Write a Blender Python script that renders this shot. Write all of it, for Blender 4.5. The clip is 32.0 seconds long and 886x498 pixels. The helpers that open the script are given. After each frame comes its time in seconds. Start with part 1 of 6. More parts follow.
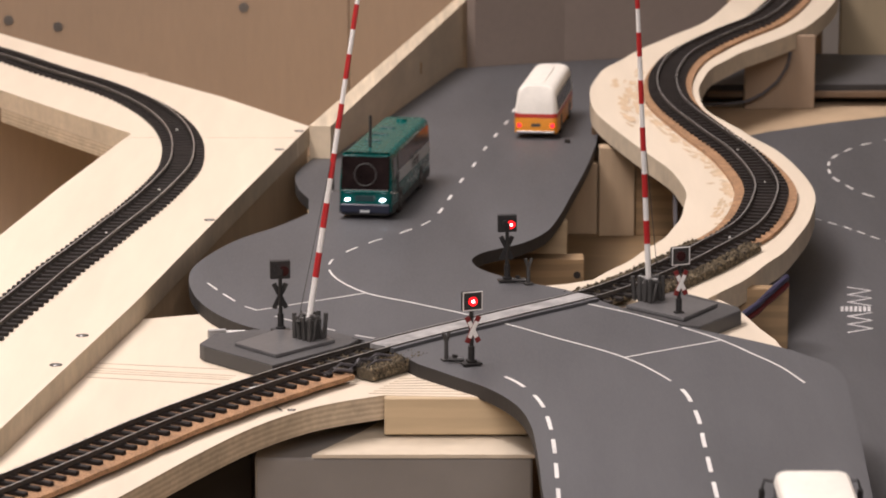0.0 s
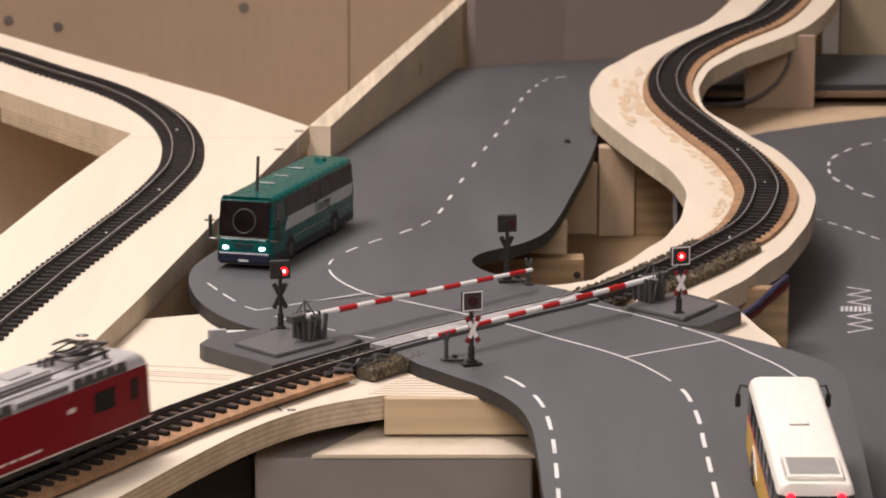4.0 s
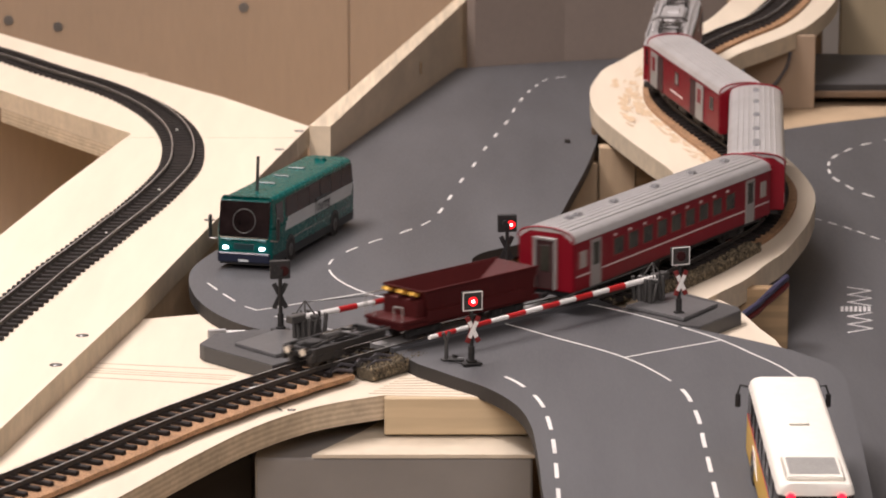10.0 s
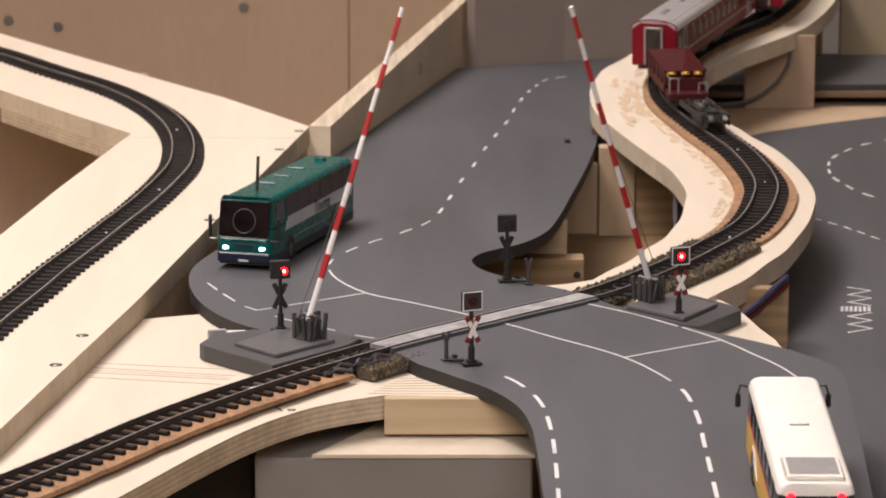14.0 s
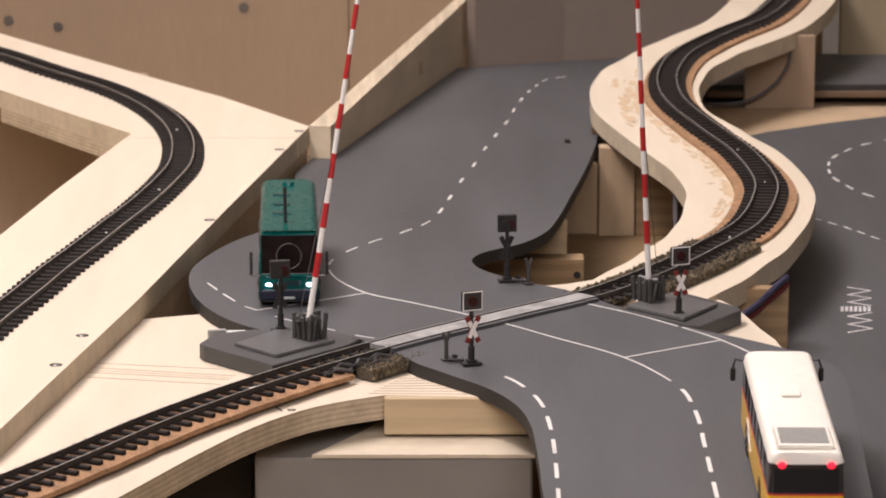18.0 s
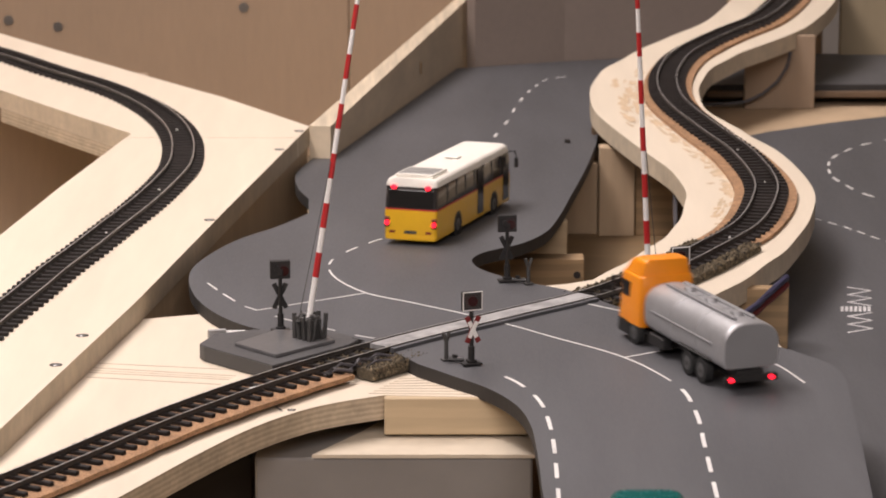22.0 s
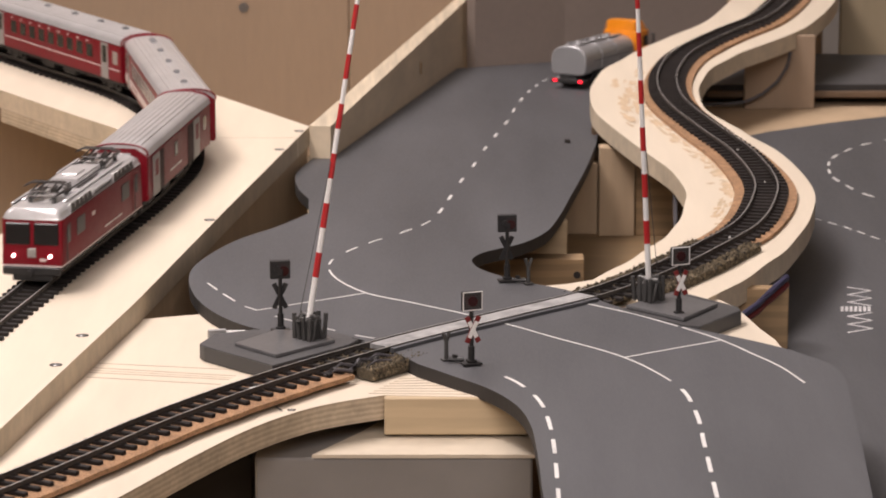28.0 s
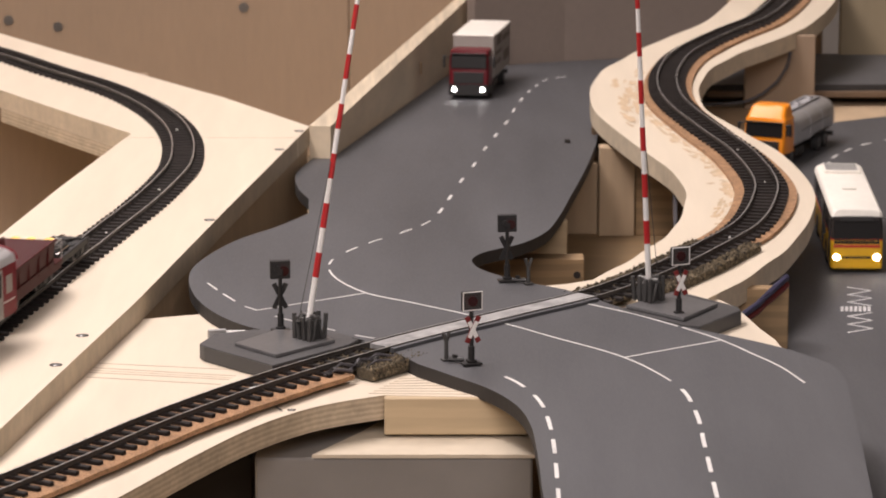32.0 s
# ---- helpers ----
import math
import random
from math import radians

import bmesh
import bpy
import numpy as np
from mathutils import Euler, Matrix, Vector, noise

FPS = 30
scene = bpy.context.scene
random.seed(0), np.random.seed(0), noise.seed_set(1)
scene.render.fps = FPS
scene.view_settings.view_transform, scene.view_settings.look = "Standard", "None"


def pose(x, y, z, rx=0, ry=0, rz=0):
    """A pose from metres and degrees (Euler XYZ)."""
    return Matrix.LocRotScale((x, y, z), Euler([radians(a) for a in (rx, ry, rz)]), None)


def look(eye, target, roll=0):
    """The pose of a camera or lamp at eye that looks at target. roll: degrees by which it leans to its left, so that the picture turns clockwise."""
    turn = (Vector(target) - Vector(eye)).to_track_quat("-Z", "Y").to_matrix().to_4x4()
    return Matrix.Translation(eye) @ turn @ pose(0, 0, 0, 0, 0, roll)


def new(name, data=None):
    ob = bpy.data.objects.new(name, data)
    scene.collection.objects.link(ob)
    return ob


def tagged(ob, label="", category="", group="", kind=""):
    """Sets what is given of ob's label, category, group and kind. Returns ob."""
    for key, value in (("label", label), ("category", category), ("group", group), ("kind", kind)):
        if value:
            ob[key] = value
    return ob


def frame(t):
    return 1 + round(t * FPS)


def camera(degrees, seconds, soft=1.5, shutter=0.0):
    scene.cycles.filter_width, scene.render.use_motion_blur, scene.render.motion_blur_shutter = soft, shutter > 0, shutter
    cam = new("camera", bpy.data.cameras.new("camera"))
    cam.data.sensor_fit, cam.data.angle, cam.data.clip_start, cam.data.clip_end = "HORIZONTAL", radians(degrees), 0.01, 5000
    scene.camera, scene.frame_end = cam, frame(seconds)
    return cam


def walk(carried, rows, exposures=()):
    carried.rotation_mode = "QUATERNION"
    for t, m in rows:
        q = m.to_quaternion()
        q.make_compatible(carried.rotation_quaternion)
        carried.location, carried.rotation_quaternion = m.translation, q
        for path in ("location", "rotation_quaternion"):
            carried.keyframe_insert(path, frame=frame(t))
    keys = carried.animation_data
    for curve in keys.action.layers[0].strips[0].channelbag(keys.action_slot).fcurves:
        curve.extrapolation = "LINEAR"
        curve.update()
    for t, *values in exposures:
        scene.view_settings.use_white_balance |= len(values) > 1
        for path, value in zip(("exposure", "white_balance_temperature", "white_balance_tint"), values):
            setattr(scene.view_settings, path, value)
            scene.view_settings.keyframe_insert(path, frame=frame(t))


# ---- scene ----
# A model railway in HO scale on open plywood benchwork. Plans are in millimetres: x to the right, y away from the
# camera, z up; z = 0 is the painted road at the level crossing.
MM = 0.001
cam = camera(15.19, 32.0, soft=1.9, shutter=0.6)
EYE = (0.0, 0.0, 0.375)
AIM = (0.0, math.cos(radians(12.5)), 0.375 - math.sin(radians(12.5)))
cam.data.dof.use_dof = True
cam.data.dof.focus_distance = 1.52
cam.data.dof.aperture_fstop = 42.0
walk(cam, [(0.0, look(EYE, AIM)), (32.0, look(EYE, AIM))], exposures=[(0.0, 0.0), (4.0, 0.0), (6.0, 0.08), (7.0, 0.18), (9.0, 0.15), (10.0, 0.15), (11.0, 0.18), (12.0, 0.08), (14.0, 0.0), (32.0, 0.0)])

# ---- light: unseen warm room lamps overhead and a low front fill, no daylight ----
world = bpy.data.worlds.new("room_air")
scene.world = world
world.use_nodes = True
world.node_tree.nodes["Background"].inputs[0].default_value = (1.0, 0.86, 0.7, 1)
world.node_tree.nodes["Background"].inputs[1].default_value = 0.02
scene.view_settings.exposure = 0.0


def area_lamp(name, eye, target, sx, sy, watts, colour):
    data = bpy.data.lights.new(name, "AREA")
    data.shape, data.size, data.size_y = "RECTANGLE", sx, sy
    data.energy, data.color = watts, colour
    ob = new(name, data)
    ob.matrix_world = look(eye, target)
    return ob


LAMPS = [
    ((-0.32, 2.25, 1.42), (0.0, 2.0, 0.0), 1.2, 0.8, 25.0),
    ((-0.58, 1.45, 1.45), (-0.1, 1.60, 0.0), 0.6, 0.5, 28.5),
    # Low front lamp, added out of view to brighten faces towards the camera.
    ((-0.06, -0.35, 1.10), (0.0, 1.5, 0.0), 1.4, 0.7, 26.5),
]


# ---- geometry helpers ----
def part(name, bm, material, parent, label="", smooth=False):
    """Link a bmesh (in mm) as one mesh object under a thing or part."""
    me = bpy.data.meshes.new(name)
    bmesh.ops.scale(bm, vec=(MM, MM, MM), verts=bm.verts)
    bm.to_mesh(me)
    bm.free()
    for m in material if isinstance(material, (list, tuple)) else (material,):
        me.materials.append(m)
    if smooth:
        for p in me.polygons:
            p.use_smooth = True
        me.set_sharp_from_angle(angle=radians(38))
    ob = new(name, me)
    if parent:
        ob.parent = parent
    if label:
        ob["label"] = label
    return ob


def piece(name, me, parent, m):
    """One more object on a shared mesh."""
    ob = new(name, me)
    ob.parent = parent
    ob.matrix_basis = m
    return ob


def mesh_of(bm, name, material):
    me = bpy.data.meshes.new(name)
    bmesh.ops.scale(bm, vec=(MM, MM, MM), verts=bm.verts)
    bm.to_mesh(me)
    bm.free()
    for m in material if isinstance(material, (list, tuple)) else (material,):
        me.materials.append(m)
    return me


def thing(name, x, y, z, label, category, group="", rz=0):
    ob = new(name)
    ob.empty_display_size = 0.01
    ob.matrix_basis = pose(x * MM, y * MM, z * MM, 0, 0, rz)
    return tagged(ob, label, category, group)


def box(bm, x0, x1, y0, y1, z0, z1, bevel=0.0, mat=0, seg=1):
    m = Matrix.Translation(((x0 + x1) / 2, (y0 + y1) / 2, (z0 + z1) / 2)) @ Matrix.Diagonal((x1 - x0, y1 - y0, z1 - z0, 1))
    geo = bmesh.ops.create_cube(bm, size=1.0, matrix=m)
    vs = geo["verts"]
    fs = {f for v in vs for f in v.link_faces}
    for f in fs:
        f.material_index = mat
    if bevel > 0:
        es = list({e for v in vs for e in v.link_edges})
        bmesh.ops.bevel(bm, geom=es, offset=bevel, segments=seg, affect="EDGES", clamp_overlap=True, material=-1)
    return bm


def rod(bm, p, q, r, seg=8, r2=None, mat=0):
    p, q = Vector(p), Vector(q)
    d = q - p
    m = Matrix.Translation((p + q) / 2) @ d.to_track_quat("Z", "Y").to_matrix().to_4x4()
    geo = bmesh.ops.create_cone(bm, cap_ends=True, segments=seg, radius1=r, radius2=r if r2 is None else r2, depth=d.length, matrix=m)
    for f in {f for v in geo["verts"] for f in v.link_faces}:
        f.material_index = mat
    return bm


def tube(bm, pts, r, seg=6):
    """One bent round bar through the points."""
    P = [Vector(p) for p in pts]
    rings = []
    for i, p in enumerate(P):
        d = (P[min(i + 1, len(P) - 1)] - P[max(i - 1, 0)]).normalized()
        m = d.to_track_quat("Z", "Y").to_matrix()
        rings.append([bm.verts.new(p + m @ Vector((r * math.cos(2 * math.pi * k / seg), r * math.sin(2 * math.pi * k / seg), 0))) for k in range(seg)])
    for a, b in zip(rings, rings[1:]):
        # the ring's start may turn between points: join to the nearest corner
        o = min(range(seg), key=lambda k: (b[k].co - a[0].co).length)
        for k in range(seg):
            bm.faces.new((a[k], a[(k + 1) % seg], b[(k + 1 + o) % seg], b[(k + o) % seg]))
    bm.faces.new(rings[0][::-1])
    bm.faces.new(rings[-1])
    bmesh.ops.recalc_face_normals(bm, faces=bm.faces[:])
    return bm


def nb():
    return bmesh.new()


def spline(pts, n=10):
    """A smooth curve through control points (centripetal)."""
    P = [np.array(p, float) for p in pts]
    P = [2 * P[0] - P[1]] + P + [2 * P[-1] - P[-2]]
    out = []
    for i in range(1, len(P) - 2):
        p0, p1, p2, p3 = P[i - 1:i + 3]
        t0 = 0.0
        t1 = t0 + np.linalg.norm(p1 - p0) ** 0.5
        t2 = t1 + np.linalg.norm(p2 - p1) ** 0.5
        t3 = t2 + np.linalg.norm(p3 - p2) ** 0.5
        for k in range(n):
            t = t1 + (t2 - t1) * k / n
            a1 = (t1 - t) / (t1 - t0) * p0 + (t - t0) / (t1 - t0) * p1
            a2 = (t2 - t) / (t2 - t1) * p1 + (t - t1) / (t2 - t1) * p2
            a3 = (t3 - t) / (t3 - t2) * p2 + (t - t2) / (t3 - t2) * p3
            b1 = (t2 - t) / (t2 - t0) * a1 + (t - t0) / (t2 - t0) * a2
            b2 = (t3 - t) / (t3 - t1) * a2 + (t - t1) / (t3 - t1) * a3
            out.append((t2 - t) / (t2 - t1) * b1 + (t - t1) / (t2 - t1) * b2)
    out.append(P[-2])
    return np.array(out)


class Line:
    """A path with stations in mm."""

    def __init__(self, pts, n=16):
        self.p = spline(pts, n)
        self.s = np.concatenate([[0], np.cumsum(np.linalg.norm(np.diff(self.p, axis=0), axis=1))])
        self.length = self.s[-1]

    def at(self, s):
        return np.array([np.interp(s, self.s, self.p[:, i]) for i in range(self.p.shape[1])])

    def turn(self, s, h=3.0):
        d = self.at(s + h) - self.at(s - h)
        return d / np.linalg.norm(d)

    def side(self, s):
        d = self.turn(s)
        n = np.array([-d[1], d[0]])
        return n / np.linalg.norm(n)


def soft_ramp(t):
    return 25.0 * math.log1p(math.exp(-abs(t) / 25.0)) + max(t, 0.0)


def road_z(y):
    """The road's profile: it climbs to the crossing and falls away behind it."""
    return -0.046 * soft_ramp(1430.0 - y) - 0.035 * soft_ramp(y - 1620.0)


def plate(outline, top, thick, step=0):
    """A sawn board: outline in mm, top a height or a function of y. Slot 0 the face, slot 1 the sawn edge."""
    bm = nb()
    vs = [bm.verts.new((x, y, 0)) for x, y in outline]
    f = bm.faces.new(vs)
    f.normal_update()
    if f.normal.z < 0:
        f.normal_flip()
    if step:
        ys = [v[1] for v in outline]
        y = math.ceil(min(ys) / step) * step + 0.37
        while y < max(ys):
            bmesh.ops.bisect_plane(bm, geom=bm.verts[:] + bm.edges[:] + bm.faces[:], plane_co=(0, y, 0), plane_no=(0, 1, 0))
            y += step
    bmesh.ops.triangulate(bm, faces=bm.faces[:])
    geo = bmesh.ops.extrude_face_region(bm, geom=bm.faces[:])
    down = [v for v in geo["geom"] if isinstance(v, bmesh.types.BMVert)]
    lower = set(down)
    for v in bm.verts:
        h = top(v.co.y) if callable(top) else top
        v.co.z = h - (thick if v in lower else 0)
    bmesh.ops.recalc_face_normals(bm, faces=bm.faces[:])
    for f in bm.faces:
        f.normal_update()
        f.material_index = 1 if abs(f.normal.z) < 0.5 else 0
    return bm


def ribbon(line, s0, s1, left, right, z0, z1, step=6.0):
    """A strip along a 3D path: left and right offsets and heights above the path, as numbers or functions of the station."""
    fn = [v if callable(v) else (lambda s, v=v: v) for v in (left, right, z0, z1)]
    n = max(2, int((s1 - s0) / step))
    bm = nb()
    rings = []
    for i in range(n + 1):
        s = s0 + (s1 - s0) * i / n
        p, d = line.at(s), line.side(s)
        l, r, a, b = (f(s) for f in fn)
        rings.append([bm.verts.new((p[0] + d[0] * o, p[1] + d[1] * o, p[2] + h)) for o, h in ((l, b), (l, a), (r, a), (r, b))])
    for a, b in zip(rings, rings[1:]):
        for k in range(4):
            f = bm.faces.new((a[k], a[(k + 1) % 4], b[(k + 1) % 4], b[k]))
            f.material_index = 0 if k == 3 or k == 1 else 1
    bm.faces.new(rings[0]).material_index = 1
    bm.faces.new(rings[-1][::-1]).material_index = 1
    bmesh.ops.recalc_face_normals(bm, faces=bm.faces[:])
    return bm


def steps(rows):
    """A function that runs smoothly through (station, value) rows."""
    xs, ys = [r[0] for r in rows], [r[1] for r in rows]

    def f(s):
        if s <= xs[0]:
            return ys[0]
        for a, b, p, q in zip(xs, xs[1:], ys, ys[1:]):
            if s <= b:
                u = (s - a) / (b - a)
                u = u * u * (3 - 2 * u)
                return p + (q - p) * u
        return ys[-1]
    return f


def stripe(pts, width, lift=0.25, n=6, z=None):
    """A painted line on the road."""
    P = spline(pts, n) if len(pts) > 2 else np.linspace(pts[0], pts[1], 6)
    bm = nb()
    prev = None
    for i, p in enumerate(P):
        d = P[min(i + 1, len(P) - 1)] - P[max(i - 1, 0)]
        d = d / np.linalg.norm(d)
        o = np.array([-d[1], d[0]]) * width / 2
        h = (road_z(p[1]) if z is None else z) + lift
        cur = [bm.verts.new((p[0] + o[0], p[1] + o[1], h)), bm.verts.new((p[0] - o[0], p[1] - o[1], h))]
        if prev:
            bm.faces.new((prev[0], prev[1], cur[1], cur[0]))
        prev = cur
    bmesh.ops.recalc_face_normals(bm, faces=bm.faces[:])
    for f in bm.faces:
        if f.normal.z < 0:
            f.normal_flip()
    geo = bmesh.ops.extrude_face_region(bm, geom=bm.faces[:])
    bmesh.ops.translate(bm, vec=(0, 0, -lift * 0.9), verts=[v for v in geo["geom"] if isinstance(v, bmesh.types.BMVert)])
    bmesh.ops.recalc_face_normals(bm, faces=bm.faces[:])
    return bm


def dashes(line, rows, width, parent, material, z=None):
    """Painted dashes from station to station along a line."""
    for a, b in rows:
        part("dash", stripe([line.at(a), line.at((a + b) / 2), line.at(b)], width, n=3, z=z), material, parent)


# ---- materials ----
def shader(name, colour, rough=0.5, metal=0.0, grain=0.0, scale=200.0, stain=0.0, stain_scale=12.0, bump=0.0, stretch=(1, 1, 1),
           island=0.0, coat=0.0, wave=None, emit=0.0, spec=0.5, obj_random=0.0):
    """A procedural surface: base colour with fine grain, larger stains and relief."""
    m = bpy.data.materials.new(name)
    m.use_nodes = True
    nt = m.node_tree
    b = nt.nodes["Principled BSDF"]
    b.inputs["Base Color"].default_value = (*colour, 1)
    b.inputs["Roughness"].default_value = rough
    b.inputs["Metallic"].default_value = metal
    b.inputs["Specular IOR Level"].default_value = spec
    b.inputs["Coat Weight"].default_value = coat
    b.inputs["Coat Roughness"].default_value = 0.12
    if emit:
        b.inputs["Emission Color"].default_value = (*colour, 1)
        b.inputs["Emission Strength"].default_value = emit
    tc = nt.nodes.new("ShaderNodeTexCoord")
    mp = nt.nodes.new("ShaderNodeMapping")
    mp.inputs["Scale"].default_value = stretch
    nt.links.new(tc.outputs["Object"], mp.inputs["Vector"])
    value = None

    def noise_node(sc, detail, rough_=0.6):
        n = nt.nodes.new("ShaderNodeTexNoise")
        n.inputs["Scale"].default_value = sc
        n.inputs["Detail"].default_value = detail
        n.inputs["Roughness"].default_value = rough_
        nt.links.new(mp.outputs[0], n.inputs["Vector"])
        return n

    def ramp_mul(src, amount, prev):
        r = nt.nodes.new("ShaderNodeMapRange")
        r.inputs["From Min"].default_value, r.inputs["From Max"].default_value = 0.3, 0.7
        r.inputs["To Min"].default_value, r.inputs["To Max"].default_value = 1 - amount, 1 + amount
        nt.links.new(src, r.inputs["Value"])
        if prev is None:
            return r.outputs[0]
        k = nt.nodes.new("ShaderNodeMath")
        k.operation = "MULTIPLY"
        nt.links.new(prev, k.inputs[0])
        nt.links.new(r.outputs[0], k.inputs[1])
        return k.outputs[0]

    fine = noise_node(scale, 5) if (grain or bump) else None
    if grain:
        value = ramp_mul(fine.outputs[0], grain, value)
    if stain:
        value = ramp_mul(noise_node(stain_scale, 4, 0.65).outputs[0], stain, value)
    if wave:
        w = nt.nodes.new("ShaderNodeTexWave")
        w.wave_type, w.bands_direction = "BANDS", wave[0]
        w.inputs["Scale"].default_value = wave[1]
        w.inputs["Distortion"].default_value = wave[3] if len(wave) > 3 else 1.5
        w.inputs["Detail"].default_value = 3
        w.inputs["Detail Scale"].default_value = 2.0
        nt.links.new(mp.outputs[0], w.inputs["Vector"])
        value = ramp_mul(w.outputs["Fac"], wave[2], value)
    if island or obj_random:
        g = nt.nodes.new("ShaderNodeNewGeometry" if island else "ShaderNodeObjectInfo")
        r = nt.nodes.new("ShaderNodeMapRange")
        a = island or obj_random
        r.inputs["To Min"].default_value, r.inputs["To Max"].default_value = 1 - a, 1 + a
        nt.links.new(g.outputs["Random Per Island" if island else "Random"], r.inputs["Value"])
        if value is None:
            value = r.outputs[0]
        else:
            k = nt.nodes.new("ShaderNodeMath")
            k.operation = "MULTIPLY"
            nt.links.new(value, k.inputs[0])
            nt.links.new(r.outputs[0], k.inputs[1])
            value = k.outputs[0]
    if value is not None:
        v = nt.nodes.new("ShaderNodeVectorMath")
        v.operation = "SCALE"
        v.inputs[0].default_value = colour
        nt.links.new(value, v.inputs["Scale"])
        nt.links.new(v.outputs[0], b.inputs["Base Color"])
    if bump:
        bp = nt.nodes.new("ShaderNodeBump")
        bp.inputs["Strength"].default_value = 0.6
        bp.inputs["Distance"].default_value = bump * MM
        nt.links.new(fine.outputs[0], bp.inputs["Height"])
        nt.links.new(bp.outputs[0], b.inputs["Normal"])
    if fine is not None and rough < 0.9:
        rr = nt.nodes.new("ShaderNodeMapRange")
        rr.inputs["To Min"].default_value, rr.inputs["To Max"].default_value = max(rough - 0.1, 0.05), min(rough + 0.1, 1)
        nt.links.new(fine.outputs[0], rr.inputs["Value"])
        nt.links.new(rr.outputs[0], b.inputs["Roughness"])
    return m


M_ROAD = shader("grey_road_paint", (0.069, 0.070, 0.075), 0.55, grain=0.07, scale=900, stain=0.2, stain_scale=20, stretch=(1, 0.16, 1), bump=0.08)
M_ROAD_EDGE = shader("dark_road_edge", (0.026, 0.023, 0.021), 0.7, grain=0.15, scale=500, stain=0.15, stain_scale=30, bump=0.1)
M_MARK = shader("white_road_paint", (0.62, 0.61, 0.59), 0.6, grain=0.10, scale=700, stain=0.12, stain_scale=60)
M_PLY = shader("birch_plywood", (0.615, 0.535, 0.425), 0.55, grain=0.04, scale=120, stain=0.06, stain_scale=10, stretch=(1, 0.12, 1), bump=0.03)
M_PLY_EDGE = shader("sawn_plywood_edge", (0.46, 0.375, 0.27), 0.7, grain=0.14, scale=220, stain=0.18, stain_scale=30, wave=("Z", 130, 0.12, 1.3), bump=0.12)
M_PLY_SANDED = shader("sanded_plywood_edge", (0.52, 0.435, 0.32), 0.65, grain=0.10, scale=160, stain=0.14, stain_scale=24, bump=0.08)
M_PINE = shader("pine_board", (0.52, 0.40, 0.25), 0.6, grain=0.10, scale=60, stain=0.12, stain_scale=8, stretch=(0.15, 1, 1), wave=("Z", 34, 0.045, 4.0), bump=0.04)
M_PLANK = shader("planed_spruce_face", (0.62, 0.515, 0.375), 0.65, grain=0.08, scale=90, stain=0.16, stain_scale=14, stretch=(1, 0.25, 1), bump=0.05)
M_PLANK_TOP = shader("sawn_spruce_top", (0.50, 0.42, 0.31), 0.7, grain=0.25, scale=260, stain=0.12, stain_scale=30, stretch=(1, 0.06, 1), bump=0.08)
# Pine with the shade below the decks put into its colour; also a knot.
M_DARKPINE = shader("shaded_pine_and_knot", (0.25, 0.165, 0.085), 0.65, grain=0.12, scale=60, stain=0.2, stain_scale=10, stretch=(0.2, 1, 1), wave=("Z", 40, 0.12, 3.0), bump=0.04)
# Dark brown for a batten and a panel, and for boards drawn as shade.
M_OAK = shader("brown_and_shade_board", (0.14, 0.088, 0.05), 0.7, grain=0.1, scale=120, stain=0.2, stain_scale=9, stretch=(1, 1, 0.2))
M_FADED = shader("faded_road_paint", (0.55, 0.545, 0.54), 0.65, grain=0.2, scale=700, stain=0.25, stain_scale=60)
M_BROWN = shader("brown_backboard", (0.29, 0.207, 0.138), 0.7, grain=0.05, scale=200, stain=0.08, stain_scale=4, stretch=(1, 1, 0.2))
M_GREYBOARD = shader("grey_brown_backboard", (0.20, 0.16, 0.135), 0.75, grain=0.05, scale=200, stain=0.08, stain_scale=4)
M_CORK = shader("cork_bed", (0.29, 0.165, 0.085), 0.85, grain=0.5, scale=1100, stain=0.3, stain_scale=110, bump=0.3)
M_SLEEPER = shader("brown_black_sleeper", (0.016, 0.013, 0.012), 0.7, spec=0.25, grain=0.25, scale=800, stretch=(1, 0.2, 1), obj_random=0.25)
M_RAIL = shader("nickel_silver_rail", (0.62, 0.61, 0.60), 0.3, metal=0.75, grain=0.1, scale=500)
# Rail sides coloured darker than the rail head.
M_RAIL_SIDE = shader("dark_rail_side", (0.075, 0.068, 0.062), 0.5, metal=0.4, grain=0.2, scale=500)
M_BALLAST = shader("glued_ballast", (0.10, 0.078, 0.048), 0.9, grain=0.5, scale=700, stain=0.3, stain_scale=120, bump=0.4, island=0.85)
M_GREYPLATE = shader("grey_plastic_slab", (0.058, 0.057, 0.058), 0.5, grain=0.06, scale=400, stain=0.08, stain_scale=40, bump=0.03)
M_GREYTOP = shader("light_grey_slab", (0.115, 0.114, 0.116), 0.34, grain=0.06, scale=400, stain=0.08, stain_scale=40)
M_CROSSBED = shader("pale_crossing_insert", (0.27, 0.265, 0.262), 0.6, grain=0.2, scale=260, stain=0.42, stain_scale=60, bump=0.05)
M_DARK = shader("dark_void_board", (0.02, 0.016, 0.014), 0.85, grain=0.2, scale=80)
M_STEEL = shader("screw_steel", (0.24, 0.235, 0.23), 0.35, metal=0.9, grain=0.15, scale=900)
M_GREYBOX = shader("grey_box_front", (0.20, 0.187, 0.174), 0.75, grain=0.05, scale=60, stain=0.10, stain_scale=6)
M_CREAM = shader("cream_board_top", (0.52, 0.45, 0.35), 0.8, grain=0.06, scale=80, stain=0.1, stain_scale=15)
M_TAN = shader("tan_backboard", (0.27, 0.215, 0.135), 0.7, grain=0.06, scale=120, stain=0.14, stain_scale=6, stretch=(1, 1, 0.2))
M_CABLE = shader("grey_cable", (0.06, 0.055, 0.06), 0.5)
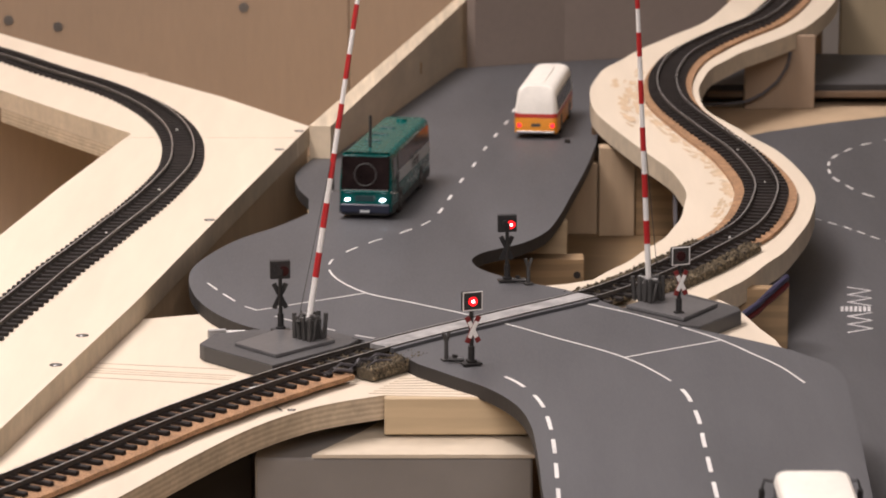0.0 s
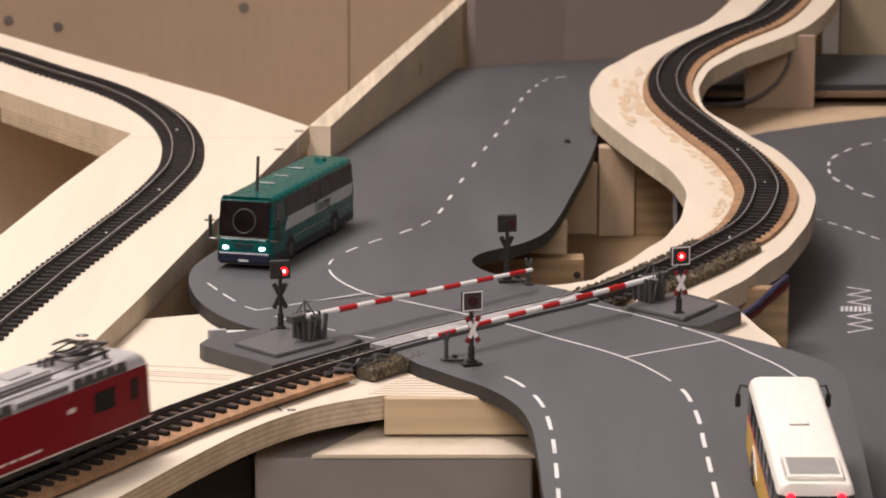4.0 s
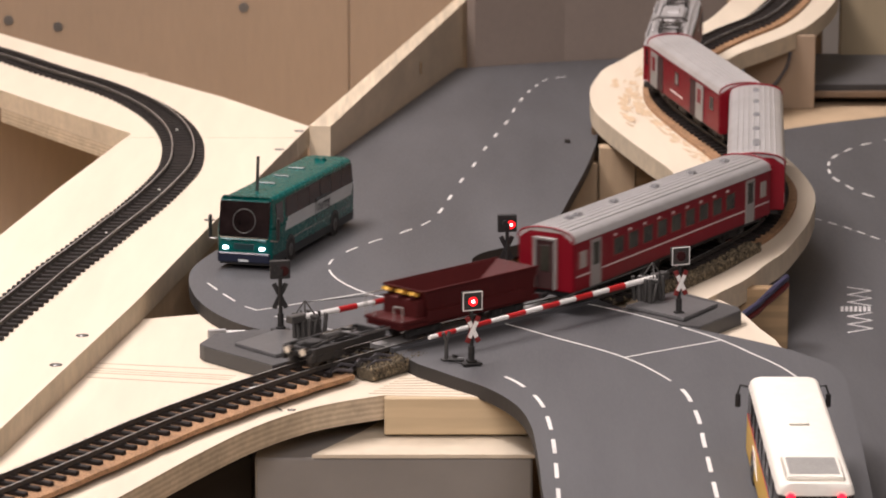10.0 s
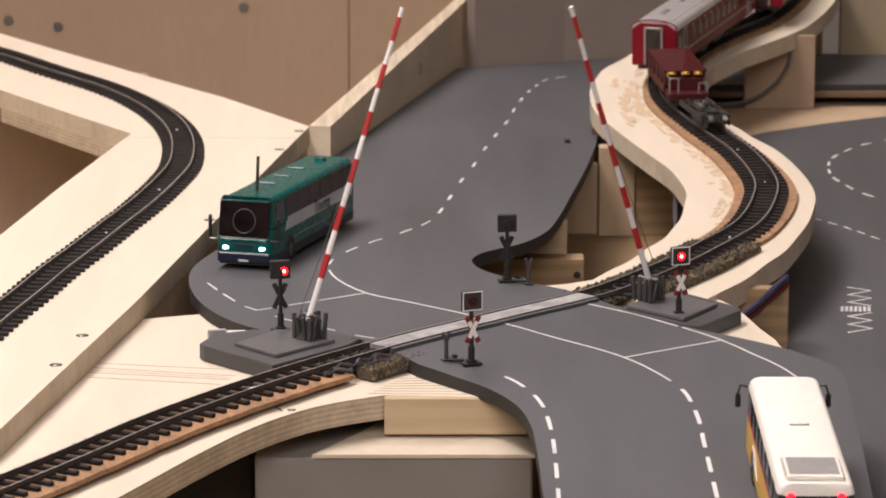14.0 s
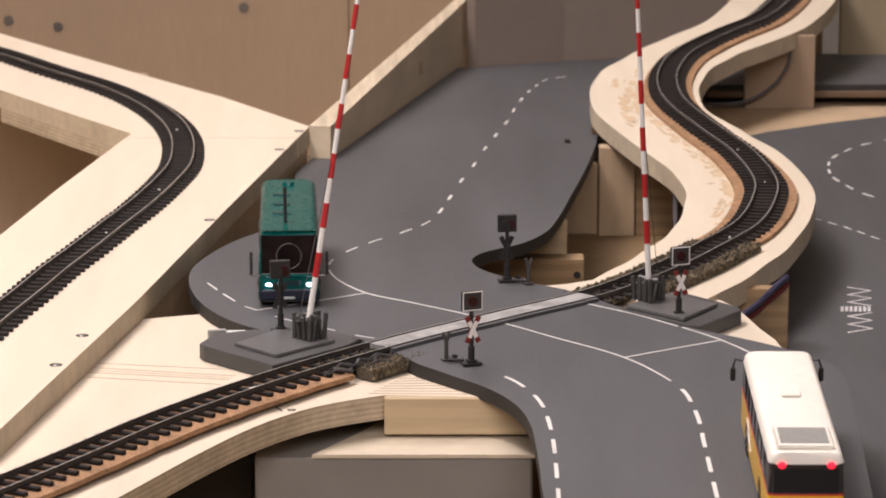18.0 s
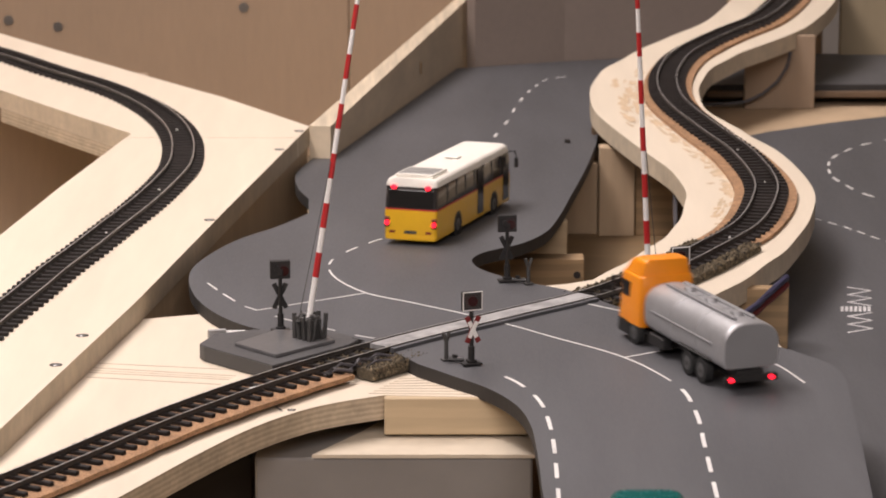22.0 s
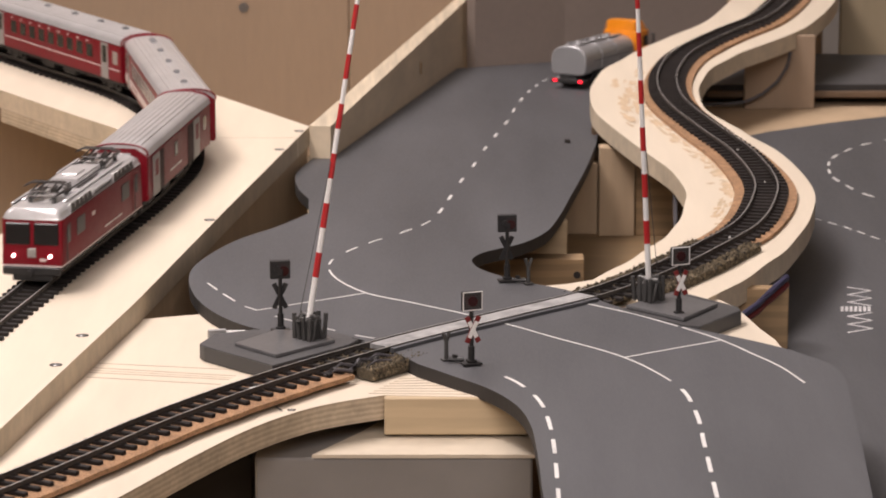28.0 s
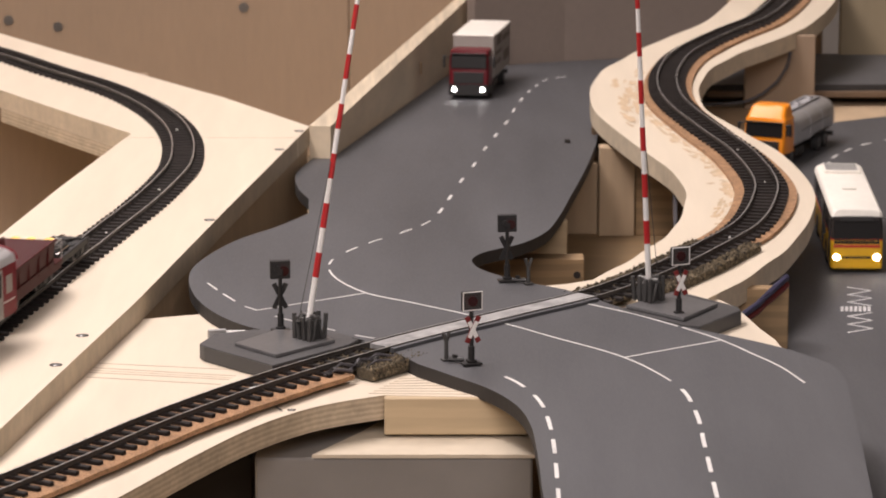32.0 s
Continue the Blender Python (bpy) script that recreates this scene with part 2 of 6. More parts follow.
M_CABLE_BLUE = shader("dark_blue_cable", (0.03, 0.028, 0.06), 0.5)
M_CABLE_RED = shader("red_cable", (0.10, 0.012, 0.012), 0.5)
M_WALL = shader("room_wall_paint", (0.36, 0.33, 0.30), 0.9, grain=0.03, scale=40, stain=0.05, stain_scale=1.5)
M_FLOOR = shader("room_floor", (0.16, 0.11, 0.07), 0.7, grain=0.1, scale=30, stain=0.1, stain_scale=2)

# ---- the room ----
def slab(name, x0, x1, y0, y1, z0, z1, material, label, kind="structure", bevel=0.0):
    ob = part(name, box(nb(), x0, x1, y0, y1, z0, z1, bevel), material, None)
    return tagged(ob, label, name.split("_")[0], kind=kind)


slab("floor", -2600, 2600, -1200, 4200, -1060, -1000, M_FLOOR, "brown wooden floor of the hobby room")
slab("ceiling", -2600, 2600, -1200, 4200, 1500, 1550, M_WALL, "plain pale ceiling of the hobby room")
slab("wall_west", -2700, -2600, -1200, 4200, -1000, 1500, M_WALL, "plain pale painted room wall")
slab("wall_east", 2600, 2700, -1200, 4200, -1000, 1500, M_WALL, "plain pale painted room wall")
slab("wall_south", -2600, 2600, -1300, -1200, -1000, 1500, M_WALL, "plain pale painted room wall")
slab("wall_north", -2600, 2600, 4200, 4300, -1000, 1500, M_WALL, "plain pale painted room wall")

for k, (eye, target, sx, sy, watts) in enumerate(LAMPS):
    area_lamp("unseen_room_lamp", eye, target, sx, sy, watts, (1.0, 0.885, 0.86))

# ---- backboards behind the layout ----
def board(name, x0, x1, y0, y1, z0, z1, material, label, bevel=0.6):
    ob = part(name, box(nb(), x0, x1, y0, y1, z0, z1, bevel), material, None)
    return tagged(ob, label, "board")


backboard = thing("backboard", -313.5, 2573, -121, "brown wooden backboard with dark screw heads", "board")
for x0, x1 in ((-130.5, 239.9), (240.4, 330)):
    part("panel", box(nb(), x0, x1, 0, 14, 0, 440, 0.8), M_BROWN, backboard)
for x, z in ((-26, 108.7), (12.5, 103.5), (158, 118.6)):
    b = nb()
    rod(b, (x, -0.6, z), (x, 1.5, z), 3.9, 14)
    rod(b, (x, -0.9, z), (x, 0, z), 1.8, 8)
    part("screw", b, M_STEEL, backboard)
tagged(part("grey_backboard", plate([(24, 2449), (92, 2486), (136, 2503), (218, 2532), (214, 2543), (130, 2513), (86, 2496), (18, 2459)], 320, 420), [M_GREYBOARD, M_GREYBOARD], None), "plain grey-brown board behind the road's bend", "board")
board("upright_post", 227, 239, 2640, 2655, -120, 320, M_PINE, "raw pine post beside the grey board")

# ---- the main road ----
ROAD_L = [(41, 1100), (43, 1193), (40, 1268), (39, 1325), (37, 1363), (32, 1388), (21, 1412), (4, 1434), (-11, 1453)]
ROAD_L2 = [(-30, 1490), (-51, 1508), (-83, 1515), (-103, 1538), (-120, 1579), (-128, 1631), (-126, 1667), (-110, 1731), (-91, 1771), (-75, 1814)]
ROAD_L3 = [(-77, 1863), (-84, 1896), (-88, 1952), (-76, 2035), (-55, 2136), (-24, 2307), (4, 2420)]
ROAD_R = [(700, 2352), (600, 2352), (500, 2352), (400, 2352), (285, 2352), (210, 2352), (160, 2335), (117, 2262), (97, 2070), (86, 1969), (74, 1876), (64, 1801), (55, 1753), (41, 1720), (21, 1695), (15, 1675), (19, 1651), (34, 1625)]
ROAD_R2 = [(60, 1601), (71, 1586), (86, 1561), (118.5, 1519), (136, 1503), (153.8, 1485), (163, 1473), (175.5, 1451), (179, 1433), (178.5, 1415), (176, 1371), (173.8, 1318), (171, 1268), (170, 1193), (170, 1100)]
outline = [tuple(p) for pts in (ROAD_L, ROAD_L2, ROAD_L3) for p in spline(pts, 5)] + [(8, 2440), (22, 2448), (92, 2484), (220, 2530), (700, 2530)] + [tuple(p) for pts in (ROAD_R, ROAD_R2) for p in spline(pts, 5)]
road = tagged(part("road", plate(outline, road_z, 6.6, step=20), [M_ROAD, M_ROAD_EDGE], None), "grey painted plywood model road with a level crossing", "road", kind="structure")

# ---- tracks ----
TRAIN = Line([(-1500, 420, 2), (-1150, 500, 2), (-860, 600, 2), (-640, 715, 2), (-470, 845, 2), (-340, 975, 2), (-262, 1090, 2), (-205, 1205, 2),
              (-156, 1291, 2), (-116, 1364, 2), (-71, 1430, 2), (-22, 1489, 2), (31, 1543, 2), (77, 1590, 2), (116.8, 1649.6, 2.6), (138.2, 1690.3, 2.9),
              (164.1, 1747.6, 3.2), (179.5, 1815.4, 3.8), (183.9, 1861.2, 4.2), (177.7, 1944.5, 5.2), (163.5, 2012.8, 6.8), (149.6, 2089.3, 8.7), (146.8, 2140.4, 10), (150.9, 2193, 12.3),
              (165, 2253.9, 15), (195.6, 2316.4, 18.8), (225.8, 2365.3, 22), (242.9, 2403.2, 26), (261.8, 2476, 31), (265.1, 2590.4, 34), (227, 2724, 35), (120, 2800, 36),
              (-40, 2850, 34), (-220, 2870, 30), (-400, 2850, 27), (-550, 2770, 24), (-610, 2650, 22), (-579.6, 2582.9, 14), (-490.1, 2491.3, 11), (-403.6, 2416.6, 9.7),
              (-308.4, 2289.7, 9.7), (-261.4, 2213.5, 9.7), (-215.7, 2140.9, 9.7), (-187.7, 2081, 9.7), (-167.9, 2019.4, 9.7), (-157.4, 1966.1, 9.7), (-153.1, 1923.3, 9.7), (-151.8, 1877.6, 9.7),
              (-155.6, 1832.1, 9.7), (-164.3, 1767, 9.7), (-174, 1711.8, 9.7), (-182.7, 1661.4, 9.7), (-192.4, 1609.1, 9.7), (-200, 1560, 9.7), (-208, 1514, 9.7), (-225, 1410, 9.7),
              (-262, 1300, 9.7), (-330, 1200, 9.7), (-440, 1120, 9.7), (-600, 1060, 9.7), (-800, 1030, 9.7)])


def station(x, y):
    d = np.hypot(TRAIN.p[:, 0] - x, TRAIN.p[:, 1] - y)
    return float(TRAIN.s[int(d.argmin())])


S_CROSS_A, S_CROSS_B = station(-30, 1481), station(68, 1580.3)
S_TOP, S_LEFT, S_END = station(242.9, 2403.2), station(-308.4, 2289.7), float(TRAIN.length)


def sleeper_mesh():
    b = box(nb(), -12.6, 12.6, -1.35, 1.35, -4.4, -2.6, 0.25)
    for x in (-6.3, 6.3):
        box(b, x - 1.3, x + 1.3, -1.0, 1.0, -2.7, -2.1)
    return mesh_of(b, "sleeper", M_SLEEPER)


SLEEPER = sleeper_mesh()


def track(name, label, s0, s1, sleepers_from, sleepers_to):
    t = thing(name, 0, 0, 0, label, "railway track")
    for o in (-6.35, 6.35):
        b = ribbon(TRAIN, s0, s1, o + 0.33, o - 0.33, -0.8, 0.0, 5.0)
        foot = ribbon(TRAIN, s0, s1, o + 0.18, o - 0.18, -2.0, -0.8, 5.0)
        me = bpy.data.meshes.new("tmp")
        foot.to_mesh(me)
        foot.free()
        b.from_mesh(me)
        bpy.data.meshes.remove(me)
        part("rail", b, [M_RAIL, M_RAIL_SIDE], t, smooth=False)
    s = sleepers_from
    k = 0
    while s < sleepers_to:
        if not (S_CROSS_A - 4 < s < S_CROSS_B + 4):
            p, d = TRAIN.at(s), TRAIN.turn(s)
            m = pose(p[0] * MM, p[1] * MM, p[2] * MM, math.degrees(math.asin(d[2])), 0, math.degrees(math.atan2(d[1], d[0])) - 90 + random.uniform(-0.8, 0.8))
            piece("sleeper", SLEEPER, t, m)
        s += 8.4
    return t


track("railway_track", "narrow-gauge model track with dark sleepers on cork", station(-262, 1090), S_TOP + 160, station(-222, 1170), S_TOP + 90)
track("railway_track", "narrow-gauge model track curving over pale plywood", S_LEFT - 90, station(-262, 1300), S_LEFT - 60, station(-240, 1365))

# the unseen stretch behind the boards, on a plain plywood strip
b = ribbon(TRAIN, S_TOP + 150, S_LEFT - 100, 30, -30, -14, -4.5, 14)
tagged(part("plywood_trackbed", b, [M_PLY, M_PLY_EDGE], None), "plain plywood strip carrying the line behind the boards", "trackbed")
b = ribbon(TRAIN, 0, station(-262, 1090), 40, -40, -20, -4.5, 14)
tagged(part("plywood_trackbed", b, [M_PLY, M_PLY_EDGE], None), "plain plywood strip carrying the approach line", "trackbed")
b = ribbon(TRAIN, station(-240, 1365), S_END, 40, -40, -14, -4.5, 14)
tagged(part("plywood_trackbed", b, [M_PLY, M_PLY_EDGE], None), "plain plywood strip carrying the departing line", "trackbed")

# cork under the crossing line
b = ribbon(TRAIN, station(-262, 1090), S_CROSS_A - 38, 13.5, lambda s: -17.3 + 0.35 * math.sin(s * 0.21) * math.sin(s * 0.057), -6.6, -4.4, 3)
tagged(part("cork_bed", b, [M_CORK, M_CORK], None), "tan cork strip under the track", "cork strip")
b = ribbon(TRAIN, S_CROSS_B + 40, S_TOP + 160, steps([(station(164.1, 1747.6), 17.5), (station(177.7, 1944.5), 18.5), (station(149.6, 2089.5), 17), (station(165, 2253.9), 13.4)]), steps([(station(164.1, 1747.6), -16), (station(179.5, 1815.2), -17.5), (station(163.5, 2012.8), -14), (station(165, 2253.9), -17.5)]), -6.6, -4.4, 6)
tagged(part("cork_bed", b, [M_CORK, M_CORK], None), "tan cork strip under the curving track", "cork strip")

# the S-shaped plywood deck that climbs behind the crossing
LEFT = steps([(S_CROSS_B, 24), (station(118.8, 1654.3), 32.2), (station(145.3, 1703.8), 36.3), (station(167.3, 1757), 41.6), (station(180.6, 1826.6), 44.9), (station(181.3, 1903.3), 47.1), (station(172.7, 1969.5), 51.4), (station(147.6, 2088.4), 52.6), (station(145.8, 2146.7), 50.7), (station(151.9, 2204.6), 47.5), (station(164, 2254.9), 40.2), (station(194.6, 2314.7), 38.1), (S_TOP, 41)])
RIGHT = steps([(S_CROSS_B, -42), (station(111.6, 1641.5), -38.2), (station(142.2, 1696.9), -33.3), (station(167.3, 1757), -27.4), (station(173.7, 1966.3), -27.8), (station(161.5, 2016.1), -24.7), (station(147.6, 2090.5), -19.1), (station(146.8, 2149.9), -20.7), (station(153.9, 2213.4), -23.8), (station(174.2, 2277.1), -29.9), (station(205.7, 2332.1), -36), (S_TOP, -35)])
b = ribbon(TRAIN, S_CROSS_B + 26, S_TOP + 170, LEFT, RIGHT, -18.5, -6.5, 5)
tagged(part("plywood_deck", b, [M_PLY, M_PLY_SANDED], None), "pale S-curved plywood deck carrying the climbing track", "plywood deck")

# left deck: a forked plywood board
DECK_Z = 5.2


deck_near = [(-420, 1120), (-215, 1180), (-183, 1324), (-162, 1458), (-147, 1553), (-117.9, 1766.8), (-88, 1979.1), (-192.2, 1979.1), (-216.1, 1820.9), (-232.2, 1701.1), (-261, 1475), (-320, 1240)]
deck_far = [(-87.8, 1979.9), (-82.4, 2017.6), (-141, 2120.4), (-204, 2212.8), (-272.7, 2317), (-321.9, 2392.7), (-383.9, 2547.5), (-560.3, 2547.5), (-355.3, 2262), (-290.4, 2150.4), (-228.2, 2051.8), (-190.1, 1993.4), (-192, 1979.9)]
deck = thing("plywood_deck", 0, 0, 0, "pale forked plywood deck of two butted boards", "plywood deck")
for outline_ in (deck_near, deck_far):
    part("deck_board", plate(outline_, DECK_Z, 12.0, step=60), [M_PLY, M_PLY_SANDED], deck)
# lower plate with saw grooves under the crossing line
low = [(-330, 1000), (-200, 1120)] + [tuple(p) for p in spline([(-129, 1266), (-96, 1341), (-76, 1378), (-56, 1403), (-40, 1415), (-26, 1423)], 4)] + [(30, 1419), (60, 1440), (60, 1520), (-50, 1540), (-114, 1577), (-149, 1564), (-240, 1330)]
ob = part("plywood_plate", plate(low, -6.8, 11), [M_PLY, M_PLY_EDGE], None)
tagged(ob, "pale plywood plate with shallow saw grooves", "plywood plate")
low = [(52, 1580), (30, 1628), (62, 1640), (92, 1660), (122, 1640), (144, 1590), (147.5, 1571), (152, 1545), (157, 1524), (160, 1495), (120, 1500)]
ob = part("plywood_plate", plate(low, -6.8, 12), [M_PLY, M_PLY_EDGE], None)
tagged(ob, "pale plywood plate under the crossing's far side", "plywood plate")

# leaning plank along the road's far side
b = nb()
rings = []
for k in range(31):
    u = k / 30
    y = 2010 + 548 * u
    x, wide = 0.1844 * y - 439.9, 13.0 - 0.0095 * (y - 2010)
    top, low_z = 6.5 + 0.0217 * (y - 2010), road_z(y) - 12
    rings.append([b.verts.new(p) for p in ((x, y, low_z), (x, y, top), (x - wide, y + 3, top), (x - wide, y + 3, low_z))])
for p, q in zip(rings, rings[1:]):
    for k in range(4):
        b.faces.new((p[k], p[(k + 1) % 4], q[(k + 1) % 4], q[k])).material_index = 1 if k == 1 else 0
b.faces.new(rings[0])
b.faces.new(rings[-1])
bmesh.ops.recalc_face_normals(b, faces=b.faces[:])
tagged(part("edge_plank", b, [M_PLANK, M_PLANK_TOP], None), "pale wooden plank standing along the falling road", "plank")

# the lower road at the right
LOW_Z = -40.6
low_road = [(144, 1055.8), (671.9, 1055.8), (671.9, 2351.5), (499.1, 2340), (312.9, 2307.4), (270.7, 2282.4), (244.8, 2263.2), (223.6, 2247.9), (207.3, 2230.6), (196.8, 2207.6), (182.4, 2150), (153.6, 1823.6), (144, 1535.7)]
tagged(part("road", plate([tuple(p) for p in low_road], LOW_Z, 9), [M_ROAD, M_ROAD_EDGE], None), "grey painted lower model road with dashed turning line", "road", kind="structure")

RAMP = Line([(395, 2400, -28.2), (440, 2392, -28.2), (464, 2362, -29), (466, 2325, -33.5), (450, 2280, -38), (420, 2258, -39.9), (385, 2248, -39.9)])
tagged(part("road", ribbon(RAMP, 0, RAMP.length, 24, -24, -3, 0, 8), [M_ROAD, M_ROAD_EDGE], None), "grey painted ramp joining the two model roads", "road", kind="structure")

# benchwork under the tracks
bench = thing("bench", 0, 1900, -1000, "plain wooden bench below the layout", "bench")
part("bench_top", box(nb(), -900, 900, -1000, 1000, 830, 850), M_PINE, bench)
for lx in (-850, 850):
    for ly in (-950, 950):
        part("leg", box(nb(), lx - 30, lx + 30, ly - 30, ly + 30, 0, 830, 2), M_PINE, bench)
board("timber_beam", -26, 70, 1419, 1437, -24, -7, M_PINE, "raw pine beam under the plate's edge")
grey_box = thing("grey_box", -21, 1420, -140, "grey storage box with a cream lid under the plate", "box")
part("body", box(nb(), -61, 60, -27, 40, 0, 112.8, 1.0), M_GREYBOX, grey_box)
lid = nb()
vs = [lid.verts.new(p) for p in ((-36, -27.6, 0), (61, -27.6, 0), (61, 41, 0), (-2, 41, 0), (-14, 12, 0))]
f = lid.faces.new(vs)
geo = bmesh.ops.extrude_face_region(lid, geom=[f])
bmesh.ops.translate(lid, vec=(0, 0, 1.6), verts=[v for v in geo["geom"] if isinstance(v, bmesh.types.BMVert)])
bmesh.ops.translate(lid, vec=(0, 0, 113), verts=lid.verts[:])
bmesh.ops.recalc_face_normals(lid, faces=lid.faces[:])
part("lid", lid, M_CREAM, grey_box, "cream lid with a worn edge")

# ---- road markings ----
markings = thing("road_markings", 0, 0, 0, "white painted lines and dashes on the grey road", "road marking")
CENTRE = Line([(109, 1150), (109, 1269), (109, 1304), (109, 1340), (109, 1371), (106, 1407), (101, 1425), (82, 1465), (52, 1501), (26, 1532), (11, 1547), (-14, 1570), (-37, 1591), (-52, 1621), (-58, 1649), (-57, 1675), (-48, 1703), (-36, 1728), (-21, 1755), (-7, 1790), (4, 1867), (11, 1927), (19, 1986), (26, 2047), (34, 2107), (42, 2164), (53, 2264), (65, 2337), (78, 2383), (100, 2405)])


def on(line, x, y):
    d = np.hypot(line.p[:, 0] - x, line.p[:, 1] - y)
    return float(line.s[int(d.argmin())])


def solid(line, a, b, width):
    n = max(3, int((b - a) / 12))
    part("solid_line", stripe([line.at(a + (b - a) * k / n) for k in range(n + 1)], width, n=3), M_MARK, markings)


solid(CENTRE, on(CENTRE, 101, 1425), on(CENTRE, 25, 1533), 0.95)
solid(CENTRE, on(CENTRE, 12, 1546), on(CENTRE, -58, 1648), 0.95)
c0 = on(CENTRE, 109, 1268)
dashes(CENTRE, [(c0 + 31.4 * k - 1, c0 + 31.4 * k + 17.5) for k in range(-3, 5)], 1.75, markings, M_MARK)
for x, y in ((-57, 1668), (-48, 1703), (-36, 1728), (-20.5, 1756), (-9, 1783)):
    s = on(CENTRE, x, y)
    dashes(CENTRE, [(s - 7, s + 7)], 1.1, markings, M_MARK)
for x, y in ((-3, 1820), (4, 1867), (11, 1927), (19, 1986), (26, 2049), (34, 2107), (41, 2164), (48, 2223), (55, 2276), (59, 2316), (63, 2346), (72, 2374), (84, 2393)):
    s = on(CENTRE, x, y)
    h = 8.0 if y < 2300 else 5.0
    dashes(CENTRE, [(s - h, s + h)], 1.5 if y < 2330 else 1.0, markings, M_MARK if y < 2330 else M_FADED)
EDGE_A = Line([(46, 1150), (46, 1272), (46.2, 1300), (46.2, 1333), (45.2, 1363), (42, 1394), (34, 1420), (25.5, 1435), (15, 1446)])
e0 = on(EDGE_A, 46.2, 1291.6)
dashes(EDGE_A, [(e0 + 31.2 * k, e0 + 18.2 + 31.2 * k) for k in range(-4, 5)], 1.7, markings, M_MARK)
EDGE_B = Line([(-29.4, 1497.8), (-40.9, 1505.4), (-50.7, 1514.5), (-70.3, 1532), (-80.2, 1543), (-89.1, 1552.5), (-96.3, 1564), (-108, 1590), (-117.3, 1614.5)])
for xa, ya, xb, yb in ((-29.4, 1497.8, -40.9, 1505.4), (-50.7, 1514.5, -56.5, 1520.5), (-70.3, 1532, -80.2, 1543), (-101.6, 1575, -108, 1590), (-112, 1599, -117.3, 1614.5)):
    dashes(EDGE_B, [(on(EDGE_B, xa, ya), on(EDGE_B, xb, yb))], 0.95, markings, M_MARK)
part("solid_line", stripe([(68.4, 1570.3), (91, 1547.9), (110.9, 1522.9)], 0.95), M_MARK, markings)
part("solid_line", stripe([(112.9, 1520.7), (128.8, 1496.8), (141, 1471.7), (151.6, 1449), (160, 1422.2)], 0.95), M_MARK, markings)
part("stop_line", stripe([(82, 1464), (128.6, 1495.8)], 0.9), M_MARK, markings)
part("stop_line", stripe([(-89.5, 1555), (-38, 1592)], 0.9), M_MARK, markings)
part("stop_line", stripe([(-89.5, 1555), (-95.7, 1563)], 0.9), M_MARK, markings)

low_marks = thing("road_markings", 0, 0, LOW_Z, "faded white turning line and zigzag letters on the lower road", "road marking")
TURN = Line([(316.7, 2224.9), (296.2, 2212.4), (284.1, 2199.9), (273.5, 2185.5), (265.9, 2171.1), (256.3, 2150), (250.5, 2119.3), (249.6, 2086.6), (254, 2064.6), (259.2, 2043.4), (266.4, 2027.1), (297.5, 1986.8)])
s = 8.0
while s < TURN.length - 12:
    part("dash", stripe([TURN.at(s), TURN.at(s + 6), TURN.at(s + 12)], 1.6, n=3, z=0), M_MARK, low_marks)
    s += 26
LANE = Line([(213.1, 1977.2), (219.1, 1966.3), (227, 1954.8), (240.6, 1932.1), (256.6, 1899.1), (287.9, 1852.4)])
s = 4.0
while s < LANE.length - 10:
    part("dash", stripe([LANE.at(s), LANE.at(s + 4), LANE.at(s + 8)], 1.1, n=3, z=0), M_MARK, low_marks)
    s += 15
def zigzag(y0, y1):
    """Five strokes to and fro across the lane, from its far end to its near end."""
    n = 5
    for k in range(n):
        ya, yb = y0 + (y1 - y0) * k / n, y0 + (y1 - y0) * (k + 1) / n
        skew = lambda y: (y - 1724.8) * 0.115
        xa, xb = ((216.0, 228.9) if k % 2 == 0 else (228.9, 216.9))
        part("zigzag_stroke", stripe([(xa + skew(ya), ya), (xb + skew(yb), yb)], 1.15, z=0), M_FADED, low_marks)


zigzag(1777.5, 1733.4)
zigzag(1673.9, 1718)
for k in range(7):
    part("letter_bar", stripe([(212.6 + 2.4 * k, 1720.9), (213.9 + 2.4 * k, 1731.5)], 1.5, z=0), M_FADED, low_marks)

# ---- crossing inserts between and beside the rails ----
insert = thing("crossing_insert", 0, 0, 0, "pale worn infill plates between the rails of the crossing", "crossing plate")
part("centre_plate", ribbon(TRAIN, S_CROSS_A - 2, S_CROSS_B + 2, 5.2, -5.2, -2.6, -0.35, 5), M_CROSSBED, insert)
part("side_plate", ribbon(TRAIN, S_CROSS_A - 2, S_CROSS_B, 10.5, 7.2, -2.6, -0.5, 5), M_ROAD, insert)
part("side_plate", ribbon(TRAIN, S_CROSS_A - 2, S_CROSS_B, -7.2, -9.6, -2.6, -0.5, 5), M_ROAD, insert)

# ---- glued ballast ----
GRAIN = ((1, 0, 0), (0, 1, 0), (-1, 0, 0), (0, -1, 0), (0, 0, 1), (0, 0, -1))
GRAIN_FACES = ((0, 1, 4), (1, 2, 4), (2, 3, 4), (3, 0, 4), (1, 0, 5), (2, 1, 5), (3, 2, 5), (0, 3, 5))


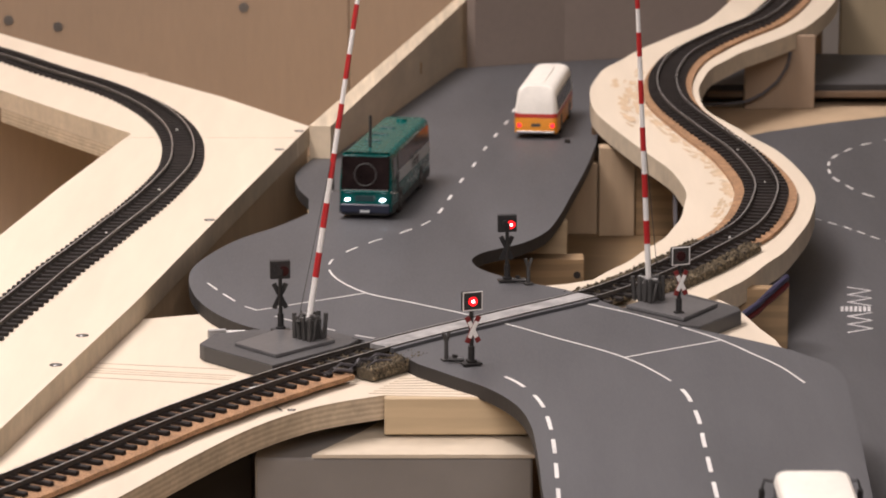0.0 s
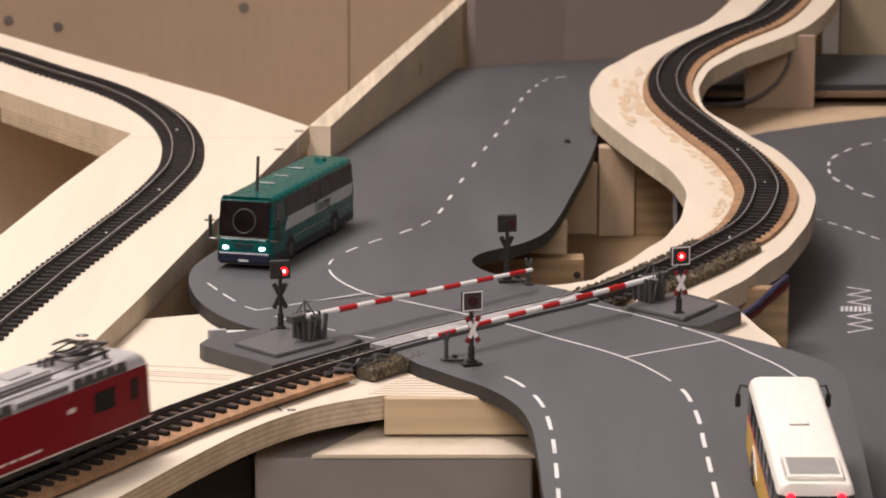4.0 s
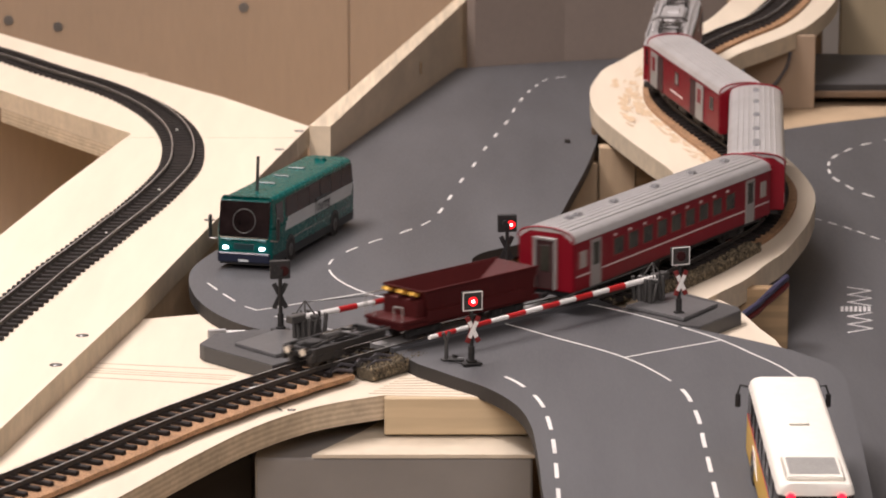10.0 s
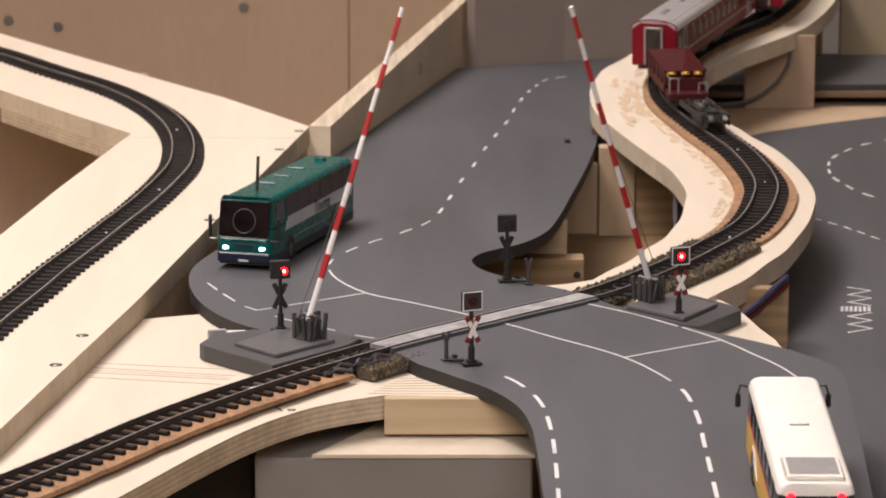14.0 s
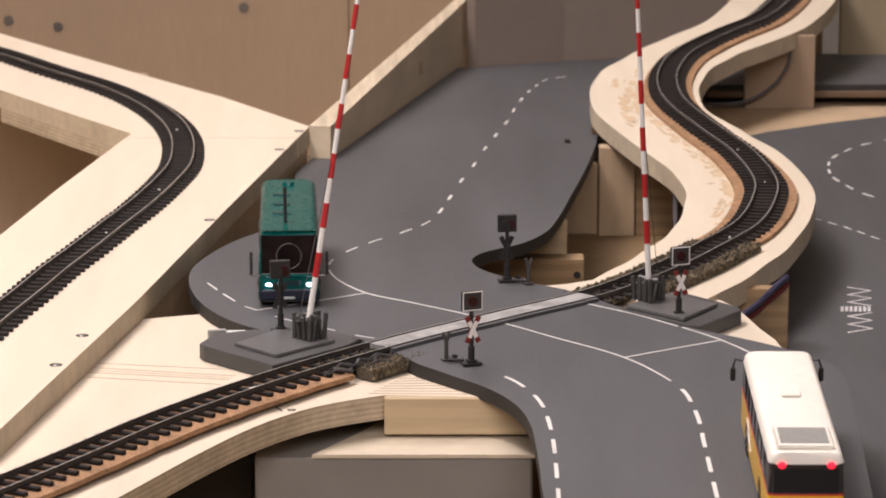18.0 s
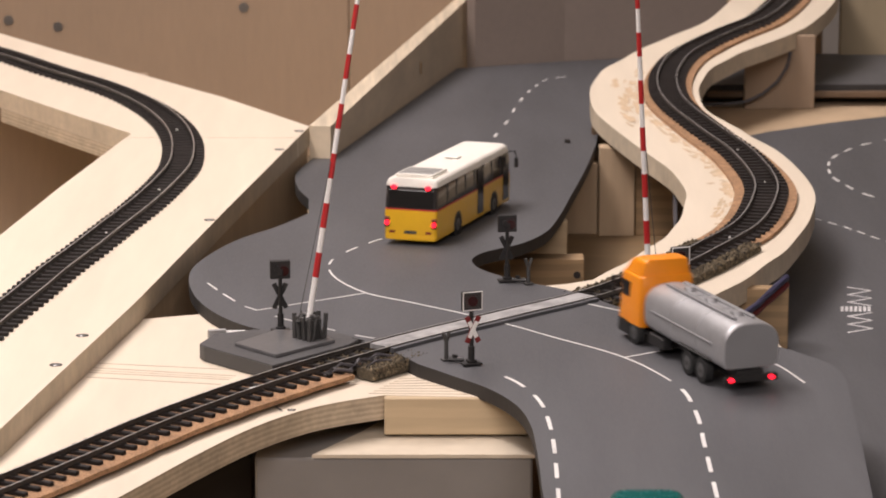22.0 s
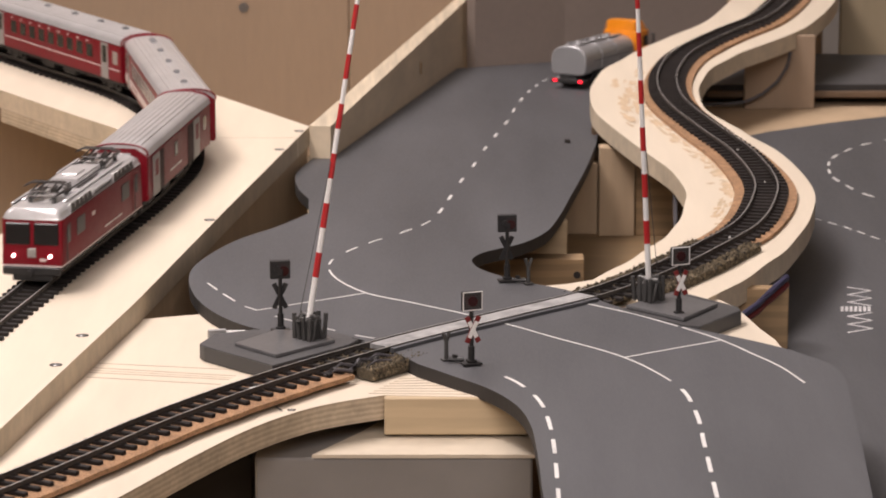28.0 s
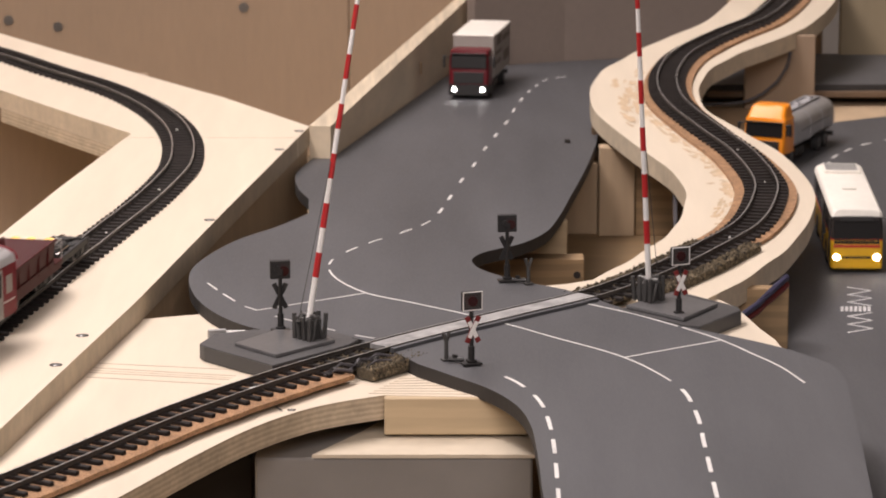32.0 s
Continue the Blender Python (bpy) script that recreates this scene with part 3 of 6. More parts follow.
def ballast(name, label, s0, s1, a, b, z0, z1, n):
    """A glued bed with ragged grains on its top and its outer face."""
    rng = random.Random(int(s0) + n)
    bm = ribbon(TRAIN, s0, s1, a, b, z0, z1 - 0.9, 6)
    for _ in range(n):
        st = rng.uniform(s0, s1)
        o = rng.uniform(min(a, b), max(a, b))
        p, d = TRAIN.at(st), TRAIN.side(st)
        z = z1 - 0.5
        if rng.random() < 0.55:
            z, o = rng.uniform(z0 + 0.5, z1), a if rng.random() < 0.25 else b
        m = Matrix.Translation((p[0] + d[0] * o, p[1] + d[1] * o, p[2] + z)) @ Euler([rng.uniform(-0.7, 0.7) for _ in range(2)] + [rng.uniform(0, 6)]).to_matrix().to_4x4()
        k = rng.uniform(0.55, 1.0), rng.uniform(0.45, 0.8), rng.uniform(0.7, 1.5)
        vs = [bm.verts.new(m @ Vector([c * w * rng.uniform(0.7, 1.2) for c, w in zip(g, k)])) for g in GRAIN]
        for f in GRAIN_FACES:
            bm.faces.new([vs[q] for q in f])
    return tagged(part(name, bm, [M_BALLAST, M_BALLAST], None), label, "ballast", kind="stuff")


ballast("ballast", "dark glued ballast beside the track at the crossing", S_CROSS_A - 31, S_CROSS_A + 8, -12.6, -22.5, -8, -2.4, 520)
ballast("ballast", "dark glued ballast beside the track at the crossing", S_CROSS_A - 36, S_CROSS_A + 1, 8, -10, -6, -3.0, 220)
ballast("ballast", "grey-brown glued ballast shoulder of the climbing track", S_CROSS_B + 30, station(151.4, 1699.7) + 8, -12.8, -20.5, -8, -2.0, 1300)
ballast("ballast", "grey-brown glued ballast shoulder of the climbing track", S_CROSS_B + 4, station(151.5, 1706.7), 12.8, 16.5, -8, -2.6, 800)
ballast("ballast", "dark ballast between sleepers near the crossing", S_CROSS_B + 4, station(110.6, 1640.9), 9, -9, -6, -3.3, 300)

# ---- the slabs under the barriers ----
def poly_slab(pts, z0, z1, bevel=0.4):
    bm = nb()
    vs = [bm.verts.new((x, y, z1)) for x, y in pts]
    f = bm.faces.new(vs)
    f.normal_update()
    if f.normal.z < 0:
        f.normal_flip()
    geo = bmesh.ops.extrude_face_region(bm, geom=[f])
    bmesh.ops.translate(bm, vec=(0, 0, z0 - z1), verts=[v for v in geo["geom"] if isinstance(v, bmesh.types.BMVert)])
    bmesh.ops.recalc_face_normals(bm, faces=bm.faces[:])
    if bevel:
        bmesh.ops.bevel(bm, geom=bm.edges[:], offset=bevel, segments=2, affect="EDGES")
    return bm


slab_l = thing("barrier_slab", 0, 0, 0, "dark grey stepped slab carrying the barrier and signal", "slab", "slabs at the crossing")
part("lower_slab", poly_slab([(-112.5, 1487.5), (-110, 1482), (-76.5, 1446.5), (-44, 1484), (-39, 1495), (-50.8, 1511.4), (-89, 1515), (-107, 1505)], -6.7, 0.6), M_GREYPLATE, slab_l)
part("upper_slab", poly_slab([(-96, 1482.3), (-75.6, 1459.8), (-49.8, 1488.7), (-61.7, 1506), (-78, 1508.3)], 0.6, 2.2, 0.3), M_GREYTOP, slab_l)
slab_r = thing("barrier_slab", 0, 0, 0, "dark grey stepped slab carrying the barrier and signal", "slab", "slabs at the crossing")
part("lower_slab", poly_slab([(85, 1555), (114, 1522), (121, 1519.5), (143.5, 1553), (142.5, 1560), (117, 1592), (112, 1592)], -6.7, 0.6), M_GREYPLATE, slab_r)
part("upper_slab", poly_slab([(88, 1556), (114, 1529), (132.5, 1559.5), (112, 1582)], 0.8, 2.4, 0.3), M_GREYTOP, slab_r)

# ---- crossing signals ----
M_BLACKP = shader("black_plastic", (0.012, 0.011, 0.011), 0.5, grain=0.15, scale=600)
M_DKGREY = shader("dark_grey_plastic", (0.05, 0.048, 0.046), 0.5, grain=0.15, scale=600, bump=0.05)
M_WHITEP = shader("white_enamel", (0.72, 0.71, 0.69), 0.45, grain=0.04, scale=600)
M_REDP = shader("red_enamel", (0.40, 0.014, 0.016), 0.42, grain=0.05, scale=600)
M_REDDARK = shader("dark_red_enamel", (0.16, 0.012, 0.012), 0.5)
M_LAMP_RED = shader("lit_red_lens", (1.0, 0.008, 0.012), 0.3, emit=3.0)
M_LAMP_HOT = shader("lit_red_bulb_core", (1.0, 0.62, 0.6), 0.3, emit=7.0)
M_LENS_OFF = shader("unlit_dark_lens", (0.03, 0.006, 0.006), 0.15)
M_TAIL = shader("lit_tail_lens", (1.0, 0.012, 0.03), 0.3, emit=2.6)
M_HEAD = shader("lit_headlamp", (1.0, 0.97, 0.92), 0.2, emit=16.0)
M_HEADBLUE = shader("lit_xenon_headlamp", (0.78, 0.86, 1.0), 0.2, emit=9.0)
M_CHROME = shader("bright_metal", (0.6, 0.59, 0.57), 0.2, metal=1.0)


def signal(x, y, z, rz, front):
    """The crossing signal faces its local -y; its lamp lens turns over to show its lit or its dark side."""
    label = "crossing signal with red lamp in a white-framed box and white cross" if front else "black crossing signal seen from behind with dark cross"
    t = thing("crossing_signal", x, y, z, label, "signal", "signals at the crossing", rz)
    b = box(nb(), -4.5, 4.5, -2.6, 2.6, 0, 1.0, 0.25)
    box(b, -2.2, 2.2, -1.6, 1.6, 1.0, 2.4, 0.3)
    part("foot", b, M_BLACKP, t)
    b = rod(nb(), (0, 0, 1), (0, 0, 26), 0.95, 10)
    rod(b, (0, 0, 2.2), (0, 0, 8.5), 1.5, 10)
    part("mast", b, M_BLACKP, t)
    cross = part("saint_andrews_cross", rod(nb(), (0, -1.2, 16.6), (0, 0.4, 16.6), 1.3, 8), M_BLACKP, t)
    for sgn in (-1, 1):
        q = Matrix.Translation((0, -1.7 - 0.12 * sgn, 16.6)) @ Euler((0, radians(26 * sgn), 0)).to_matrix().to_4x4()
        b = box(nb(), -1.15, 1.15, -0.3, 0.3, -6.6, 6.6, 0.12)
        bmesh.ops.transform(b, matrix=q, verts=b.verts)
        part("cross_arm", b, M_REDDARK if front else M_BLACKP, cross)
        b = box(nb(), -1.0, 1.0, -0.42, -0.28, -4.1, 4.1)
        bmesh.ops.transform(b, matrix=q, verts=b.verts)
        part("white_face", b, M_WHITEP, cross)
    b = box(nb(), -4.7, 4.7, -1.4, 1.0, 25.2, 33.9, 0.35)
    box(b, -1.2, 1.2, 0.8, 2.0, 27, 30, 0.3)
    case = part("lamp_box", b, M_BLACKP, t)
    fr = nb()
    for x0, x1, z0, z1 in ((-4.7, 4.7, 33.45, 33.9), (-4.7, 4.7, 25.2, 25.65), (-4.7, -4.25, 25.65, 33.45), (4.25, 4.7, 25.65, 33.45)):
        box(fr, x0, x1, -1.75, -1.35, z0, z1, 0.08)
    part("white_frame", fr, M_WHITEP if front else M_BLACKP, case)
    b = nb()
    for k in range(7):
        box(b, -4.0, 4.0, -1.5, -1.38, 26.4 + k, 26.9 + k)
    part("louvre", b, M_DKGREY, case)
    lens = part("lens", rod(nb(), (0, -0.25, 0), (0, -0.05, 0), 2.0, 18), M_LAMP_RED, t)
    part("bulb_spot", rod(nb(), (0, -0.33, 0), (0, -0.2, 0), 0.75, 12), M_LAMP_HOT, lens)
    part("dark_side", rod(nb(), (0, -0.05, 0), (0, 0.25, 0), 2.3, 18), M_LENS_OFF, lens)
    at = (0, -1.82, 29.5, 0) if front else (-1.6, 1.36, 29.0, 180)
    if not front:
        part("lamp_housing", rod(nb(), (1.4, 0.9, 30.0), (1.4, 2.6, 30.0), 1.5, 12), M_BLACKP, case)
    return t, lens, at


SIG_FRONT = signal(12.8, 1451, 0.1, 20, True)
SIG_RIGHT = signal(112.4, 1540, 0.9, 22, True)
SIG_LEFT = signal(-76, 1511, 0.7, 188, False)
SIG_BACK = signal(32, 1617, 0.1, 190, False)

# ---- barriers ----
BAR_LEN = 150.0


def barrier(x, y, az):
    t = thing("level_crossing_barrier", x, y, 2.2, "red and white striped barrier on a dark ribbed gear case", "barrier", "barriers at the crossing", az)
    b = box(nb(), -4.5, 4.0, -4.2, 4.2, 0, 9.5, 0.5)
    part("gear_case", b, M_DKGREY, t)
    rng = random.Random(int(abs(x) * 10))
    for sx in (-5.0, 4.6):
        for sy in (-4.8, -1.6, 1.8, 4.9):
            b = box(nb(), -0.75, 0.75, -0.95, 0.95, 0, rng.uniform(10.8, 12.6), 0.25)
            bmesh.ops.transform(b, matrix=Matrix.Translation((sx, sy, 0)) @ Euler((radians(rng.uniform(-7, 7)), radians(rng.uniform(-6, 6)), 0)).to_matrix().to_4x4(), verts=b.verts)
            part("rib", b, M_DKGREY, t)
    for sy in (-5.4, 5.4):
        b = tube(nb(), [(-3.2, sy, 0.3), (-0.4, sy, 11.8), (3.0, sy, 0.3)], 0.8, 6)
        part("brace", b, M_DKGREY, t)
    b = rod(nb(), (0, -6, 10.6), (0, 6, 10.6), 1.1, 10)
    part("pivot_shaft", b, M_STEEL, t)
    pole = part("pole", rod(nb(), (-4, 0, 0), (BAR_LEN, 0, 0), 1.45, 10, 1.0), M_WHITEP, t)
    pole.matrix_basis = pose(0, 0, 10.6 * MM)
    step = 11.55
    for k in range(6):
        a = 8.5 + step * (2 * k + 1) - 2
        ra, rb = 1.45 - 0.45 * a / BAR_LEN + 0.1, 1.45 - 0.45 * (a + step) / BAR_LEN + 0.1
        part("red_band", rod(nb(), (a, 0, 0), (a + step, 0, 0), ra, 10, rb), M_REDP, pole)
    part("counterweight", box(nb(), -13, -4, -2.4, 2.4, -1.8, 1.8, 0.4), M_DKGREY, pole)
    for sy in (-3.6, 3.6):
        part("lever_bracket", tube(nb(), [(-6, sy, 0.5), (-3, sy * 0.1, 7.4), (0.5, sy, 0.5)], 0.4, 5), M_DKGREY, pole)
    part("stay_wire", rod(nb(), (-3, 0, 6.8), (72, 0, 1.3), 0.2, 5), M_DKGREY, pole)
    return t, pole


BAR_L = barrier(-61.6, 1491.5, 45.4)
BAR_R = barrier(99.5, 1566.6, -134.8)


def fork(x, y, z, rz):
    t = thing("barrier_rest", x, y, z, "small dark grey forked post for the barrier's tip", "post", "barrier rests", rz)
    part("stem", rod(nb(), (0, 0, 0), (0, 0, 9), 1.0, 8), M_DKGREY, t)
    for sgn in (-1, 1):
        part("tine", rod(nb(), (0, 0, 8.6), (1.7 * sgn, 0, 13.2), 0.85, 7), M_DKGREY, t)
    part("foot", box(nb(), -2.2, 2.2, -1.6, 1.6, 0, 0.8, 0.2), M_DKGREY, t)
    return t


fork(1.5, 1459, -0.1, 30)
fork(42.5, 1611, -0.1, 20)
for x, y, z in ((-2 + 8, 1456, 0), (38, 1615, 0)):
    t = thing("point_motor_box", x, y, z, "small dark box with a lever beside the signal", "relay box", "relay boxes")
    b = rod(nb(), (-3.5, 0, 1.2), (3.5, -1, 1.2), 1.1, 8)
    rod(b, (-1, 0, 1), (-0.5, 0, 3.2), 1.3, 8)
    part("case", b, M_BLACKP, t)

# ---- screws, kerfs and small woodwork marks ----
def screw(x, y, z, r=3.0):
    t = thing("countersunk_screw", x, y, z, "steel countersunk screw in pale plywood", "screw", "screws in the decks")
    part("recess", rod(nb(), (0, 0, 0.02), (0, 0, 0.14), r, 16), M_DARK, t)
    part("head", rod(nb(), (0, 0, 0.05), (0, 0, 0.42), r * 0.72, 14, r * 0.5), M_STEEL, t)
    part("slot", box(nb(), -r * 0.35, r * 0.35, -0.25, 0.25, 0.36, 0.47), M_DARK, t)
    return t


for x, y in ((-166, 1484), (-172, 1430), (-124.9, 1739.9), (-97.1, 1941.4), (-88, 2002.2)):
    screw(x, y, DECK_Z)
screw(-66, 1398, -6.8, 2.0)
kerfs = thing("saw_kerfs", 0, 0, -6.8, "thin saw cuts across the pale plywood plate", "saw cut")
for ya, yb, w in ((1480, 1466.5, 0.7), (1471.5, 1456.5, 1.1), (1467, 1453, 0.6), (1463, 1450, 1.1), (1454.5, 1441.5, 0.9)):
    part("kerf", stripe([(-161, ya), (-90 - (1466 - yb) * 0.4, yb)], w, 0.12, z=0), M_PLY_EDGE, kerfs)
for k in range(7):
    part("kerf", stripe([(-33 + 2.2 * k, 1432 + 4.2 * k - 6), (26 - 4.4 * k, 1424 + 5.2 * k)], 1.0, 0.12, z=0), M_PLY_EDGE, kerfs)

# dried glue and scraped patches beside the climbing track
M_GLUE = shader("dried_glue_stain", (0.53, 0.415, 0.285), 0.75, grain=0.2, scale=300, stain=0.2, stain_scale=80)
M_GLUE_PALE = shader("scraped_pale_patch", (0.53, 0.40, 0.265), 0.75, grain=0.2, scale=300)
rng = random.Random(11)
stains = [nb(), nb()]
for k in range(90):
    st = rng.uniform(station(167.3, 1757), station(154.9, 2220.2))
    o = 18.5 + abs(rng.gauss(0, 4.0)) if rng.random() < 0.92 else rng.uniform(22, 42)
    if o > LEFT(st) - 3:
        continue
    p, d, t2 = TRAIN.at(st), TRAIN.side(st), TRAIN.turn(st)
    a, c = rng.uniform(3.0, 13.0), rng.uniform(0.8, 3.2)
    cx, cy = p[0] + d[0] * o, p[1] + d[1] * o
    bm, z = stains[k % 2], p[2] - 6.5 + 0.06 + 0.002 * k
    vs = []
    for q in range(18):
        w = q * math.pi / 9
        r = rng.uniform(0.35, 1.25)
        u, v = a * r * math.cos(w), c * r * math.sin(w)
        vs.append(bm.verts.new((cx + t2[0] * u + d[0] * v, cy + t2[1] * u + d[1] * v, z + t2[2] * u)))
    bm.faces.new(vs)
for k in range(14):
    st = rng.uniform(station(154.6, 2061.1), station(147.8, 2181))
    o = rng.uniform(20, 36)
    p, d, t2 = TRAIN.at(st), TRAIN.side(st), TRAIN.turn(st)
    a, c = rng.uniform(8, 18), rng.uniform(1.5, 4.5)
    vs = []
    for q in range(22):
        w, r = q * math.pi / 11, rng.uniform(0.4, 1.2)
        u, v = a * r * math.cos(w), c * r * math.sin(w)
        vs.append(stains[1].verts.new((p[0] + d[0] * (o + v) + t2[0] * u, p[1] + d[1] * (o + v) + t2[1] * u, p[2] - 6.5 + 0.3 + 0.004 * k + t2[2] * u)))
    stains[1].faces.new(vs)
for bm, m in zip(stains, (M_GLUE, M_GLUE_PALE)):
    tagged(part("glue_stains", bm, m, None), "tan dried glue smears on the plywood deck", "stain", kind="stuff")

# tiny pins that hold the track down
M_PIN = shader("bright_pin_head", (0.75, 0.74, 0.72), 0.3, metal=0.3)
for x, y in ((-159.6, 1997.1), (-166.6, 1812.5), (-176.9, 1698.9), (188, 1861.2), (175.7, 1952.4), (151.6, 1717.8)):
    s_pin = station(x, y)
    p = TRAIN.at(s_pin)
    pin = thing("track_pin", p[0], p[1], p[2] - 2.8, "tiny bright pin head between the rails", "pin", "track pins")
    part("head", rod(nb(), (0, 0, 0), (0, 0, 0.6), 0.8, 8, 0.5), M_PIN, pin)

# loose solder joint and wire by the sleepers
wire = thing("feeder_wire", -82, 1412, -4, "short bare feeder wire soldered to the rail", "wire")
part("strand", tube(nb(), [(0, 0, 3), (3, -5, 1), (8, -10, -1.5), (12, -17, -2.2)], 0.35), M_STEEL, wire)
part("strand", tube(nb(), [(-4, 1, 3), (0, -4, 1), (4, -9, -1.5)], 0.3), M_STEEL, wire)
part("solder_blob", rod(nb(), (-3, 2, 2), (3, 3, 3), 1.2, 8), M_STEEL, wire)
# dark wires and solder beside the last sleepers before the crossing
p = TRAIN.at(S_CROSS_A - 24)
tangle = thing("wire_tangle", p[0], p[1], p[2] - 3.5, "dark wires and shiny solder beside the track", "wires", rz=47)
for k, (x0, y0, x1, y1, h) in enumerate(((-22, -9, -4, -13, 2.6), (-14, -15, 8, -10, 3.0), (-26, -12, -12, -16, 1.6), (0, -9, 20, -13, 2.8), (-6, -16, 14, -17, 1.8))):
    part("wire", tube(nb(), [(x0, y0, 0), ((x0 + x1) / 2, (y0 + y1) / 2 + 1.5, h), (x1, y1, 0.4)], 0.8, 6), M_CABLE, tangle)
for x0, y0 in ((-18, -11), (-5, -13), (9, -11)):
    part("solder_joint", rod(nb(), (x0 - 1.6, y0, 1.4), (x0 + 1.6, y0 + 0.6, 2.0), 1.0, 8, 0.6), M_STEEL, tangle)
# a clamp end behind the slab
clamp = thing("brass_terminal", -104, 1513, -6.8, "small bare metal terminal behind the grey slab", "terminal")
part("sleeve", rod(nb(), (-6, -1, 5.4), (2, 1, 5.4), 2.6, 12), M_STEEL, clamp)
part("pin", rod(nb(), (2, 1, 6.2), (12, 2, 6.2), 0.8, 8), M_WHITEP, clamp)
part("base", box(nb(), -6, 10, -1.5, 2.5, 0, 3.4, 0.4), M_CORK, clamp)

# ---- woodwork and clutter around and below ----
M_PLYBACK = shader("raw_plywood_face", (0.42, 0.31, 0.20), 0.7, grain=0.08, scale=150, stain=0.12, stain_scale=12, stretch=(1, 1, 0.15))
board("pine_board", 36, 70, 1830, 1838, -70, -14.6, M_PINE, "raw pine panel standing under the road's edge")
board("cross_beam", 14, 78, 1788, 1802, -70, -27, M_DARKPINE, "pine beam with a dark screw across the pit")
board("plywood_upright", 98, 120.5, 2044, 2056, -70, -13, M_PLYBACK, "brown plywood board under the S-curved deck")
board("brown_upright", 121, 146, 2046, 2054, -70, -13, M_DARKPINE, "amber pine board darkened in colour for the shade under the S-curved deck")
# Dark board standing in for the shadow strip beside the amber board.
board("dark_upright", 146.5, 160, 2050, 2058, -70, -13, M_OAK, "dark board added as the shadow strip under the S-curved deck")
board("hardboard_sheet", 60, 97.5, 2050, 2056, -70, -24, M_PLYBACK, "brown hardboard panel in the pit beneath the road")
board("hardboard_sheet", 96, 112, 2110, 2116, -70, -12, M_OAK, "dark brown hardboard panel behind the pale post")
board("pine_sheet", 8, 146, 1640, 2180, -76, -70, M_DARKPINE, "amber pine sheet darkened in colour for the shade of the pit")
beam_screw = thing("beam_screw", 74, 1787.6, -36, "small dark screw in the pine beam", "screw", "screws in the decks")
part("head", rod(nb(), (0, 0.6, 0), (0, -0.5, 0), 2.0, 12), M_DARK, beam_screw)
shelf = [(150, 2054), (700, 2054), (700, 2372), (150, 2372)]
tagged(part("plywood_shelf", plate(shelf, LOW_Z - 0.4, 8.6), [M_PLYBACK, M_PLY_EDGE], None), "pale plywood shelf around the end of the lower road", "shelf")
board("road_batten", 190, 700, 2347.5, 2351.6, -34.4, -29.9, M_OAK, "brown batten along the far road's edge")
# Added board; its dark colour makes the shade in the slot.
board("shadow_board", 150, 700, 2373, 2381, -60, -36.6, M_OAK, "dark board standing in for the shade in the gap below the far road")
board("plywood_upright", 215, 265, 2338, 2344, LOW_Z - 0.4, 12.0, M_BROWN, "brown wooden panel under the climbing deck")
board("tan_backboard", 305, 700, 2524, 2536, -80, 320, M_TAN, "tan wooden panel behind the far road")
board("timber_upright", 285, 303, 2625, 2640, -80, 320, M_BROWN, "dark brown upright by the far road")
board("rear_support", -411, -206, 2278, 2292, -165, -7, M_BROWN, "brown support panel under the forked deck")
skirt = [(-146.6, 1560), (-134.9, 1645.3), (-120.5, 1752.8), (-105, 1861.1), (-89.6, 1970.4), (-83.6, 2013.2)]
ob = part("side_panel", plate(skirt + [(p[0] - 8, p[1] + 3) for p in skirt[::-1]], DECK_Z - 12.1, 150), [M_PLY, M_PLYBACK], None)
tagged(ob, "brown plywood side panel below the forked deck", "side panel")
far_beam = plate([(-290.4, 2150.4), (-228.2, 2051.8), (-190.1, 1993.4), (-176.9, 2002.2), (-217.1, 2062.8), (-281.3, 2162.6)], DECK_Z - 12.1, 9)
tagged(part("deck_beam", far_beam, [M_PLY, M_PLY_EDGE], None), "plywood stiffener under the deck's far leg", "beam")
cable = thing("hanging_cable", 240, 2330, 0, "dark grey cable hanging from the climbing deck", "cable")
part("cable_run", tube(nb(), [(6.4, 0, 1.7), (5.7, 0, -3.2), (3.5, 0, -10.5), (-2.8, 0, -20.3), (-12.6, 0, -28.4), (-23.8, 0, -34.1), (-37.4, 0, -35.9), (-56.7, 0, -36.5)], 1.3, 7), M_CABLE, cable)
cable = thing("hanging_cable", 133, 1925, 0, "dark cable looping down beside the deck's inner edge", "cable")
part("cable_run", tube(nb(), [(4, 0, -10), (2, -40, -30), (-6, -110, -50), (-24, -200, -60), (-36, -230, -70)], 1.4, 7), M_CABLE, cable)
loom = thing("cable_loom", 148, 1590, -12, "red and dark blue cables under the deck", "cables")
part("red_cable", tube(nb(), [(-4, -4, -4), (8, 16, -1), (17, 34, 1.5), (26, 49, 5)], 1.7, 8), M_CABLE_RED, loom)
part("dark_cable", tube(nb(), [(-4, -4, -0.5), (8, 16, 2.4), (17, 34, 5.4), (26, 49, 9)], 1.7, 8), M_CABLE_BLUE, loom)
board("hardboard_sheet", 140, 175.5, 1640, 1648, -150, -9, M_DARKPINE, "amber pine panel darkened in colour for the shade under the deck's outer edge")
# Added board whose near-black colour stands for the dark void under the plate.
board("shaded_timber", -200, -86, 1440, 1500, -150, -40, M_DARK, "near-black board filling in the darkness under the plate")
knot = thing("knot_mark", -15.6, 2299, -5, "short dark knot mark in the pale plank", "knot")
part("mark", box(nb(), -0.1, 0.9, -2, 2, -4, 4, 0.2), M_DARKPINE, knot)
bolt = thing("road_bolt", 79, 2075, road_z(2075), "small dark bolt head on the road's edge", "bolt")
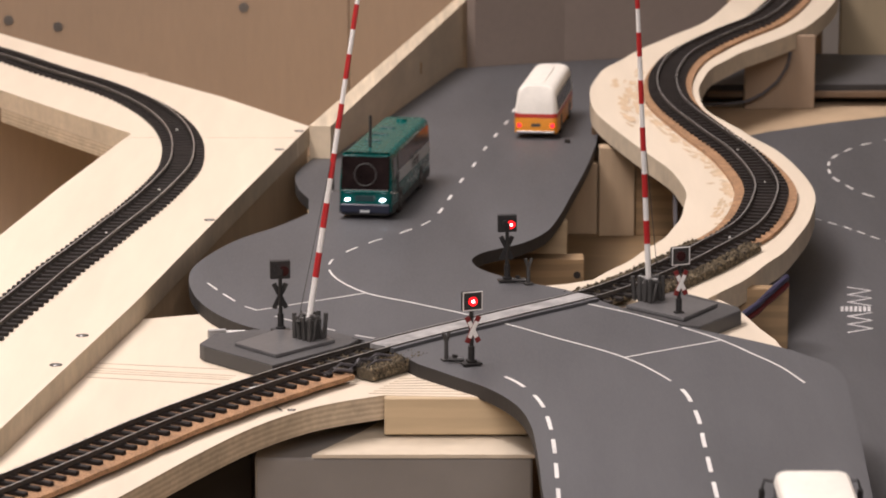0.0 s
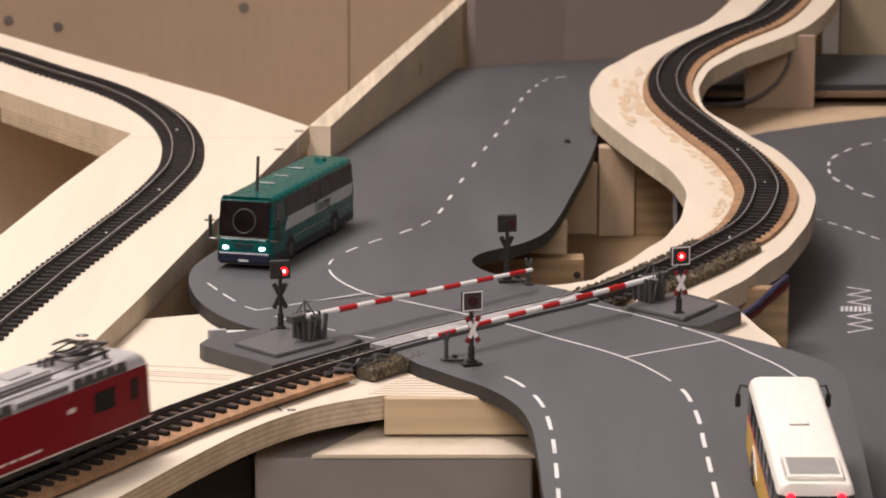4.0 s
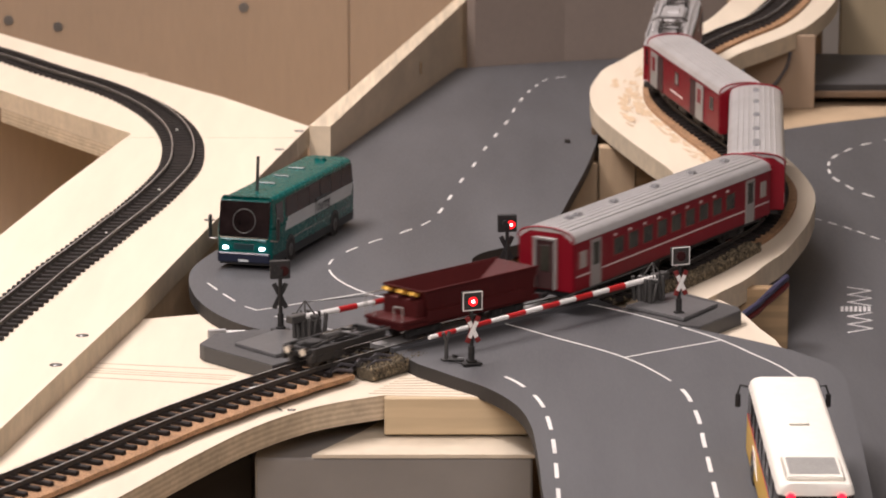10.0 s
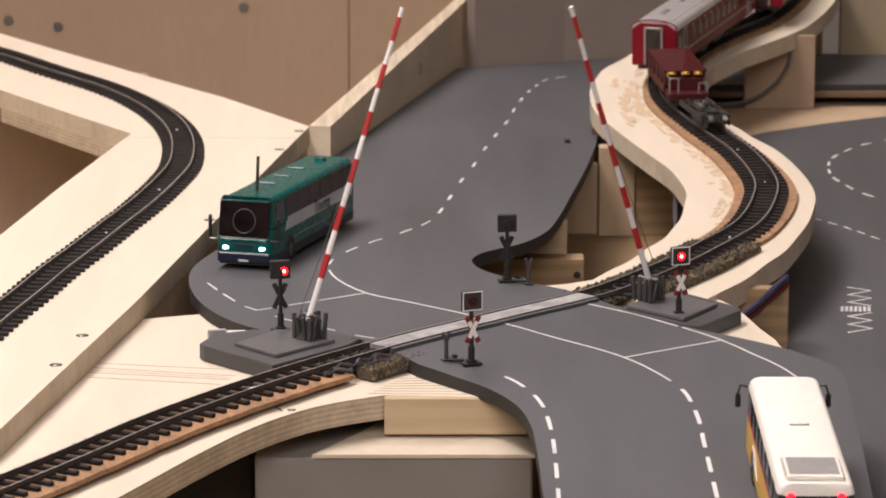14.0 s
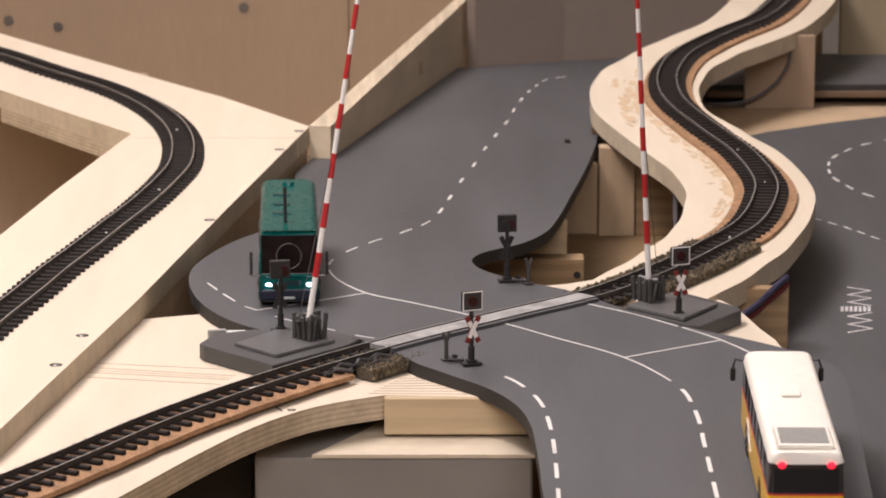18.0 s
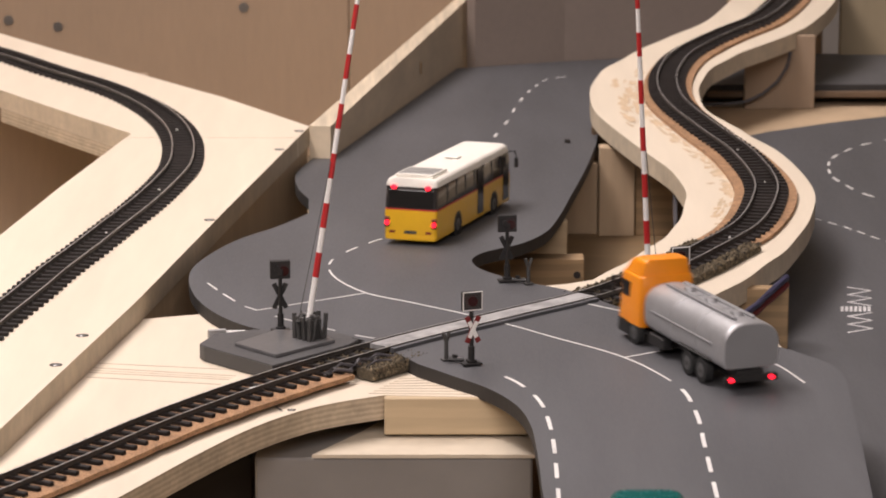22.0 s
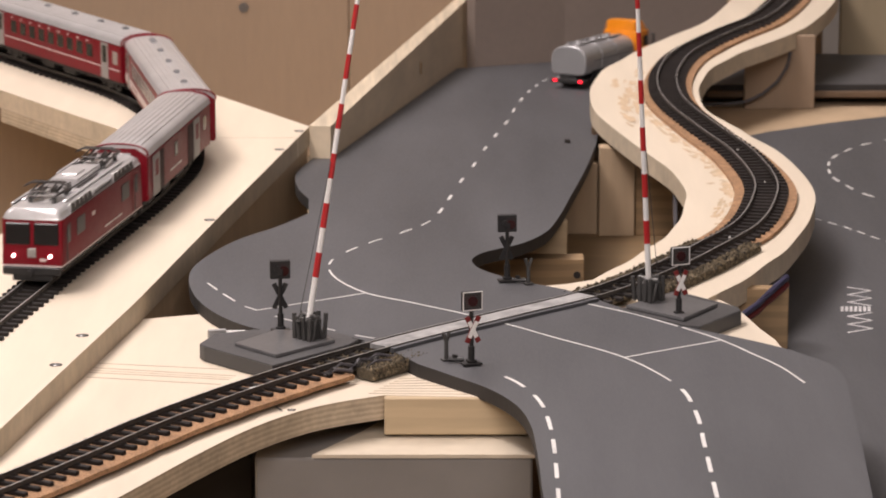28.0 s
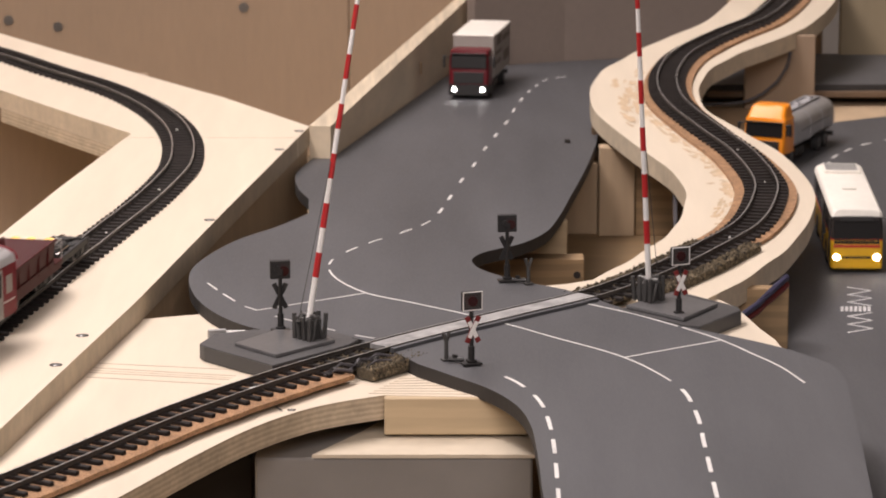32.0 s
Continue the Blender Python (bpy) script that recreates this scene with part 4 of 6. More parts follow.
part("head", rod(nb(), (0, 0, 0), (0, 0, 2.2), 1.9, 10), M_DARK, bolt)

# ---- vehicles ----
def section(w0, w1, z0, z1, r, n=4):
    """A body's cross-section, half-widths w0 below and w1 above, with rounded top corners; from lower right round to lower left."""
    pts = [(-w0 + 0.5, z0), (-w0, z0 + 0.5)]
    for k in range(n + 1):
        a = math.pi / 2 * k / n
        pts.append((-w1 + r * (1 - math.cos(a)), z1 - r + r * math.sin(a)))
    return pts + [(-y, z) for y, z in reversed(pts)]


def shell(x0, x1, w0, w1, z0, z1, r, rp, front=0.0, rear=0.0, n=4, crown=0.0):
    """A rounded vehicle shell from x0 (rear) to x1 (front); front and rear lean in by that much from bottom to top."""
    bm = nb()
    rings = []
    rows = [(x0 + d, ins, -1) for _, d, ins in reversed([(0, rp * (1 - math.cos(math.pi / 2 * k / 4)), rp * (1 - math.sin(math.pi / 2 * k / 4))) for k in range(5)])][::-1]
    rows += [(x1 - d, ins, 1) for d, ins in [(rp * (1 - math.cos(math.pi / 2 * k / 4)), rp * (1 - math.sin(math.pi / 2 * k / 4))) for k in range(5)][::-1]]
    for x, ins, end in rows:
        ring = []
        for y, z in section(w0 - ins, w1 - ins, z0, z1, r, n):
            u = (z - z0) / (z1 - z0)
            lean = -front * u * u if end > 0 else rear * u * u
            ring.append(bm.verts.new((x + lean, y, z + crown * (1 - (y / w1) ** 2) * u * u)))
        rings.append(ring)
    m = len(rings[0])
    for a, b in zip(rings, rings[1:]):
        for k in range(m):
            bm.faces.new((a[k], a[(k + 1) % m], b[(k + 1) % m], b[k]))
    bm.faces.new(rings[0])
    bm.faces.new(rings[-1][::-1])
    bmesh.ops.recalc_face_normals(bm, faces=bm.faces[:])
    return bm


def quad_panel(pts, depth=0.35):
    """A thin solid panel from corner points."""
    bm = nb()
    f = bm.faces.new([bm.verts.new(p) for p in pts])
    f.normal_update()
    n = f.normal.copy()
    geo = bmesh.ops.extrude_face_region(bm, geom=[f])
    bmesh.ops.translate(bm, vec=n * -depth, verts=[v for v in geo["geom"] if isinstance(v, bmesh.types.BMVert)])
    bmesh.ops.recalc_face_normals(bm, faces=bm.faces[:])
    return bm


def side_panel(x0, x1, z0, z1, y, sgn, slant=0.0, bevel=0.0, thick=0.4):
    """An upright panel on a vehicle's side; sgn +1 is the left side."""
    b = box(nb(), x0, x1, sgn * y - thick / 2, sgn * y + thick / 2, z0, z1, bevel)
    if slant:
        for v in b.verts:
            v.co.x += slant * (v.co.z - z0) / (z1 - z0)
    return b


def end_panel(x, y0, y1, z0, z1, lean=0.0, bevel=0.0, thick=0.4):
    b = box(nb(), x - thick / 2, x + thick / 2, y0, y1, z0, z1, bevel)
    if lean:
        for v in b.verts:
            v.co.x += lean * (v.co.z - z0) / (z1 - z0)
    return b


def lettering(word, height, material, parent, m, label=""):
    """Words in the built-in font as a thin mesh."""
    cu = bpy.data.curves.new("lettering", "FONT")
    cu.body, cu.size, cu.extrude, cu.shear = word, height * MM, 0.05 * MM, 0.25
    cu.align_x = "CENTER"
    tmp = bpy.data.objects.new("tmp_text", cu)
    me = bpy.data.meshes.new_from_object(tmp)
    bpy.data.objects.remove(tmp)
    bpy.data.curves.remove(cu)
    me.materials.append(material)
    ob = new("lettering", me)
    ob.parent = parent
    ob.matrix_basis = m
    if label:
        ob["label"] = label
    return ob


def wheel(parent, x, y, r, w=3.2, name="wheel"):
    wh = part(name, rod(nb(), (0, -w / 2, 0), (0, w / 2, 0), r * 0.98, 22), M_TYRE, parent)
    wh.matrix_basis = pose(x * MM, y * MM, r * MM)
    sgn = 1 if y > 0 else -1
    part("rim", rod(nb(), (0, sgn * (w / 2 - 0.4), 0), (0, sgn * (w / 2 + 0.12), 0), r * 0.58, 16), M_RIM, wh)
    part("hub", rod(nb(), (0, sgn * w / 2, 0), (0, sgn * (w / 2 + 0.5), 0), r * 0.22, 10), M_DKGREY, wh)
    return wh


M_TYRE = shader("black_rubber", (0.012, 0.012, 0.012), 0.75, grain=0.1, scale=900)
M_RIM = shader("grey_rim", (0.10, 0.10, 0.10), 0.45, metal=0.3)
M_GLASS = shader("dark_window_glass", (0.030, 0.026, 0.025), 0.12, spec=0.6, stain=0.35, stain_scale=70)
M_GLASS_BROWN = shader("window_glass_brown_seats", (0.040, 0.021, 0.017), 0.16, spec=0.22, stain=0.7, stain_scale=130)
M_GREEN = shader("teal_coach_paint", (0.001, 0.080, 0.073), 0.26, grain=0.02, scale=300, stain=0.03, stain_scale=40, spec=0.22)
# The bumper's blue stands in for headlamp glow on dark teal.
M_NAVY = shader("bumper_headlamp_blue", (0.008, 0.012, 0.03), 0.4)
M_SKIRT = shader("dark_teal_skirt", (0.013, 0.02, 0.024), 0.55, grain=0.1, scale=300)
M_WINDSCREEN = shader("dark_windscreen", (0.012, 0.008, 0.008), 0.1, spec=0.2, stain=0.5, stain_scale=90)
M_GREEN_DK = shader("deep_teal_paint", (0.003, 0.030, 0.036), 0.35, stain=0.06, stain_scale=40, coat=0.3)
M_SILVER = shader("silver_grey_band", (0.47, 0.50, 0.51), 0.4, stain=0.06, stain_scale=60)
M_YELLOW = shader("postal_yellow_paint", (0.70, 0.400, 0.012), 0.36, grain=0.02, scale=300, stain=0.05, stain_scale=40, coat=0.3)
M_ROOFW = shader("white_bus_roof", (0.80, 0.77, 0.70), 0.42, grain=0.03, scale=200, stain=0.05, stain_scale=25, bump=0.02)
M_ROOFG = shader("grey_roof_unit", (0.33, 0.325, 0.31), 0.5, grain=0.1, scale=500)
M_BLACKGLOSS = shader("black_gloss", (0.012, 0.011, 0.011), 0.28, spec=0.3)
M_ORANGE = shader("orange_cab_paint", (0.84, 0.27, 0.009), 0.36, grain=0.02, scale=300, stain=0.05, stain_scale=40, coat=0.3)
M_TANK = shader("silver_tank", (0.42, 0.42, 0.43), 0.36, metal=0.55, grain=0.05, scale=300, stain=0.10, stain_scale=30)
M_TANK_END = shader("grey_tank_end", (0.27, 0.27, 0.275), 0.45, metal=0.3, stain=0.06, stain_scale=30)
M_CHASSIS = shader("black_chassis", (0.014, 0.013, 0.013), 0.6, grain=0.2, scale=500)
M_POSTORANGE = shader("amber_bus_paint", (0.70, 0.265, 0.014), 0.38, stain=0.05, stain_scale=40, coat=0.3)
M_POSTRED = shader("red_waistband", (0.45, 0.030, 0.022), 0.38, coat=0.2)
M_LORRY = shader("maroon_cab_paint", (0.11, 0.008, 0.013), 0.4, stain=0.06, stain_scale=40, spec=0.3)
M_BOXWHITE = shader("cream_box_body", (0.30, 0.27, 0.245), 0.55, stain=0.07, stain_scale=20)
M_BOXMARK = shader("brown_box_graphic", (0.10, 0.075, 0.06), 0.55)


def lamp(parent, name, p, r, material, depth=0.5, axis=(1, 0, 0), wide=1.0):
    a = Vector(axis)
    b = rod(nb(), Vector((0, 0, 0)) - a * depth / 2, a * depth / 2, r, 14)
    for v in b.verts:
        v.co.y *= wide
    bmesh.ops.translate(b, vec=p, verts=b.verts)
    return part(name, b, material, parent)


def green_coach():
    t = thing("touring_coach", 0, 0, 0, "teal green model touring coach with silver side band", "coach")
    L, W = 71.5, 14.7
    part("body", shell(-L, L, W, W, 4.2, 21, 0.6, 2.6), M_GREEN, t, smooth=True)
    part("skirt", shell(-L + 0.5, L - 0.2, W - 0.5, W - 0.5, 2.6, 6, 0.4, 2.6), M_CHASSIS, t)
    part("upper_body", shell(-L, L - 0.4, W, W - 0.9, 21, 36.4, 3.0, 2.6, front=3.2, rear=1.2, n=6, crown=0.6), M_GREEN, t, smooth=True)
    for sgn in (1, -1):
        part("side_band", quad_panel([(-65, sgn * (W + 0.12), 17.2), (50, sgn * (W + 0.12), 17.2), (44, sgn * (W + 0.05), 23.6), (-69, sgn * (W + 0.05), 23.6)][::-sgn], 0.5), M_SILVER, t, "silver side band")
        part("window_band", quad_panel([(-68, sgn * (W - 0.1), 23.7), (48, sgn * (W - 0.1), 23.7), (48, sgn * (W - 0.72), 33.8), (-68, sgn * (W - 0.72), 33.8)][::-sgn], 0.5), M_SKIRT, t, "dark band between the side windows")
        for k in range(6):
            x0 = -67 + 19 * k
            part("side_window", quad_panel([(x0, sgn * (W + 0.02), 23.9), (x0 + 17.9, sgn * (W + 0.02), 23.9), (x0 + 17.9, sgn * (W - 0.6), 33.6), (x0, sgn * (W - 0.6), 33.6)][::-sgn], 0.5), M_GLASS_BROWN, t)
        part("door_window", quad_panel([(52, sgn * (W + 0.06), 22.5 if sgn > 0 else 9), (62.5, sgn * (W + 0.06), 22.5 if sgn > 0 else 9), (62.5, sgn * (W - 0.5), 33), (52, sgn * (W - 0.5), 33)][::-sgn], 0.5), M_GLASS, t)
        part("sill_trim", box(nb(), -63, 49, sgn * W - 0.2, sgn * W + 0.2, 11.6, 12.0), M_CHROME, t)
        m = part("mirror", box(nb(), 70, 72.5, sgn * 18.2 - 0.7, sgn * 18.2 + 0.7, 16, 27.5, 0.4), M_BLACKP, t)
        part("mirror_arm", tube(nb(), [(71, sgn * 14, 15.5), (72, sgn * 18, 15.5), (71.2, sgn * 18.2, 18)], 0.45), M_CHROME, m)
        for x in (41, -35):
            part("wheel_arch", rod(nb(), (x, sgn * (W - 3.5), 6.2), (x, sgn * (W + 0.27), 6.2), 7.6, 22), M_BLACKP, t)
            wheel(t, x, sgn * (W - 1.2), 6.0)
        lamp(t, "headlight", (L + 0.35, sgn * 9.8, 11.2), 0.8, M_HEADBLUE, 0.9, wide=1.9)
        part("lower_skirt", side_panel(-69, 69.5, 3.0, 7.4, W + 0.05, sgn, 0, 0.1, 0.3), M_SKIRT, t, "dark teal lower skirt")
        part("tail_light", box(nb(), -L - 0.15, -L + 0.3, sgn * 11.5 - 1.3, sgn * 11.5 + 1.3, 9, 14, 0.2), M_REDDARK, t)
        lamp(t, "marker_light", (68.4, sgn * 13.0, 34.4), 0.55, M_CHROME if sgn > 0 else M_REDP, 0.8)
    part("windscreen", end_panel(L + 0.3, -13.5, 13.5, 16.9, 35.2, -2.9, 0.9, 1.0), M_WINDSCREEN, t)
    part("roof_lip", shell(L - 9, L - 2.2, 13.6, 13.2, 34.8, 37.2, 1.2, 1.6, front=1.6, rear=5.5), M_GREEN, t, smooth=True)
    ring = nb()
    for k in range(28):
        a, c = 2 * math.pi * k / 28, 2 * math.pi * (k + 1) / 28
        rod(ring, (L + 0.85 - 0.164 * (7.6 + 6 * math.sin(a)), 6 * math.cos(a) * 1.0, 25 + 6 * math.sin(a)), (L + 0.85 - 0.164 * (7.6 + 6 * math.sin(c)), 6 * math.cos(c), 25 + 6 * math.sin(c)), 0.32, 5)
    part("windscreen_ring", ring, M_DKGREY, t, "thin grey ring behind the windscreen")
    part("rear_window", end_panel(-L + 0.2, -11.5, 11.5, 23, 33.5, 0.6, 0.5, 0.9), M_GLASS, t)
    part("bumper", box(nb(), L - 1, L + 0.9, -14.0, 14.0, 3.6, 8.8, 0.7), M_NAVY, t, "dark front bumper coloured with the blue glow of its headlamps")
    part("front_lip", box(nb(), L - 0.6, L + 0.9, -12.5, 12.5, 14.8, 16.3, 0.6), M_GREEN, t)
    part("front_grille", box(nb(), L - 0.3, L + 0.25, -5.5, 5.5, 10.2, 13.4, 0.2), M_GREEN_DK, t)
    part("number_plate", box(nb(), L + 0.8, L + 1.1, -2.6, 2.6, 4.2, 5.4), M_SILVER, t)
    part("waist_trim", box(nb(), L - 0.3, L + 0.35, -13, 13, 16.2, 16.9, 0.2), M_CHROME, t)
    part("antenna", rod(nb(), (46, -1.6, 36.5), (43.5, -1.8, 54), 0.85, 8), M_BLACKP, t, "black rod aerial")
    for x in (24, 0, -26):
        part("roof_hatch", box(nb(), x - 1.0, x + 1.0, -8, 1, 36.6, 37.4, 0.3), M_GREEN_DK, t)
    part("roof_vent", rod(nb(), (-56, 0, 36.6), (-56, 0, 38.2), 3.4, 14, 2.8), M_GREEN, t)
    for sgn in (1, -1):
        m = pose(-12 * MM, sgn * (W + 0.3) * MM, 18.2 * MM, 90, 0, 180 if sgn > 0 else 0)
        lettering("Touring", 8.6, M_BLACKP, t, m, "dark script lettering on the side band")
        part("lettering_underline", side_panel(-28 if sgn > 0 else -20, -2 if sgn > 0 else 4, 24.6, 25.2, W + 0.1, sgn), M_GREEN_DK, t)
    return t


def yellow_bus():
    t = thing("postal_bus", 0, 0, 0, "yellow model bus with dark windows and white roof", "bus")
    L, W = 69.0, 14.6
    part("body", shell(-L, L, W, W, 3.6, 18.6, 0.4, 1.8), M_YELLOW, t, smooth=True)
    part("waist_stripe", shell(-L + 0.1, L - 0.1, W + 0.02, W + 0.02, 18.2, 19.4, 0.2, 1.8), M_POSTRED, t, smooth=True)
    part("window_band", shell(-L + 0.2, L - 0.3, W - 0.1, W - 0.5, 19.2, 31.8, 0.6, 1.8, front=2.2, rear=0.8), M_GLASS, t, smooth=True)
    part("roof", shell(-L + 0.9, L - 2.6, W - 0.1, W - 0.5, 31.0, 35.2, 2.4, 2.2, front=1.0, rear=0.9, crown=0.7), M_ROOFW, t, smooth=True)
    part("roof_unit", box(nb(), -64, -38, -11.2, 11.2, 35.2, 37.0, 0.9, seg=2), M_ROOFW, t)
    grille = part("roof_grille", box(nb(), -60.5, -42, -9.4, 9.4, 36.9, 37.25, 0.1), M_ROOFG, t)
    for k in range(10):
        part("grille_bar", box(nb(), -60 + 1.9 * k, -59.3 + 1.9 * k, -9, 9, 37.2, 37.45), M_ROOFG, grille)
    part("roof_hatch", box(nb(), 2, 10, -4, 4, 35.9, 36.5, 0.3), M_ROOFW, t)
    for sgn in (1, -1):
        for k in range(7):
            x = -50 + 16.5 * k
            part("pillar", side_panel(x, x + 0.7, 19.6, 31.2, W - 0.22, sgn), M_BLACKP, t)
        for x in (37, -31):
            part("wheel_arch", rod(nb(), (x, sgn * (W - 3.5), 6.0), (x, sgn * (W + 0.07), 6.0), 7.2, 22), M_BLACKP, t)
            wheel(t, x, sgn * (W - 1.5), 5.8)
        lamp(t, "headlight", (L + 0.05, sgn * 11.2, 9.2), 1.7, M_HEAD, 0.8, wide=1.2)
        hs = part("tail_cluster", box(nb(), -L - 0.25, -L + 0.3, sgn * 13 - 1.5, sgn * 13 + 1.3, 9.2, 14.8, 0.3), M_REDDARK, t)
        part("tail_light", rod(nb(), (-L - 0.5, sgn * 12.9, 11.6), (-L, sgn * 12.9, 11.6), 1.35, 14), M_TAIL, hs)
        lamp(t, "upper_tail_light", (-L + 0.55, sgn * 9.4, 30.9), 1.25, M_TAIL, 0.8, wide=1.2)
        m = part("mirror", box(nb(), 66.5, 68, sgn * 18.5 - 1.1, sgn * 18.5 + 1.1, 22, 28, 0.5), M_BLACKP, t)
        part("mirror_arm", tube(nb(), [(66, sgn * 13.5, 31), (68, sgn * 17.5, 31.2), (67.3, sgn * 18.5, 28)], 0.5), M_BLACKP, m)
    part("rear_window", end_panel(-L + 0.35, -12.6, 12.6, 19.8, 29.5, 0.5, 0.5, 0.8), M_BLACKGLOSS, t)
    part("windscreen", end_panel(L - 0.2, -13.0, 13.0, 16.5, 30.5, -1.8, 0.5, 0.9), M_BLACKGLOSS, t)
    part("destination_box", end_panel(L - 1.4, -9, 9, 29.4, 32.2, -0.3, 0.3, 1.4), M_BLACKP, t)
    part("front_stripe", box(nb(), L - 0.4, L + 0.15, -13, 13, 14.6, 16.2), M_POSTRED, t)
    part("grille", box(nb(), L - 0.3, L + 0.12, -8, 8, 8.4, 9.6), M_BLACKP, t)
    part("number_plate", box(nb(), -L - 0.25, -L + 0.2, -3.4, 3.4, 6.2, 7.8), M_DKGREY, t)
    for y in (-10, 10):
        part("reflector", box(nb(), -L - 0.2, -L + 0.2, y - 1.6, y + 1.6, 6.4, 7.6), M_REDDARK, t)
    part("front_bumper", shell(-L - 0.3, L + 0.35, W - 0.1, W - 0.1, 2.8, 5.2, 0.3, 1.8), M_YELLOW, t, smooth=True)
    for x in (54, 5):
        part("door", side_panel(x, x + 11, 5, 30, W + 0.06, -1, 0, 0.1), M_GLASS, t, "glazed entrance door")
    # pale swoosh graphic on the left side
    part("swoosh_graphic", quad_panel([(12, W + 0.12, 9), (30, W + 0.12, 11), (34, W + 0.12, 16.5), (26, W + 0.12, 16.8)], 0.3), M_ROOFW, t)
    part("swoosh_graphic", quad_panel([(22, W + 0.2, 13.5), (31, W + 0.2, 13.9), (31.5, W + 0.2, 14.8), (22, W + 0.2, 14.4)], 0.3), M_POSTRED, t)
    return t


def cream_bus():
    t = thing("vintage_postal_bus", 0, 0, 0, "vintage model bus, amber below, red band, white top", "bus")
    L, W = 60.0, 13.8
    part("body", shell(-L, L, W, W, 3.6, 13.6, 0.5, 3.4), M_POSTORANGE, t, smooth=True)
    part("waistband", shell(-L + 0.02, L - 0.02, W + 0.05, W + 0.05, 13.4, 16.4, 0.2, 3.4), M_POSTRED, t, smooth=True)
    part("upper_body", shell(-L, L - 0.2, W, W - 1.4, 16.2, 33.0, 4.2, 3.4, front=3.4, rear=2.6, crown=1.0), M_ROOFW, t, smooth=True)
    for sgn in (1, -1):
        for k in range(7):
            x0 = -53 + 14.4 * k
            part("side_window", quad_panel([(x0, sgn * (W - 0.1), 18.4), (x0 + 12.2, sgn * (W - 0.1), 18.4), (x0 + 12.2, sgn * (W - 0.95), 27.2), (x0, sgn * (W - 0.95), 27.2)][::sgn], 0.5), M_GLASS, t)
        for x in (34, -29):
            part("wheel_arch", rod(nb(), (x, sgn * (W - 3.5), 6.0), (x, sgn * (W + 0.07), 6.0), 6.8, 22), M_BLACKP, t)
            wheel(t, x, sgn * (W - 1.5), 5.6)
        lamp(t, "headlight", (L + 0.05, sgn * 9.3, 8.6), 1.9, M_HEAD, 0.8)
        lamp(t, "tail_light", (-L + 0.05, sgn * 10.6, 8.8), 1.35, M_TAIL, 0.9)
    part("windscreen", end_panel(L - 0.9, -11.6, 11.6, 18.0, 28.2, -1.6, 0.8, 1.0), M_GLASS, t)
    part("rear_window", end_panel(-L + 0.9, -10.8, 10.8, 18.2, 27.4, 1.2, 0.8, 1.0), M_GLASS, t)
    part("front_bumper", box(nb(), L - 1, L + 0.9, -12.4, 12.4, 3.6, 5.6, 0.6), M_CHROME, t)
    part("rear_bumper", box(nb(), -L - 0.9, -L + 1, -12.4, 12.4, 3.6, 5.4, 0.6), M_CHROME, t)
    part("number_plate", box(nb(), -L - 0.25, -L + 0.1, -3, 3, 8, 10), M_DKGREY, t)
    part("roof_ridge", box(nb(), -40, 36, -3.5, 3.5, 33.4, 34.3, 0.4), M_ROOFW, t)
    return t


def truck_cab(t, x0, x1, W, z0, z1, paint, spoiler):
    cab = part("cab", shell(x0, x1, W, W - 0.4, z0, z1, 1.6, 2.2, front=3.0), paint, t, smooth=True)
    part("windscreen", end_panel(x1 - 0.8, -W + 1.6, W - 1.6, z0 + (z1 - z0) * 0.50, z0 + (z1 - z0) * 0.86, -1.3, 0.4, 0.9), M_BLACKGLOSS, cab)
    part("grille", end_panel(x1 - 0.05, -W + 3.5, W - 3.5, z0 + 2, z0 + (z1 - z0) * 0.40, -0.3, 0.3, 0.5), M_BLACKP, cab)
    for sgn in (1, -1):
        part("side_window", side_panel(x1 - 12.5, x1 - 4.2, z0 + (z1 - z0) * 0.52, z0 + (z1 - z0) * 0.82, W - 0.15, sgn, -0.8, 0.1, 0.5), M_BLACKGLOSS, cab)
        part("mirror", box(nb(), x1 - 3.2, x1 - 1.8, sgn * (W + 3.4) - 0.9, sgn * (W + 3.4) + 0.9, z0 + 13, z0 + 21, 0.4), M_BLACKP, cab)
        part("mirror_arm", tube(nb(), [(x1 - 3, sgn * W, z0 + 20), (x1 - 2.5, sgn * (W + 3.4), z0 + 20.5)], 0.4), M_BLACKP, cab)
        part("cab_step", box(nb(), x1 - 12, x1 - 5, sgn * (W - 1) - 0.8, sgn * (W - 1) + 0.8, 3, z0, 0.3), M_CHASSIS, cab)
    part("bumper", shell(x1 - 12, x1 + 0.7, W, W, 3.0, z0 + 1.5, 0.6, 2.0), M_CHASSIS, cab)
    part("sun_visor", end_panel(x1 - 1.6, -W + 1.5, W - 1.5, z0 + (z1 - z0) * 0.86, z0 + (z1 - z0) * 0.92, 0.5, 0.2, 1.4), M_BLACKP, cab)
    if spoiler:
        part("roof_spoiler", shell(x0 + 0.5, x1 - 3.6, W - 1.2, W - 2.2, z1 - 0.6, z1 + 7.4, 2.4, 2.4, front=8.5), paint, cab, smooth=True)
    return cab


